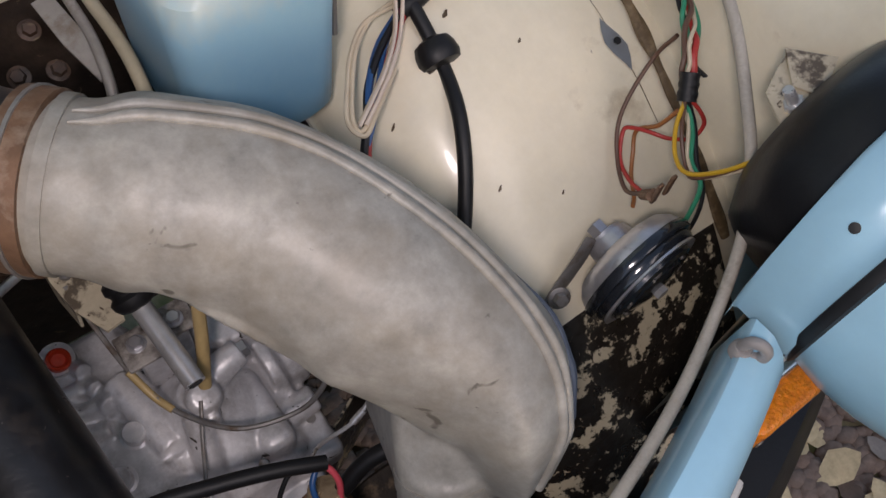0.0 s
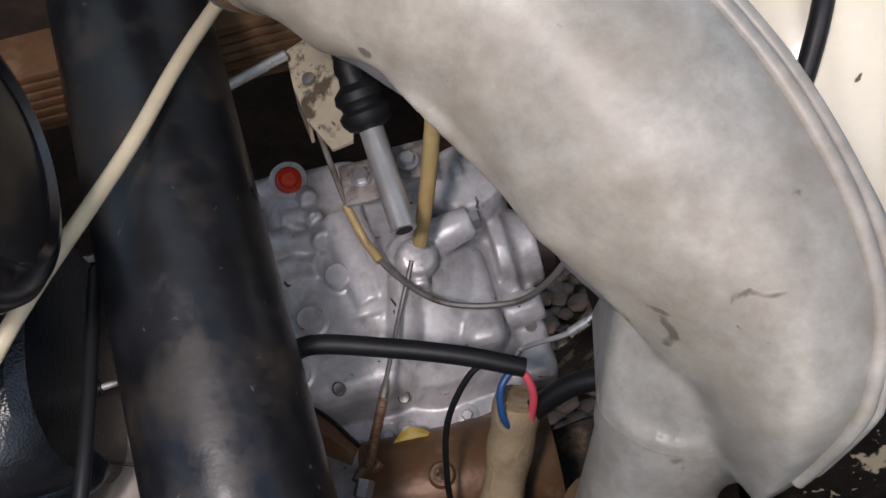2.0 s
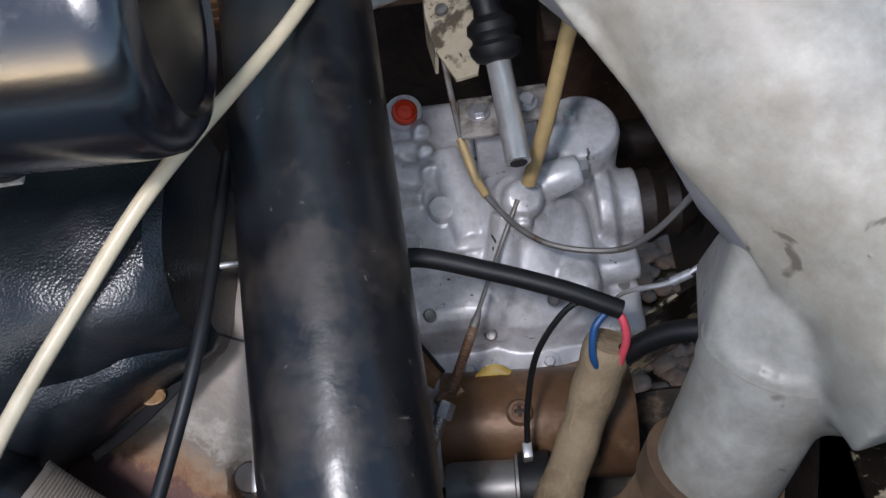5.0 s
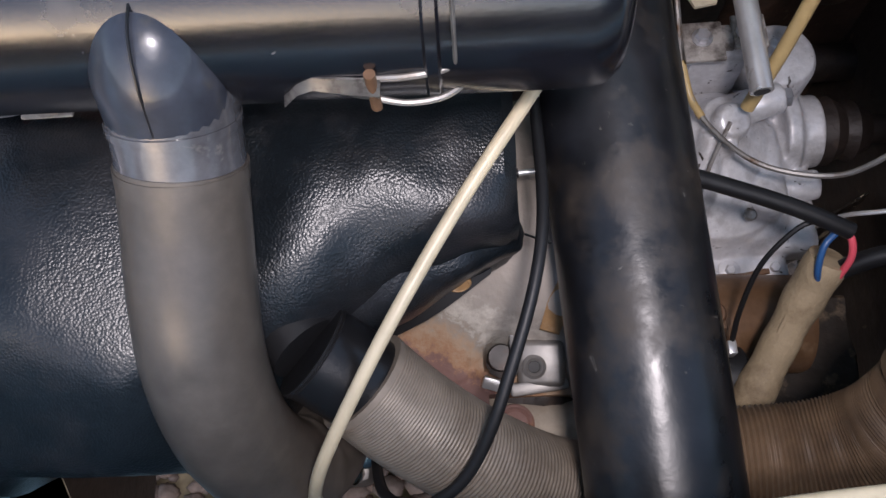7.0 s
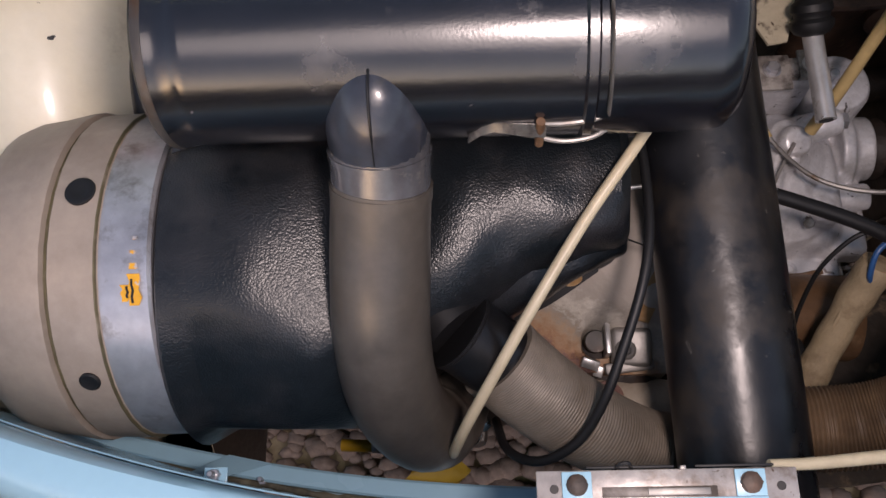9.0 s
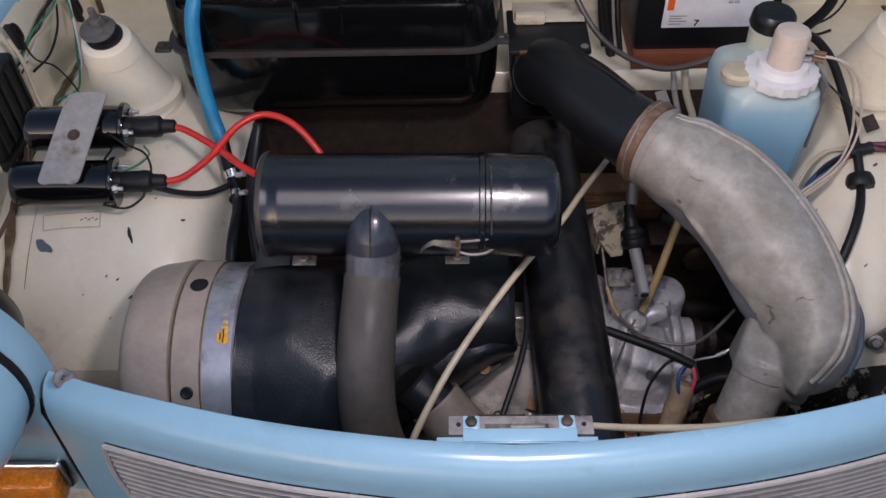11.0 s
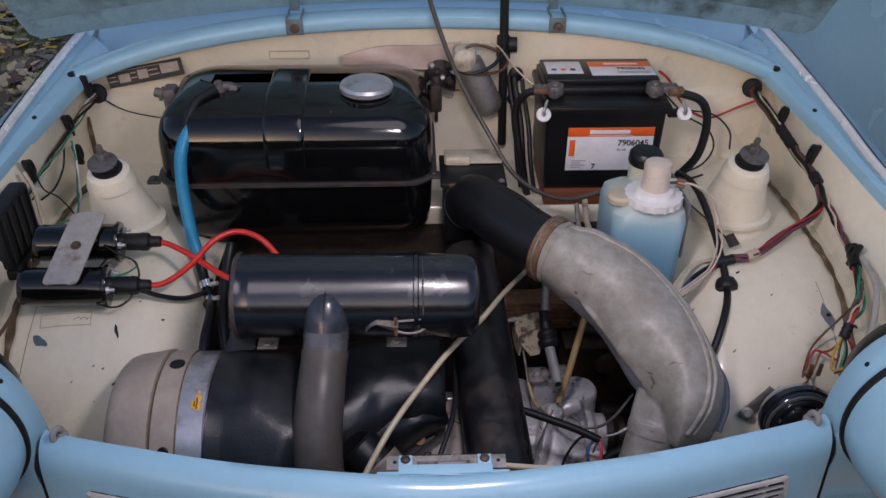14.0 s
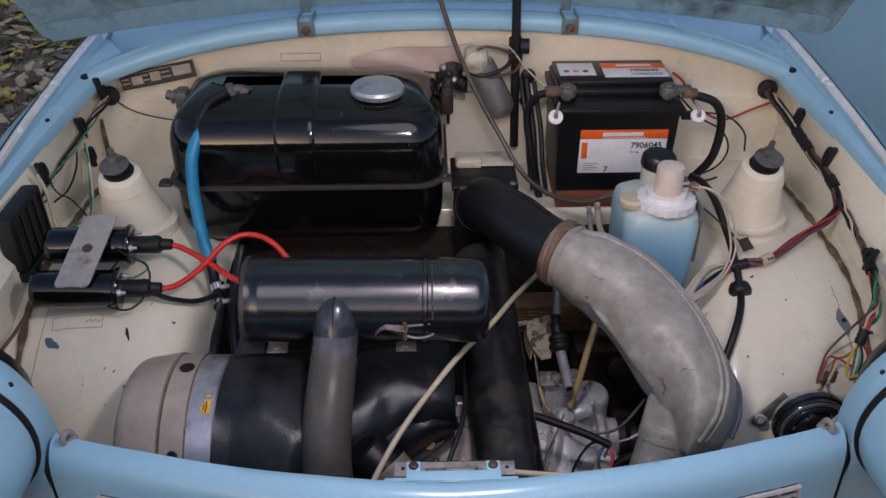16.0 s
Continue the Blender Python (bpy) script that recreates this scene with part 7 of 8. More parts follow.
single("starter_cable", sweep([(0.085, 0.150, 0.648), (0.112, 0.165, 0.642), (0.130, 0.178, 0.632), (0.176, 0.168, 0.620), (0.220, 0.154, 0.610), (0.255, 0.14, 0.600)], 0.0064, 14, 40), rubber, "thick black sheathed cable with cut end", "cable")
single("pink_wire", sweep([(0.250, 0.142, 0.600), (0.255, 0.134, 0.598), (0.2565, 0.124, 0.588), (0.252, 0.115, 0.572)], 0.0028, 10, 24), pink_insul, "pink insulated wire leaving the black sheath", "wire")
single("blue_wire", sweep([(0.246, 0.141, 0.597), (0.237, 0.132, 0.592), (0.235, 0.118, 0.578), (0.241, 0.112, 0.562)], 0.0026, 10, 24), blue_insul, "dark blue insulated wire beside the pink one", "wire")
single("battery_cable", sweep([(0.244, 0.116, 0.552), (0.255, 0.121, 0.567), (0.287, 0.124, 0.592), (0.33, 0.110, 0.610), (0.37, 0.090, 0.62)], 0.0074, 14, 40), rubber, "thick black cable leaving the cloth sleeve", "cable")
slv = thing("cable_sleeve", (0.225, 0.085, 0.47), "stained beige cloth sleeve round a cable", "cable sleeve")
part("sleeve_body", sweep([(0.248, 0.130, 0.572), (0.236, 0.108, 0.540), (0.218, 0.074, 0.510), (0.197, 0.036, 0.485)], lambda q: 0.0155 + 0.0009 * math.sin(q * 8) + 0.0006 * math.sin(q * 23), 18, 30), cloth, slv)
part("sleeve_fold", sweep([(0.2395, 0.130, 0.578), (0.227, 0.106, 0.548), (0.210, 0.070, 0.518), (0.19, 0.032, 0.493)], 0.0028, 8, 24), cloth, slv, "raised edge of the wrapped cloth")
single("bare_lead", merge(sweep([(0.255, 0.165, 0.545), (0.262, 0.16, 0.58), (0.29, 0.155, 0.60), (0.312, 0.16, 0.615)], 0.0018, 8, 20), lathe([(0.0032, 0), (0.0032, 0.014)], 10, axis((0.290, 0.155, 0.600), (0.8, 0.1, 0.5)))), steel, "thin lead with a bright crimp", "wire")
clutch = thing("clutch_cable", (0.15, 0.17, 0.50), "steel clutch cable with a rusty threaded end and nut", "cable")
part("strand", sweep([(0.203, 0.262, 0.545), (0.184, 0.228, 0.530), (0.161, 0.176, 0.528)], 0.0018, 8, 12), dull_steel, clutch)
part("ferrule", sweep([(0.164, 0.182, 0.528), (0.157, 0.166, 0.526)], lambda q: 0.0022 + 0.0014 * min(1, 2 * q), 12, 6), dull_steel, clutch)
part("threaded_rod", sweep([(0.1585, 0.169, 0.5265), (0.137, 0.124, 0.520)], lambda q: 0.0038 + 0.0003 * math.sin(q * 2 * math.pi * 22), 12, 120), rust_band, clutch, "rusty threaded rod")
part("nut", lathe([(0.0062, 0), (0.0068, 0.001), (0.0068, 0.011), (0.0062, 0.012)], 6, axis((0.134, 0.1175, 0.519), (-0.42, -0.9, -0.1))), zinc, clutch, "bright hexagon nut")
part("rod_end", sweep([(0.129, 0.108, 0.518), (0.116, 0.082, 0.514)], lambda q: 0.0048 + 0.0002 * math.sin(q * 2 * math.pi * 14), 12, 80), dull_steel, clutch)
part("lever_eye", sweep([(0.1265, 0.1195, 0.514), (0.133, 0.1275, 0.512), (0.141, 0.1260, 0.512), (0.1455, 0.1285, 0.513)], 0.0036, 10, 16), rust_band, clutch, "rusty hooked lever end")
single("thin_wire", sweep([(0.158, 0.385, 0.615), (0.162, 0.34, 0.585), (0.168, 0.305, 0.556), (0.182, 0.265, 0.545), (0.215, 0.22, 0.553), (0.262, 0.199, 0.566), (0.29, 0.198, 0.59), (0.32, 0.21, 0.63)], 0.0024, 8), dull_steel, "thin grey wire pair", "wire")
pull = thing("bonnet_cable", (0.4, 0.0, 0.73), "grey spiral-sheathed bonnet release cable along the front panel", "cable")
part("outer_sheath", sweep([(0.682, 0.30, 0.830), (0.662, 0.210, 0.832), (0.622, 0.128, 0.795), (0.585, 0.080, 0.770), (0.537, 0.046, 0.752), (0.459, 0.008, 0.733), (0.376, -0.018, 0.735), (0.29, -0.036, 0.744)], lambda q: 0.0047 + 0.00005 * math.sin(q * 2 * math.pi * 300), 12, 1400), grey_cable, pull)
part("cream_end", sweep([(0.30, -0.034, 0.743), (0.215, -0.044, 0.745), (0.146, -0.049, 0.752), (0.100, -0.053, 0.762), (0.070, -0.054, 0.768)], lambda q: 0.0050 - 0.0016 * q, 12, 24), cream_tube, pull, "cream end of the sheath")
wash = thing("washer_hose", (0.1, 0.58, 0.82), "thin grey-brown washer hose hanging from the bonnet", "hose")
part("hose_run", sweep([(-0.03, 0.675, 1.25), (-0.01, 0.671, 1.166), (0.039, 0.648, 1.026), (0.102, 0.606, 0.913), (0.156, 0.546, 0.846), (0.232, 0.492, 0.832), (0.31, 0.468, 0.868), (0.345, 0.455, 0.893)], 0.0044, 10, 60), smooth_hose, wash)
single("fuel_hose", sweep([(-0.37, 0.583, 1.005), (-0.398, 0.553, 0.996), (-0.413, 0.515, 0.966)], 0.009, 12), hose_black, "black rubber fuel hose", "hose")
single("fuel_pipe", sweep([(-0.408, 0.518, 0.966), (-0.420, 0.488, 0.93), (-0.422, 0.468, 0.87), (-0.412, 0.44, 0.80), (-0.400, 0.42, 0.765)], 0.0105, 14), blue_hose, "bright blue fuel hose", "hose")
single("fuel_hose", sweep([(-0.400, 0.42, 0.767), (-0.392, 0.395, 0.745), (-0.378, 0.360, 0.728), (-0.368, 0.32, 0.725), (-0.366, 0.26, 0.72), (-0.368, 0.21, 0.68)], 0.009, 12), hose_black, "black rubber fuel hose going down beside the fan", "hose")
single("return_hose", sweep([(-0.345, 0.43, 0.79), (-0.350, 0.40, 0.765), (-0.352, 0.355, 0.74), (-0.345, 0.30, 0.72), (-0.335, 0.25, 0.68)], 0.008, 12), hose_black, "second black rubber hose beside the tank", "hose")
single("wire_sleeve", sweep([(0.165, 0.312, 0.564), (0.172, 0.288, 0.548), (0.180, 0.268, 0.545)], 0.0035, 10, 10), amber_tube, "yellow taped sleeve on the thin wire", "wire sleeve")

# ---------- right-hand looms ----------
def bundle(parent, pts, wires, spread, n=50):
    """Wires that wind loosely round one line."""
    c = spline(pts, n)
    for k, (mt, r) in enumerate(wires):
        out = []
        for i, p in enumerate(c):
            a = 2 * math.pi * k / len(wires) + i * 0.09 + 0.5 * math.sin(i * 0.35 + k)
            d = (c[min(i + 1, n)] - c[max(i - 1, 0)]).normalized()
            e1 = d.cross(V((0, 0, 1))).normalized()
            e2 = d.cross(e1)
            out.append(p + (e1 * math.cos(a) + e2 * math.sin(a)) * spread)
        part("wire", sweep(out, r * 0.8, 7, n), mt, parent)


def clip_on(parent, p, d, size=1.0):
    m_ = axis(p, d)
    part("clip", merge(box((-0.006 * size, -0.003, -0.022 * size), (0.006 * size, 0.005, 0.022 * size), 0.002, 2, m_), sweep([m_ @ V((0, 0.003, 0.018 * size)), m_ @ V((0, 0.012, 0.012 * size)), m_ @ V((0, 0.012, -0.008 * size)), m_ @ V((0, 0.003, -0.014 * size))], 0.0035, 8, 14)), rubber, parent, "black rubber clip")


def tape_on(parent, p, q, r=0.008, mt=None, label="black tape wrap"):
    part("tape", sweep([p, V(p).lerp(V(q), 0.5), q], lambda t_: r * (1 + 0.06 * math.sin(t_ * 19)), 14, 10), mt or rubber, parent, label)


loom = thing("wiring_loom", (0.67, 0.5, 0.80), "bundle of dark coloured wires clipped along the inner fender", "wiring loom", "bay looms")
bundle(loom, [(0.648, 0.765, 0.918), (0.650, 0.735, 0.913), (0.668, 0.649, 0.887), (0.680, 0.576, 0.865), (0.690, 0.511, 0.853)], [(purple_insul, 0.0042), (brown_insul, 0.0042), (rubber, 0.0046), (cream_insul, 0.0026), (rubber, 0.004), (brown_insul, 0.0036)], 0.006)
tape_on(loom, (0.667, 0.652, 0.888), (0.676, 0.60, 0.873), 0.010)
tape_on(loom, (0.688, 0.525, 0.856), (0.690, 0.50, 0.850), 0.010)
for q in ((0.672, 0.66, 0.905), (0.688, 0.545, 0.883)):
    clip_on(loom, q, (0.05, -0.3, 1), 1.15)
branch = thing("wiring_loom", (0.55, 0.38, 0.76), "purple and red wires crossing the wheel arch dome", "wiring loom", "bay looms")
bundle(branch, [(0.690, 0.50, 0.850), (0.676, 0.455, 0.826), (0.603, 0.412, 0.803), (0.536, 0.367, 0.792), (0.500, 0.366, 0.785), (0.470, 0.362, 0.778)], [(purple_insul, 0.0044), (purple_insul, 0.0042), (loom_red, 0.0022), (rubber, 0.004)], 0.0044)
tape_on(branch, (0.545, 0.373, 0.793), (0.525, 0.363, 0.790), 0.0085, cream_insul, "cream tape wrap")
tape_on(branch, (0.505, 0.366, 0.786), (0.474, 0.363, 0.779), 0.0085)
for pts, r, mt in (([(0.476, 0.364, 0.780), (0.444, 0.347, 0.774), (0.419, 0.323, 0.772), (0.402, 0.301, 0.766), (0.389, 0.285, 0.752), (0.376, 0.266, 0.725)], 0.0030, blue_insul), ([(0.474, 0.361, 0.780), (0.440, 0.340, 0.776), (0.414, 0.318, 0.770), (0.398, 0.296, 0.764), (0.384, 0.279, 0.750), (0.372, 0.262, 0.72)], 0.0032, rubber),
                   ([(0.478, 0.360, 0.780), (0.446, 0.335, 0.773), (0.421, 0.315, 0.770), (0.401, 0.296, 0.762), (0.388, 0.279, 0.748), (0.376, 0.262, 0.72)], 0.0026, loom_red), ([(0.476, 0.366, 0.778), (0.448, 0.344, 0.774), (0.424, 0.318, 0.772), (0.406, 0.297, 0.766), (0.390, 0.283, 0.754)], 0.0022, blue_insul)):
    part("wire", sweep(pts, r, 8, 40), mt, branch)
lamp_loom = thing("lamp_loom", (0.63, 0.2, 0.66), "red, green, yellow and brown wires running to the horn and lamp", "wiring loom", "bay looms")
bundle(lamp_loom, [(0.690, 0.50, 0.850), (0.686, 0.44, 0.838), (0.684, 0.386, 0.826), (0.680, 0.32, 0.815)], [(brown_insul, 0.003), (purple_insul, 0.0026), (cream_insul, 0.0022), (rubber, 0.003)], 0.0045)
tape_on(lamp_loom, (0.686, 0.345, 0.820), (0.676, 0.30, 0.812), 0.0095)
clip_on(lamp_loom, (0.680, 0.318, 0.822), (0.05, -0.2, 1), 1.0)
bundle(lamp_loom, [(0.679, 0.31, 0.814), (0.660, 0.245, 0.807), (0.638, 0.209, 0.802), (0.618, 0.183, 0.785)], [(loom_red, 0.0034), (cream_insul, 0.0022), (brown_insul, 0.003), (green_insul, 0.0026), (rubber, 0.0024)], 0.0046)
part("wire", sweep([(0.668, 0.26, 0.812), (0.655, 0.215, 0.798), (0.634, 0.197, 0.79), (0.640, 0.215, 0.802)], 0.0024, 8, 20), green_insul, lamp_loom, "green wire")
tape_on(lamp_loom, (0.621, 0.185, 0.789), (0.611, 0.172, 0.774), 0.0078)
part("tape_tail", box((-0.002, -0.010, -0.001), (0.002, 0.010, 0.001), 0.0005, 1, axis((0.631, 0.183, 0.786), (0.2, 0.4, 1))), rubber, lamp_loom)
for pts, r, mt in (([(0.612, 0.174, 0.776), (0.600, 0.165, 0.758), (0.592, 0.150, 0.742), (0.586, 0.132, 0.745), (0.590, 0.112, 0.768), (0.600, 0.096, 0.795), (0.63, 0.08, 0.81)], 0.0028, yellow_insul),
                   ([(0.614, 0.172, 0.774), (0.608, 0.158, 0.756), (0.598, 0.142, 0.742), (0.590, 0.124, 0.746), (0.594, 0.106, 0.770), (0.606, 0.09, 0.795), (0.64, 0.08, 0.81)], 0.0024, cream_insul),
                   ([(0.610, 0.173, 0.775), (0.604, 0.160, 0.752), (0.594, 0.138, 0.738), (0.586, 0.124, 0.748), (0.596, 0.104, 0.776), (0.61, 0.085, 0.80)], 0.0026, brown_insul),
                   ([(0.613, 0.174, 0.775), (0.610, 0.155, 0.755), (0.600, 0.140, 0.742), (0.592, 0.120, 0.738), (0.582, 0.112, 0.715), (0.578, 0.112, 0.695), (0.568, 0.118, 0.685)], 0.0030, green_insul),
                   ([(0.612, 0.173, 0.776), (0.614, 0.158, 0.758), (0.604, 0.138, 0.742), (0.598, 0.118, 0.728), (0.59, 0.108, 0.705), (0.588, 0.108, 0.67)], 0.0028, rubber),
                   ([(0.612, 0.176, 0.777), (0.622, 0.165, 0.765), (0.630, 0.158, 0.748), (0.622, 0.158, 0.735), (0.606, 0.168, 0.735), (0.598, 0.180, 0.735), (0.594, 0.195, 0.728), (0.589, 0.200, 0.722), (0.577, 0.185, 0.708), (0.568, 0.165, 0.71), (0.560, 0.145, 0.722)], 0.0027, loom_red),
                   ([(0.634, 0.215, 0.795), (0.628, 0.222, 0.770), (0.606, 0.217, 0.742), (0.588, 0.206, 0.724), (0.574, 0.185, 0.708), (0.560, 0.160, 0.708), (0.551, 0.140, 0.735)], 0.0028, brown_insul),
                   ([(0.610, 0.174, 0.762), (0.602, 0.180, 0.742), (0.597, 0.193, 0.725), (0.590, 0.184, 0.710), (0.578, 0.170, 0.702), (0.566, 0.154, 0.702), (0.556, 0.146, 0.705)], 0.0028, material("orange_brown_insulation", (0.30, 0.11, 0.03), 0.4, vary=0.1))):
    part("wire", sweep(pts, r * 0.66, 8, 44), mt, lamp_loom)
for a_, b_ in (((0.560, 0.146, 0.720), (0.556, 0.136, 0.738)), ((0.552, 0.142, 0.730), (0.548, 0.134, 0.742))):
    tape_on(lamp_loom, a_, b_, 0.0034, rust_band, "brass spade connector")
dome_patch = sheet([[V((0.636 + a_ * 0.011 * (1 - abs(b_) ** 1.5 * 0.85), 0.266 + b_ * 0.020 - a_ * 0.004, 0.0)) for b_ in (-1, -0.5, 0, 0.5, 1)] for a_ in (-1, -0.33, 0.33, 1)], 0.0)
for v in dome_patch.verts:
    v.co.z = sum(arch(v.co.x, v.co.y + d) for d in (-0.04, -0.02, 0, 0.02, 0.04)) / 5 + 0.0012
part("bare_patch", dome_patch, material("grey_primer", (0.17, 0.19, 0.21), 0.5, vary=0.1), car, "bare grey diamond patch on the dome")
part("patch_hole", lathe([(0.0035, 0), (0.0035, 0.001)], 12, axis((0.636, 0.266, arch(0.636, 0.266) + 0.0022), (0, -0.35, 1))), rubber, car)

arch_cable = thing("grommet_cable", (0.48, 0.36, 0.68), "thick black cable with a rubber grommet through the wheel arch", "cable")
KP = [(0.462, 0.585, 0.83), (0.466, 0.53, 0.845), (0.474, 0.480, 0.838), (0.484, 0.410, 0.803), (0.4845, 0.350, 0.777), (0.4815, 0.310, 0.757), (0.470, 0.276, 0.751), (0.456, 0.247, 0.737), (0.441, 0.222, 0.714), (0.424, 0.200, 0.688), (0.405, 0.185, 0.655)]
part("cable", sweep(KP, 0.0061, 14, 60), rubber, arch_cable)
part("grommet", lathe([(0.010, -0.011), (0.0165, -0.009), (0.0185, -0.004), (0.0175, 0.004), (0.0150, 0.010), (0.0085, 0.013)], 26, axis((0.4825, 0.322, 0.763), (0.05, 0.88, 0.40))), rubber, arch_cable, "bell-shaped rubber grommet")
part("grommet_ear", box((0.468, 0.312, 0.7565), (0.502, 0.322, 0.7585), 0.001), rust_dark, arch_cable)
pump_wires = thing("pump_wires", (0.42, 0.33, 0.70), "thin cream, pink and black wires of the washer pump", "wires")
for k, (mt, r) in enumerate(((cream_insul, 0.0019), (pale_plastic, 0.0017), (pale_plastic, 0.0014))):
    o = V((0.003 * math.sin(k * 2.1), 0.003 * math.cos(k * 2.1), 0.002 * k))
    part("wire", sweep([V((0.388, 0.370, 0.932)) + o * 0.3, V((0.415, 0.362, 0.928)) + o, V((0.446, 0.372, 0.895)) + o * 1.6, V((0.470, 0.380, 0.84)) + o * 2.0, V((0.478, 0.375, 0.80)) + o * 1.6, V((0.461, 0.347, 0.782)) + o, V((0.436, 0.322, 0.778)) + o, V((0.410, 0.303, 0.774)) + o, V((0.390, 0.291, 0.768)) + o], r, 8, 60), mt, pump_wires)
for o in (0, 0.0045):
    part("wire", sweep([(0.472, 0.370 - o, 0.784), (0.448 - o, 0.366, 0.780), (0.424 - o, 0.349, 0.777), (0.403 - o, 0.323, 0.774), (0.387 - o, 0.298, 0.770), (0.388, 0.288 - o, 0.767), (0.402 + o, 0.295, 0.770), (0.433 + o, 0.317, 0.776)], 0.0019, 8, 60), cream_insul, pump_wires)
for z in (0.927, 0.937):
    tape_on(pump_wires, (0.384, 0.3705, z), (0.398, 0.366, z - 0.001), 0.0032, rust_band, "brass spade connector")
flag = thing("wire_tab", (0.50, 0.41, 0.785), "small dark tab on a thin wire rod", "tab")
part("tab", sheet([[V((0.497, 0.405, 0.806)), V((0.515, 0.412, 0.808))], [V((0.503, 0.388, 0.794)), V((0.522, 0.394, 0.797))]], 0.0012), rust_dark, flag)
part("rod", sweep([(0.430, 0.43, 0.86), (0.462, 0.422, 0.835), (0.502, 0.40, 0.803)], 0.0016, 6, 10), rust_dark, flag)

# ---------- bulkhead ----------
plate_m = Matrix.Translation((-0.546, 0.7695, 0.961)) @ Matrix.Rotation(radians(-11), 4, "Y") @ Matrix.Rotation(radians(-14), 4, "X")
dplate = single("data_plate", box((-0.0755, -0.0008, -0.0165), (0.0755, 0.0008, 0.0165), 0.0003, 1, plate_m.copy()), ink, "black data plate with pale fields on the bulkhead", "data plate", base=(-0.546, 0.7695, 0.949))
for x0, x1, z0, z1 in ((-0.052, -0.030, -0.010, 0.006), (-0.014, 0.006, -0.009, 0.008), (0.032, 0.068, -0.007, 0.011)):
    part("plate_field", box((x0, -0.0014, z0), (x1, -0.0009, z1), 0.0, 1, plate_m.copy()), dull_steel, dplate, "pale metal field")
for k in range(7):
    x0 = (-0.073, -0.073, -0.028, -0.028, 0.008, 0.008, -0.05)[k]
    part("print_bar", box((x0, -0.0013, (-0.006, 0.002, -0.005, 0.004, -0.006, 0.003, 0.0115)[k]), (x0 + (0.018, 0.016, 0.012, 0.011, 0.020, 0.018, 0.09)[k], -0.0010, (-0.004, 0.004, -0.003, 0.006, -0.004, 0.005, 0.0125)[k])), dull_steel, dplate)
    dplate.children[-1].data.transform(Matrix.Translation(-BASE[dplate.name]) @ plate_m @ Matrix.Translation(BASE[dplate.name]))
for k, (x0, x1, z0, z1) in enumerate(((-0.303, -0.228, 1.003, 1.0045), (-0.303, -0.228, 0.988, 0.9895), (-0.304, -0.3025, 0.988, 1.0045), (-0.229, -0.2275, 0.988, 1.0045))):
    part("faded_outline", box((x0, 0.766, z0), (x1, 0.7675, z1)), faded, car)
for s in (-1, 1):
    single("bulkhead_grommet", lathe([(0.006, -0.012), (0.013, -0.010), (0.0185, -0.003), (0.0195, 0.002), (0.017, 0.006), (0.004, 0.007)], 26, axis((s * 0.648, 0.774, 0.918), (-s * 0.1, -1, 0.25))), rubber, "black rubber grommet in the bulkhead", "grommet", group="grommets")
single("earth_wire", sweep([(-0.640, 0.768, 0.912), (-0.60, 0.755, 0.893), (-0.55, 0.74, 0.886), (-0.50, 0.71, 0.895), (-0.462, 0.665, 0.93)], 0.0014, 6, 24), rubber, "thin dark wire from grommet to tank bracket", "wire")
foil = [[V((-0.164 + 0.225 * u_, 0.741 + 0.003 * math.sin(9 * u_ + 5 * v_), 0.984 + 0.02 * v_ + (0.030 * u_ + 0.006 * math.sin(u_ * 5)) * (0.2 + 0.8 * v_) - 0.018 * u_ * (1 - v_))) for u_ in [k / 14 for k in range(15)]] for v_ in (0, 0.25, 0.5, 0.75, 1)]
single("foil_pad", sheet(foil, 0.004, (0, 1, 0)), pink_foil, "creased pale pink foil pad behind the tank", "foil pad", sharp=60)
wip = thing("wiper_motor", (0.09, 0.735, 0.88), "old grey wiper motor on the bulkhead with rusty bracket", "wiper motor")
wm = axis((0.072, 0.725, 0.995), (0.052, -0.005, -0.105))
part("motor_can", lathe([(0.018, -0.004), (0.0275, 0.0), (0.0285, 0.012), (0.0285, 0.088), (0.027, 0.100), (0.020, 0.109), (0.006, 0.112)], 32, wm.copy()), dull_steel, wip)
part("gear_head", merge(box((0.045, 0.70, 0.992), (0.088, 0.745, 1.028), 0.010, 2), lathe([(0.02, 0), (0.02, 0.012), (0.014, 0.016)], 20, axis((0.064, 0.70, 1.010), (0, -1, 0.2)))), cream_dirty, wip, "dirty pale gear head")
part("bracket", merge(box((-0.008, 0.745, 0.93), (0.052, 0.750, 0.998), 0.003), lathe([(0.022, 0), (0.024, 0.006), (0.016, 0.012), (0.010, 0.014)], 18, axis((0.020, 0.742, 0.972), (0.1, -1, 0.1))), lathe([(0.010, 0), (0.010, 0.018), (0.005, 0.022)], 10, axis((0.038, 0.74, 0.955), (0.2, -1, 0.2)))), rust_dark, wip, "rusty crank bracket")
for k in range(5):
    part("linkage_bolt", lathe([(0.007, 0), (0.007, 0.010), (0.004, 0.013)], 6, axis((0.004 + 0.011 * k, 0.736, 0.985 - 0.012 * (k % 3)), (0.2 - 0.1 * k, -1, 0.4))), rust_dark if k % 2 else dull_steel, wip)
part("crank_arm", sweep([(0.0, 0.73, 0.955), (0.022, 0.722, 0.945), (0.046, 0.725, 0.93)], 0.007, 8, 10, flat=0.35), dull_steel, wip)
part("hanging_strap", box((0.012, 0.742, 0.865), (0.018, 0.746, 0.93), 0.001), rust_dark, wip)
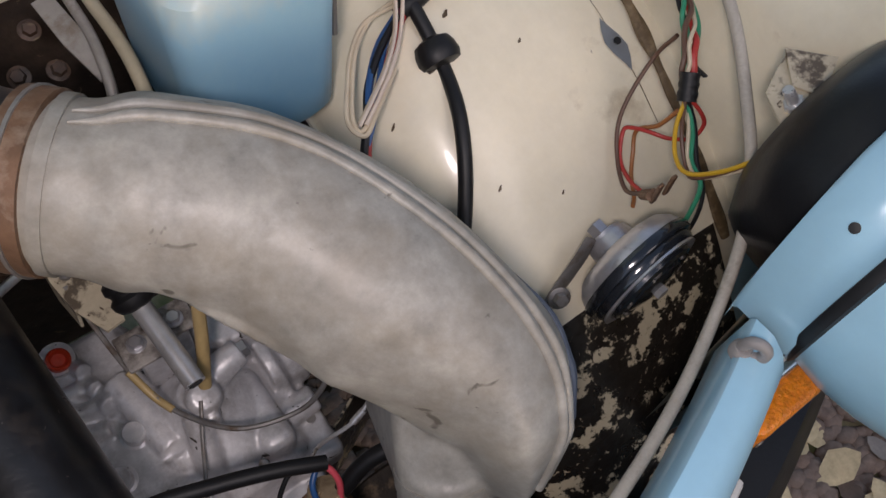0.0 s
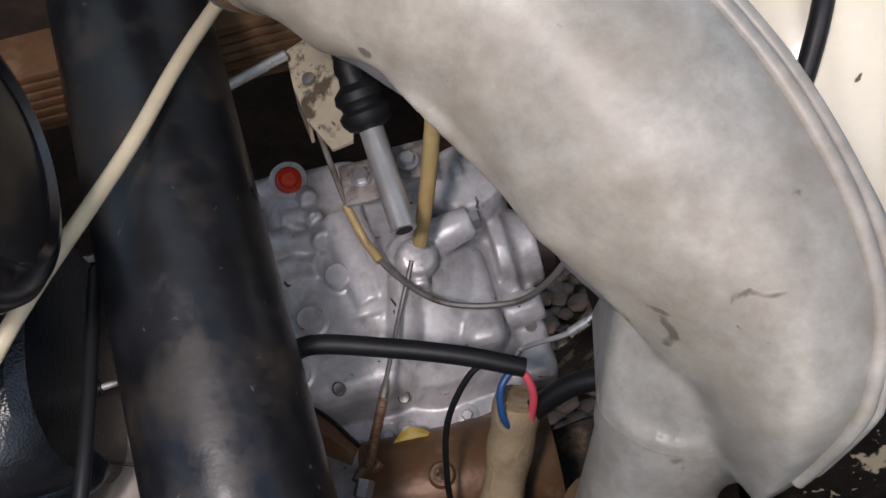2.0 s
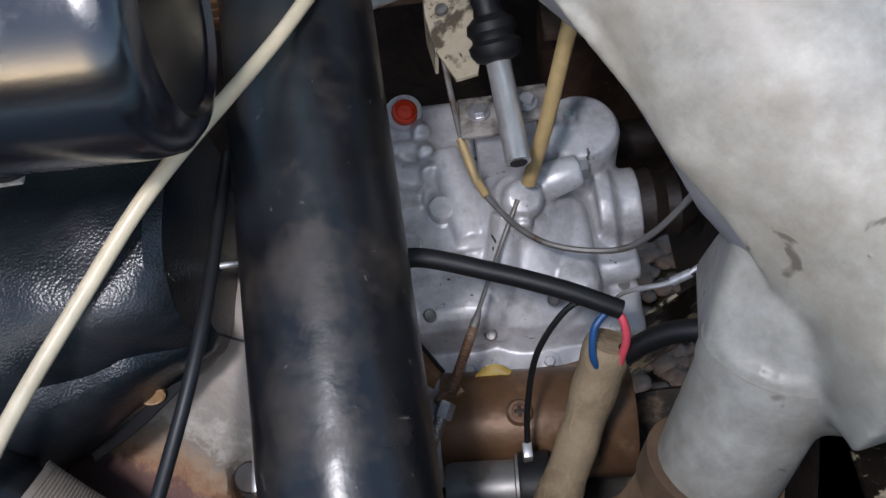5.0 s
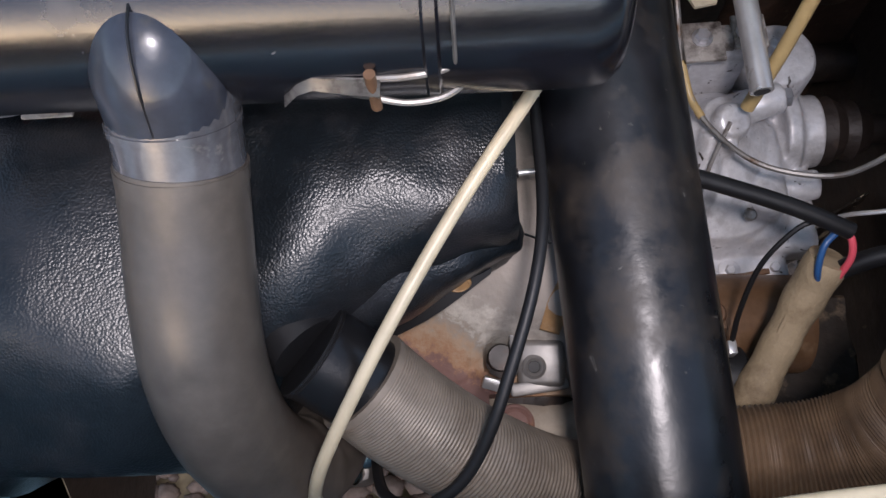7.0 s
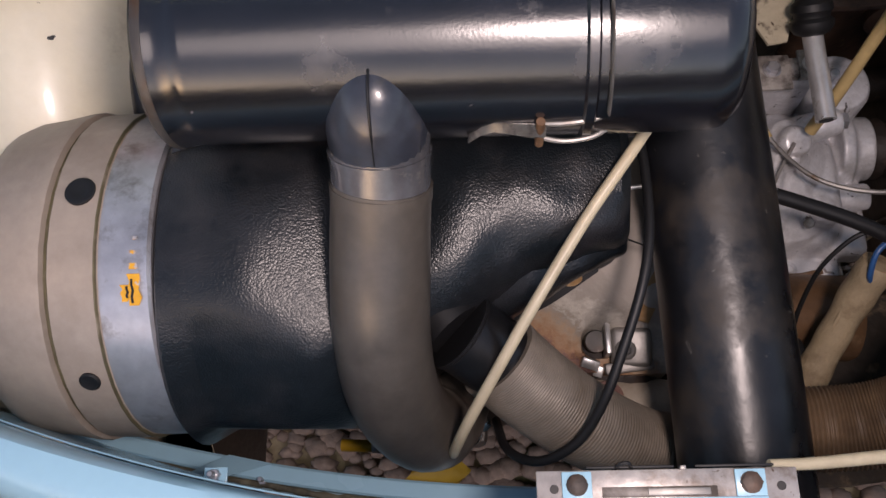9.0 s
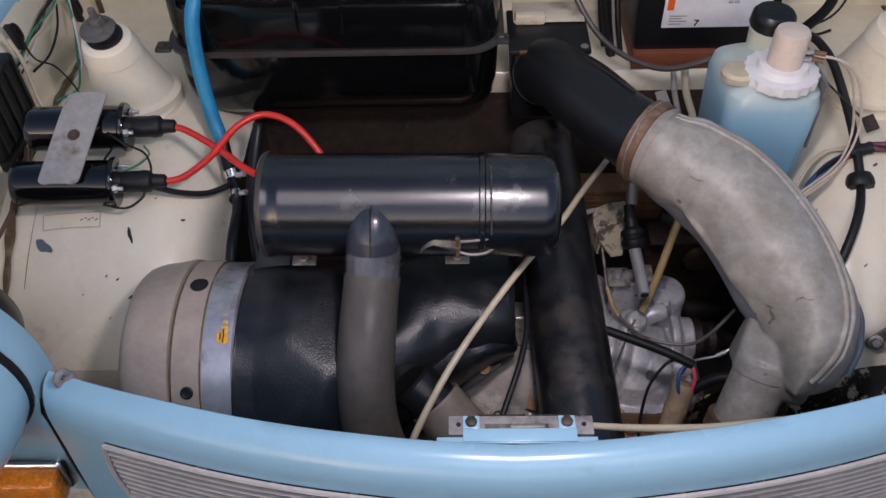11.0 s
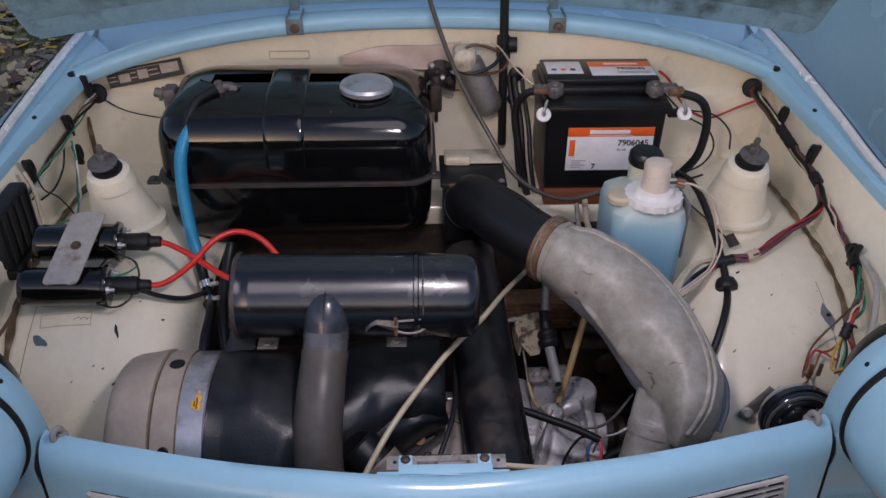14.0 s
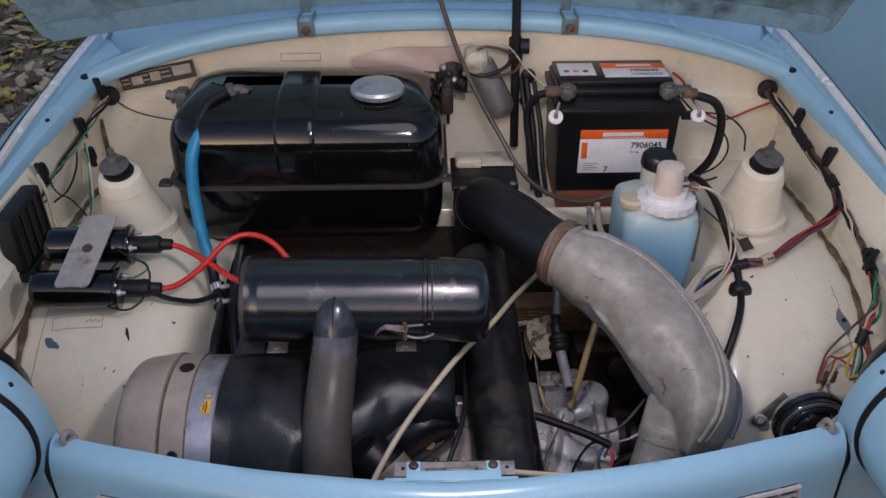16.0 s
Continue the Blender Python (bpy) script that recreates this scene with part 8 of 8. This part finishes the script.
for pts, mt, r in (([(0.060, 0.715, 1.02), (0.085, 0.71, 1.035), (0.134, 0.725, 1.015), (0.150, 0.735, 0.995), (0.135, 0.72, 0.98), (0.09, 0.69, 0.985), (0.055, 0.69, 0.995)], brown_insul, 0.003), ([(0.07, 0.71, 1.03), (0.12, 0.715, 1.035), (0.165, 0.73, 0.98), (0.20, 0.70, 0.958), (0.222, 0.66, 0.975)], cream_insul, 0.0016), ([(0.05, 0.70, 0.99), (0.08, 0.688, 0.988), (0.12, 0.70, 1.0), (0.14, 0.73, 1.02)], rubber, 0.0036)):
    part("wire", sweep(pts, r, 8, 30), mt, wip)
part("crack_stain", sweep([(0.028, 0.7835, 0.916), (0.045, 0.7835, 0.912), (0.058, 0.7835, 0.915), (0.070, 0.7835, 0.908)], 0.0012, 6, 10), tar, car)
single("cover_plate", merge(box((0.024, 0.560, 0.868), (0.128, 0.612, 0.871), 0.001), lathe([(0.006, 0), (0.006, 0.003)], 12, axis((0.06, 0.59, 0.871), (0, 0, 1))), box((0.026, 0.556, 0.866), (0.07, 0.575, 0.882), 0.003)), cream_dirty, "grey-cream cover plate above the heater box", "cover plate")
left_cable = thing("battery_lead", (0.18, 0.65, 0.74), "black battery lead curving down behind the heater hose", "cable", "battery leads")
part("lead", sweep([(0.203, 0.64, 0.974), (0.176, 0.652, 0.962), (0.160, 0.664, 0.92), (0.172, 0.656, 0.841), (0.186, 0.646, 0.772), (0.19, 0.64, 0.755)], 0.0072, 12, 40), rubber, left_cable)
part("lug", box((0.188, 0.633, 0.968), (0.216, 0.648, 0.980), 0.003), rust_band, left_cable, "brass cable lug")
right_cable = thing("battery_lead", (0.5, 0.64, 0.765), "black battery lead curving down to the wheel arch", "cable", "battery leads")
part("lead", sweep([(0.455, 0.64, 0.968), (0.499, 0.637, 0.952), (0.518, 0.638, 0.909), (0.512, 0.636, 0.842), (0.487, 0.649, 0.79), (0.478, 0.655, 0.775)], 0.0080, 12, 40), rubber, right_cable)
part("lug", box((0.436, 0.632, 0.962), (0.464, 0.648, 0.978), 0.003), rust_band, right_cable, "brass cable lug")
down = thing("cable_run", (0.17, 0.68, 0.76), "group of black cables hanging down the bulkhead", "cables")
for x, y, r in ((0.176, 0.69, 0.006), (0.166, 0.70, 0.005), (0.190, 0.68, 0.0045)):
    part("cable", sweep([(x - 0.012, y + 0.05, 0.958), (x - 0.008, y + 0.03, 0.93), (x, y, 0.88), (x + 0.004, y - 0.03, 0.82), (x + 0.012, y - 0.05, 0.768)], r, 10, 24), rubber, down)
for z in (0.955, 0.905):
    part("rubber_plug", lathe([(0.014, 0), (0.015, 0.006), (0.008, 0.010)], 18, axis((0.170, 0.768, z), (0, -1, 0))), rubber, down)
thin = thing("battery_wires", (0.53, 0.7, 0.80), "thin red and black wires between battery and loom", "wires")
for pts, mt, r in (([(0.432, 0.70, 0.985), (0.455, 0.705, 0.965), (0.49, 0.72, 0.915), (0.53, 0.735, 0.88), (0.568, 0.745, 0.868), (0.61, 0.74, 0.89), (0.648, 0.73, 0.912)], loom_red, 0.0024), ([(0.44, 0.69, 0.95), (0.50, 0.71, 0.89), (0.545, 0.70, 0.865), (0.557, 0.68, 0.835), (0.535, 0.665, 0.805), (0.49, 0.66, 0.785)], rubber, 0.0018), ([(0.51, 0.72, 0.895), (0.56, 0.72, 0.885), (0.59, 0.70, 0.86), (0.59, 0.68, 0.83)], rubber, 0.0018), ([(0.485, 0.655, 0.79), (0.51, 0.645, 0.786), (0.535, 0.65, 0.79)], rubber, 0.0022)):
    part("wire", sweep(pts, r, 8, 34), mt, thin)

under = thing("bracket_cables", (0.27, 0.48, 0.74), "two beige sheathed cables over a dirty bracket behind the air duct", "cables")
part("cable", sweep([(0.282, 0.540, 0.800), (0.279, 0.497, 0.785), (0.280, 0.455, 0.780), (0.278, 0.422, 0.776), (0.272, 0.385, 0.765), (0.262, 0.35, 0.74)], 0.0055, 10, 40), cream_tube, under)
part("cable", sweep([(0.272, 0.56, 0.78), (0.270, 0.525, 0.765), (0.269, 0.484, 0.758), (0.262, 0.444, 0.748), (0.250, 0.41, 0.72)], 0.0045, 10, 36), strap_grey, under, "grey sheathed cable")
part("plate", sheet([[V((0.246, 0.545, 0.752)), V((0.262, 0.545, 0.756))], [V((0.250, 0.50, 0.744)), V((0.268, 0.50, 0.748))], [V((0.260, 0.465, 0.73)), V((0.270, 0.465, 0.733))]], 0.0025), strap_grey, under, "dirty pale bracket")
for p_, d_ in (((0.234, 0.526, 0.745), (0.1, -0.6, 1)), ((0.209, 0.488, 0.742), (-0.2, -0.6, 1)), ((0.236, 0.483, 0.738), (0.2, -0.5, 1))):
    part("bolt", bolt(p_, d_, 0.006, 0.008), rust_mid, under)

# ---------- left side ----------
reg = thing("regulator_box", (-0.69, 0.42, 0.79), "black ribbed regulator box on the inner fender", "regulator")
part("case", box((-0.706, 0.345, 0.797), (-0.676, 0.468, 0.895), 0.006, 2), rubber, reg)
for k in range(5):
    part("rib", box((-0.676, 0.352 + 0.025 * k, 0.803), (-0.673, 0.358 + 0.025 * k, 0.888), 0.001), battery_black, reg)
part("terminal_strip", box((-0.69, 0.345, 0.779), (-0.672, 0.465, 0.796), 0.002), rubber, reg)
lloom = thing("wiring_loom", (-0.67, 0.6, 0.78), "old green, white and black wires clipped on the inner fender", "wiring loom", "bay looms")
bundle(lloom, [(-0.648, 0.765, 0.916), (-0.655, 0.719, 0.911), (-0.667, 0.655, 0.893), (-0.675, 0.585, 0.880), (-0.680, 0.529, 0.868), (-0.682, 0.47, 0.86)], [(cream_insul, 0.0026), (green_insul, 0.0018), (rubber, 0.003), (brown_insul, 0.0022), (white_plastic, 0.0016)], 0.0055)
for q in ((-0.668, 0.655, 0.905), (-0.684, 0.50, 0.895), (-0.664, 0.655, 0.845), (-0.650, 0.735, 0.95)):
    clip_on(lloom, q, (-0.05, -0.2, 1), 1.0)
for pts, mt, r in (([(-0.664, 0.645, 0.88), (-0.655, 0.62, 0.845), (-0.650, 0.585, 0.812), (-0.638, 0.545, 0.798), (-0.63, 0.505, 0.80), (-0.64, 0.46, 0.815)], green_insul, 0.0018), ([(-0.664, 0.65, 0.87), (-0.648, 0.60, 0.83), (-0.642, 0.57, 0.80), (-0.645, 0.54, 0.792)], white_plastic, 0.0018), ([(-0.682, 0.48, 0.905), (-0.672, 0.475, 0.87), (-0.668, 0.465, 0.82), (-0.655, 0.45, 0.80)], cream_insul, 0.0034), ([(-0.676, 0.50, 0.90), (-0.668, 0.50, 0.86), (-0.66, 0.53, 0.825), (-0.625, 0.50, 0.80), (-0.60, 0.43, 0.82)], rubber, 0.0014), ([(-0.668, 0.62, 0.885), (-0.662, 0.58, 0.86), (-0.668, 0.54, 0.84), (-0.672, 0.49, 0.845)], rubber, 0.0018), ([(-0.673, 0.36, 0.79), (-0.66, 0.33, 0.79), (-0.645, 0.30, 0.792), (-0.636, 0.295, 0.80)], rubber, 0.0035), ([(-0.672, 0.39, 0.785), (-0.66, 0.35, 0.782), (-0.655, 0.30, 0.775), (-0.66, 0.24, 0.765), (-0.67, 0.18, 0.76)], brown_insul, 0.003), ([(-0.674, 0.40, 0.785), (-0.664, 0.36, 0.775), (-0.66, 0.30, 0.765)], cream_insul, 0.0022)):
    part("wire", sweep(pts, r, 7, 30), mt, lloom)
part("rust_streak", box((-0.685, 0.7685, 0.77), (-0.672, 0.7715, 0.87), 0.001), tar, car, "brown rust streak")


def on_dome(x, y, s=-1):
    return sum(arch(abs(x), y + d) for d in (-0.04, -0.02, 0, 0.02, 0.04)) / 5


def dome_strip(x0, y0, x1, y1, w, mt, name, label="", lift=0.0008):
    d = V((x1 - x0, y1 - y0, 0))
    nrm = V((-d.y, d.x, 0)).normalized() * w / 2
    rows_ = []
    for o in (-1, 0, 1):
        row = []
        for k in range(5):
            p = V((x0, y0, 0)) + d * (k / 4) + nrm * o * (0.75 + 0.25 * math.sin(1.7 * k + o)) * (1 if w < 0.0024 and d.length > 0.02 else math.sin(math.pi * (k + 0.4) / 4.8))
            p.z = on_dome(p.x, p.y) + lift
            row.append(p)
        rows_.append(row)
    part(name, sheet(rows_, 0.0), mt, car, label)


for a_, b_ in (((-0.625, 0.288), (-0.546, 0.291)), ((-0.546, 0.291), (-0.544, 0.271)), ((-0.544, 0.271), (-0.622, 0.268)), ((-0.622, 0.268), (-0.625, 0.288))):
    dome_strip(*a_, *b_, 0.0022, faded, "paint_line", "brown outline of a lost sticker")
for k in range(5):
    dome_strip(-0.572 + 0.005 * k, 0.279 + 0.004 * (k % 2), -0.568 + 0.005 * k, 0.282, 0.002, tar, "paint_speck")
dome_strip(-0.505, 0.270, -0.497, 0.249, 0.007, ink, "paint_slit", "black slit in the dome")
for x, y, w in ((-0.515, 0.206, 0.003), (-0.53, 0.21, 0.0025), (-0.497, 0.186, 0.004), (-0.522, 0.165, 0.002), (-0.50, 0.15, 0.003), (-0.56, 0.19, 0.002), (-0.44, 0.29, 0.004), (-0.475, 0.31, 0.0025)):
    dome_strip(x, y, x + w * 1.3, y + w, w, ink, "paint_chip")
dome_strip(-0.630, 0.256, -0.605, 0.240, 0.017, material("blue_grey_plug", (0.10, 0.15, 0.17), 0.45, vary=0.2), "plug", "blue-grey plug")
for x, y, w in ((0.55, 0.30, 0.003), (0.505, 0.345, 0.005), (0.47, 0.215, 0.003), (0.58, 0.34, 0.002), (0.52, 0.19, 0.0025), (0.63, 0.31, 0.002), (0.425, 0.30, 0.003)):
    dome_strip(x, y, x + w * 1.5, y + w, w, tar, "paint_chip")
for s in (-1, 1):
    dome_strip(s * 0.64, 0.20, s * 0.636, 0.33, 0.0012, tar, "panel_joint")
junction = thing("hose_junction", (-0.378, 0.37, 0.70), "bright hose clamps on the black fuel hose junction", "hose clamp")
part("clamp_band", sweep([(-0.387, 0.386, 0.742), (-0.383, 0.378, 0.735)], 0.0125, 18, 3), chrome, junction, "chrome clamp band")
part("clamp_band", sweep([(-0.374, 0.350, 0.728), (-0.372, 0.340, 0.728)], 0.0122, 18, 3), chrome, junction, "chrome clamp band")
part("clamp_screw", merge(lathe([(0.004, 0), (0.004, 0.016)], 8, axis((-0.376, 0.372, 0.745), (0.8, -0.3, 0.4))), lathe([(0.004, 0), (0.004, 0.012)], 8, axis((-0.366, 0.342, 0.738), (0.8, -0.3, 0.4)))), steel, junction)
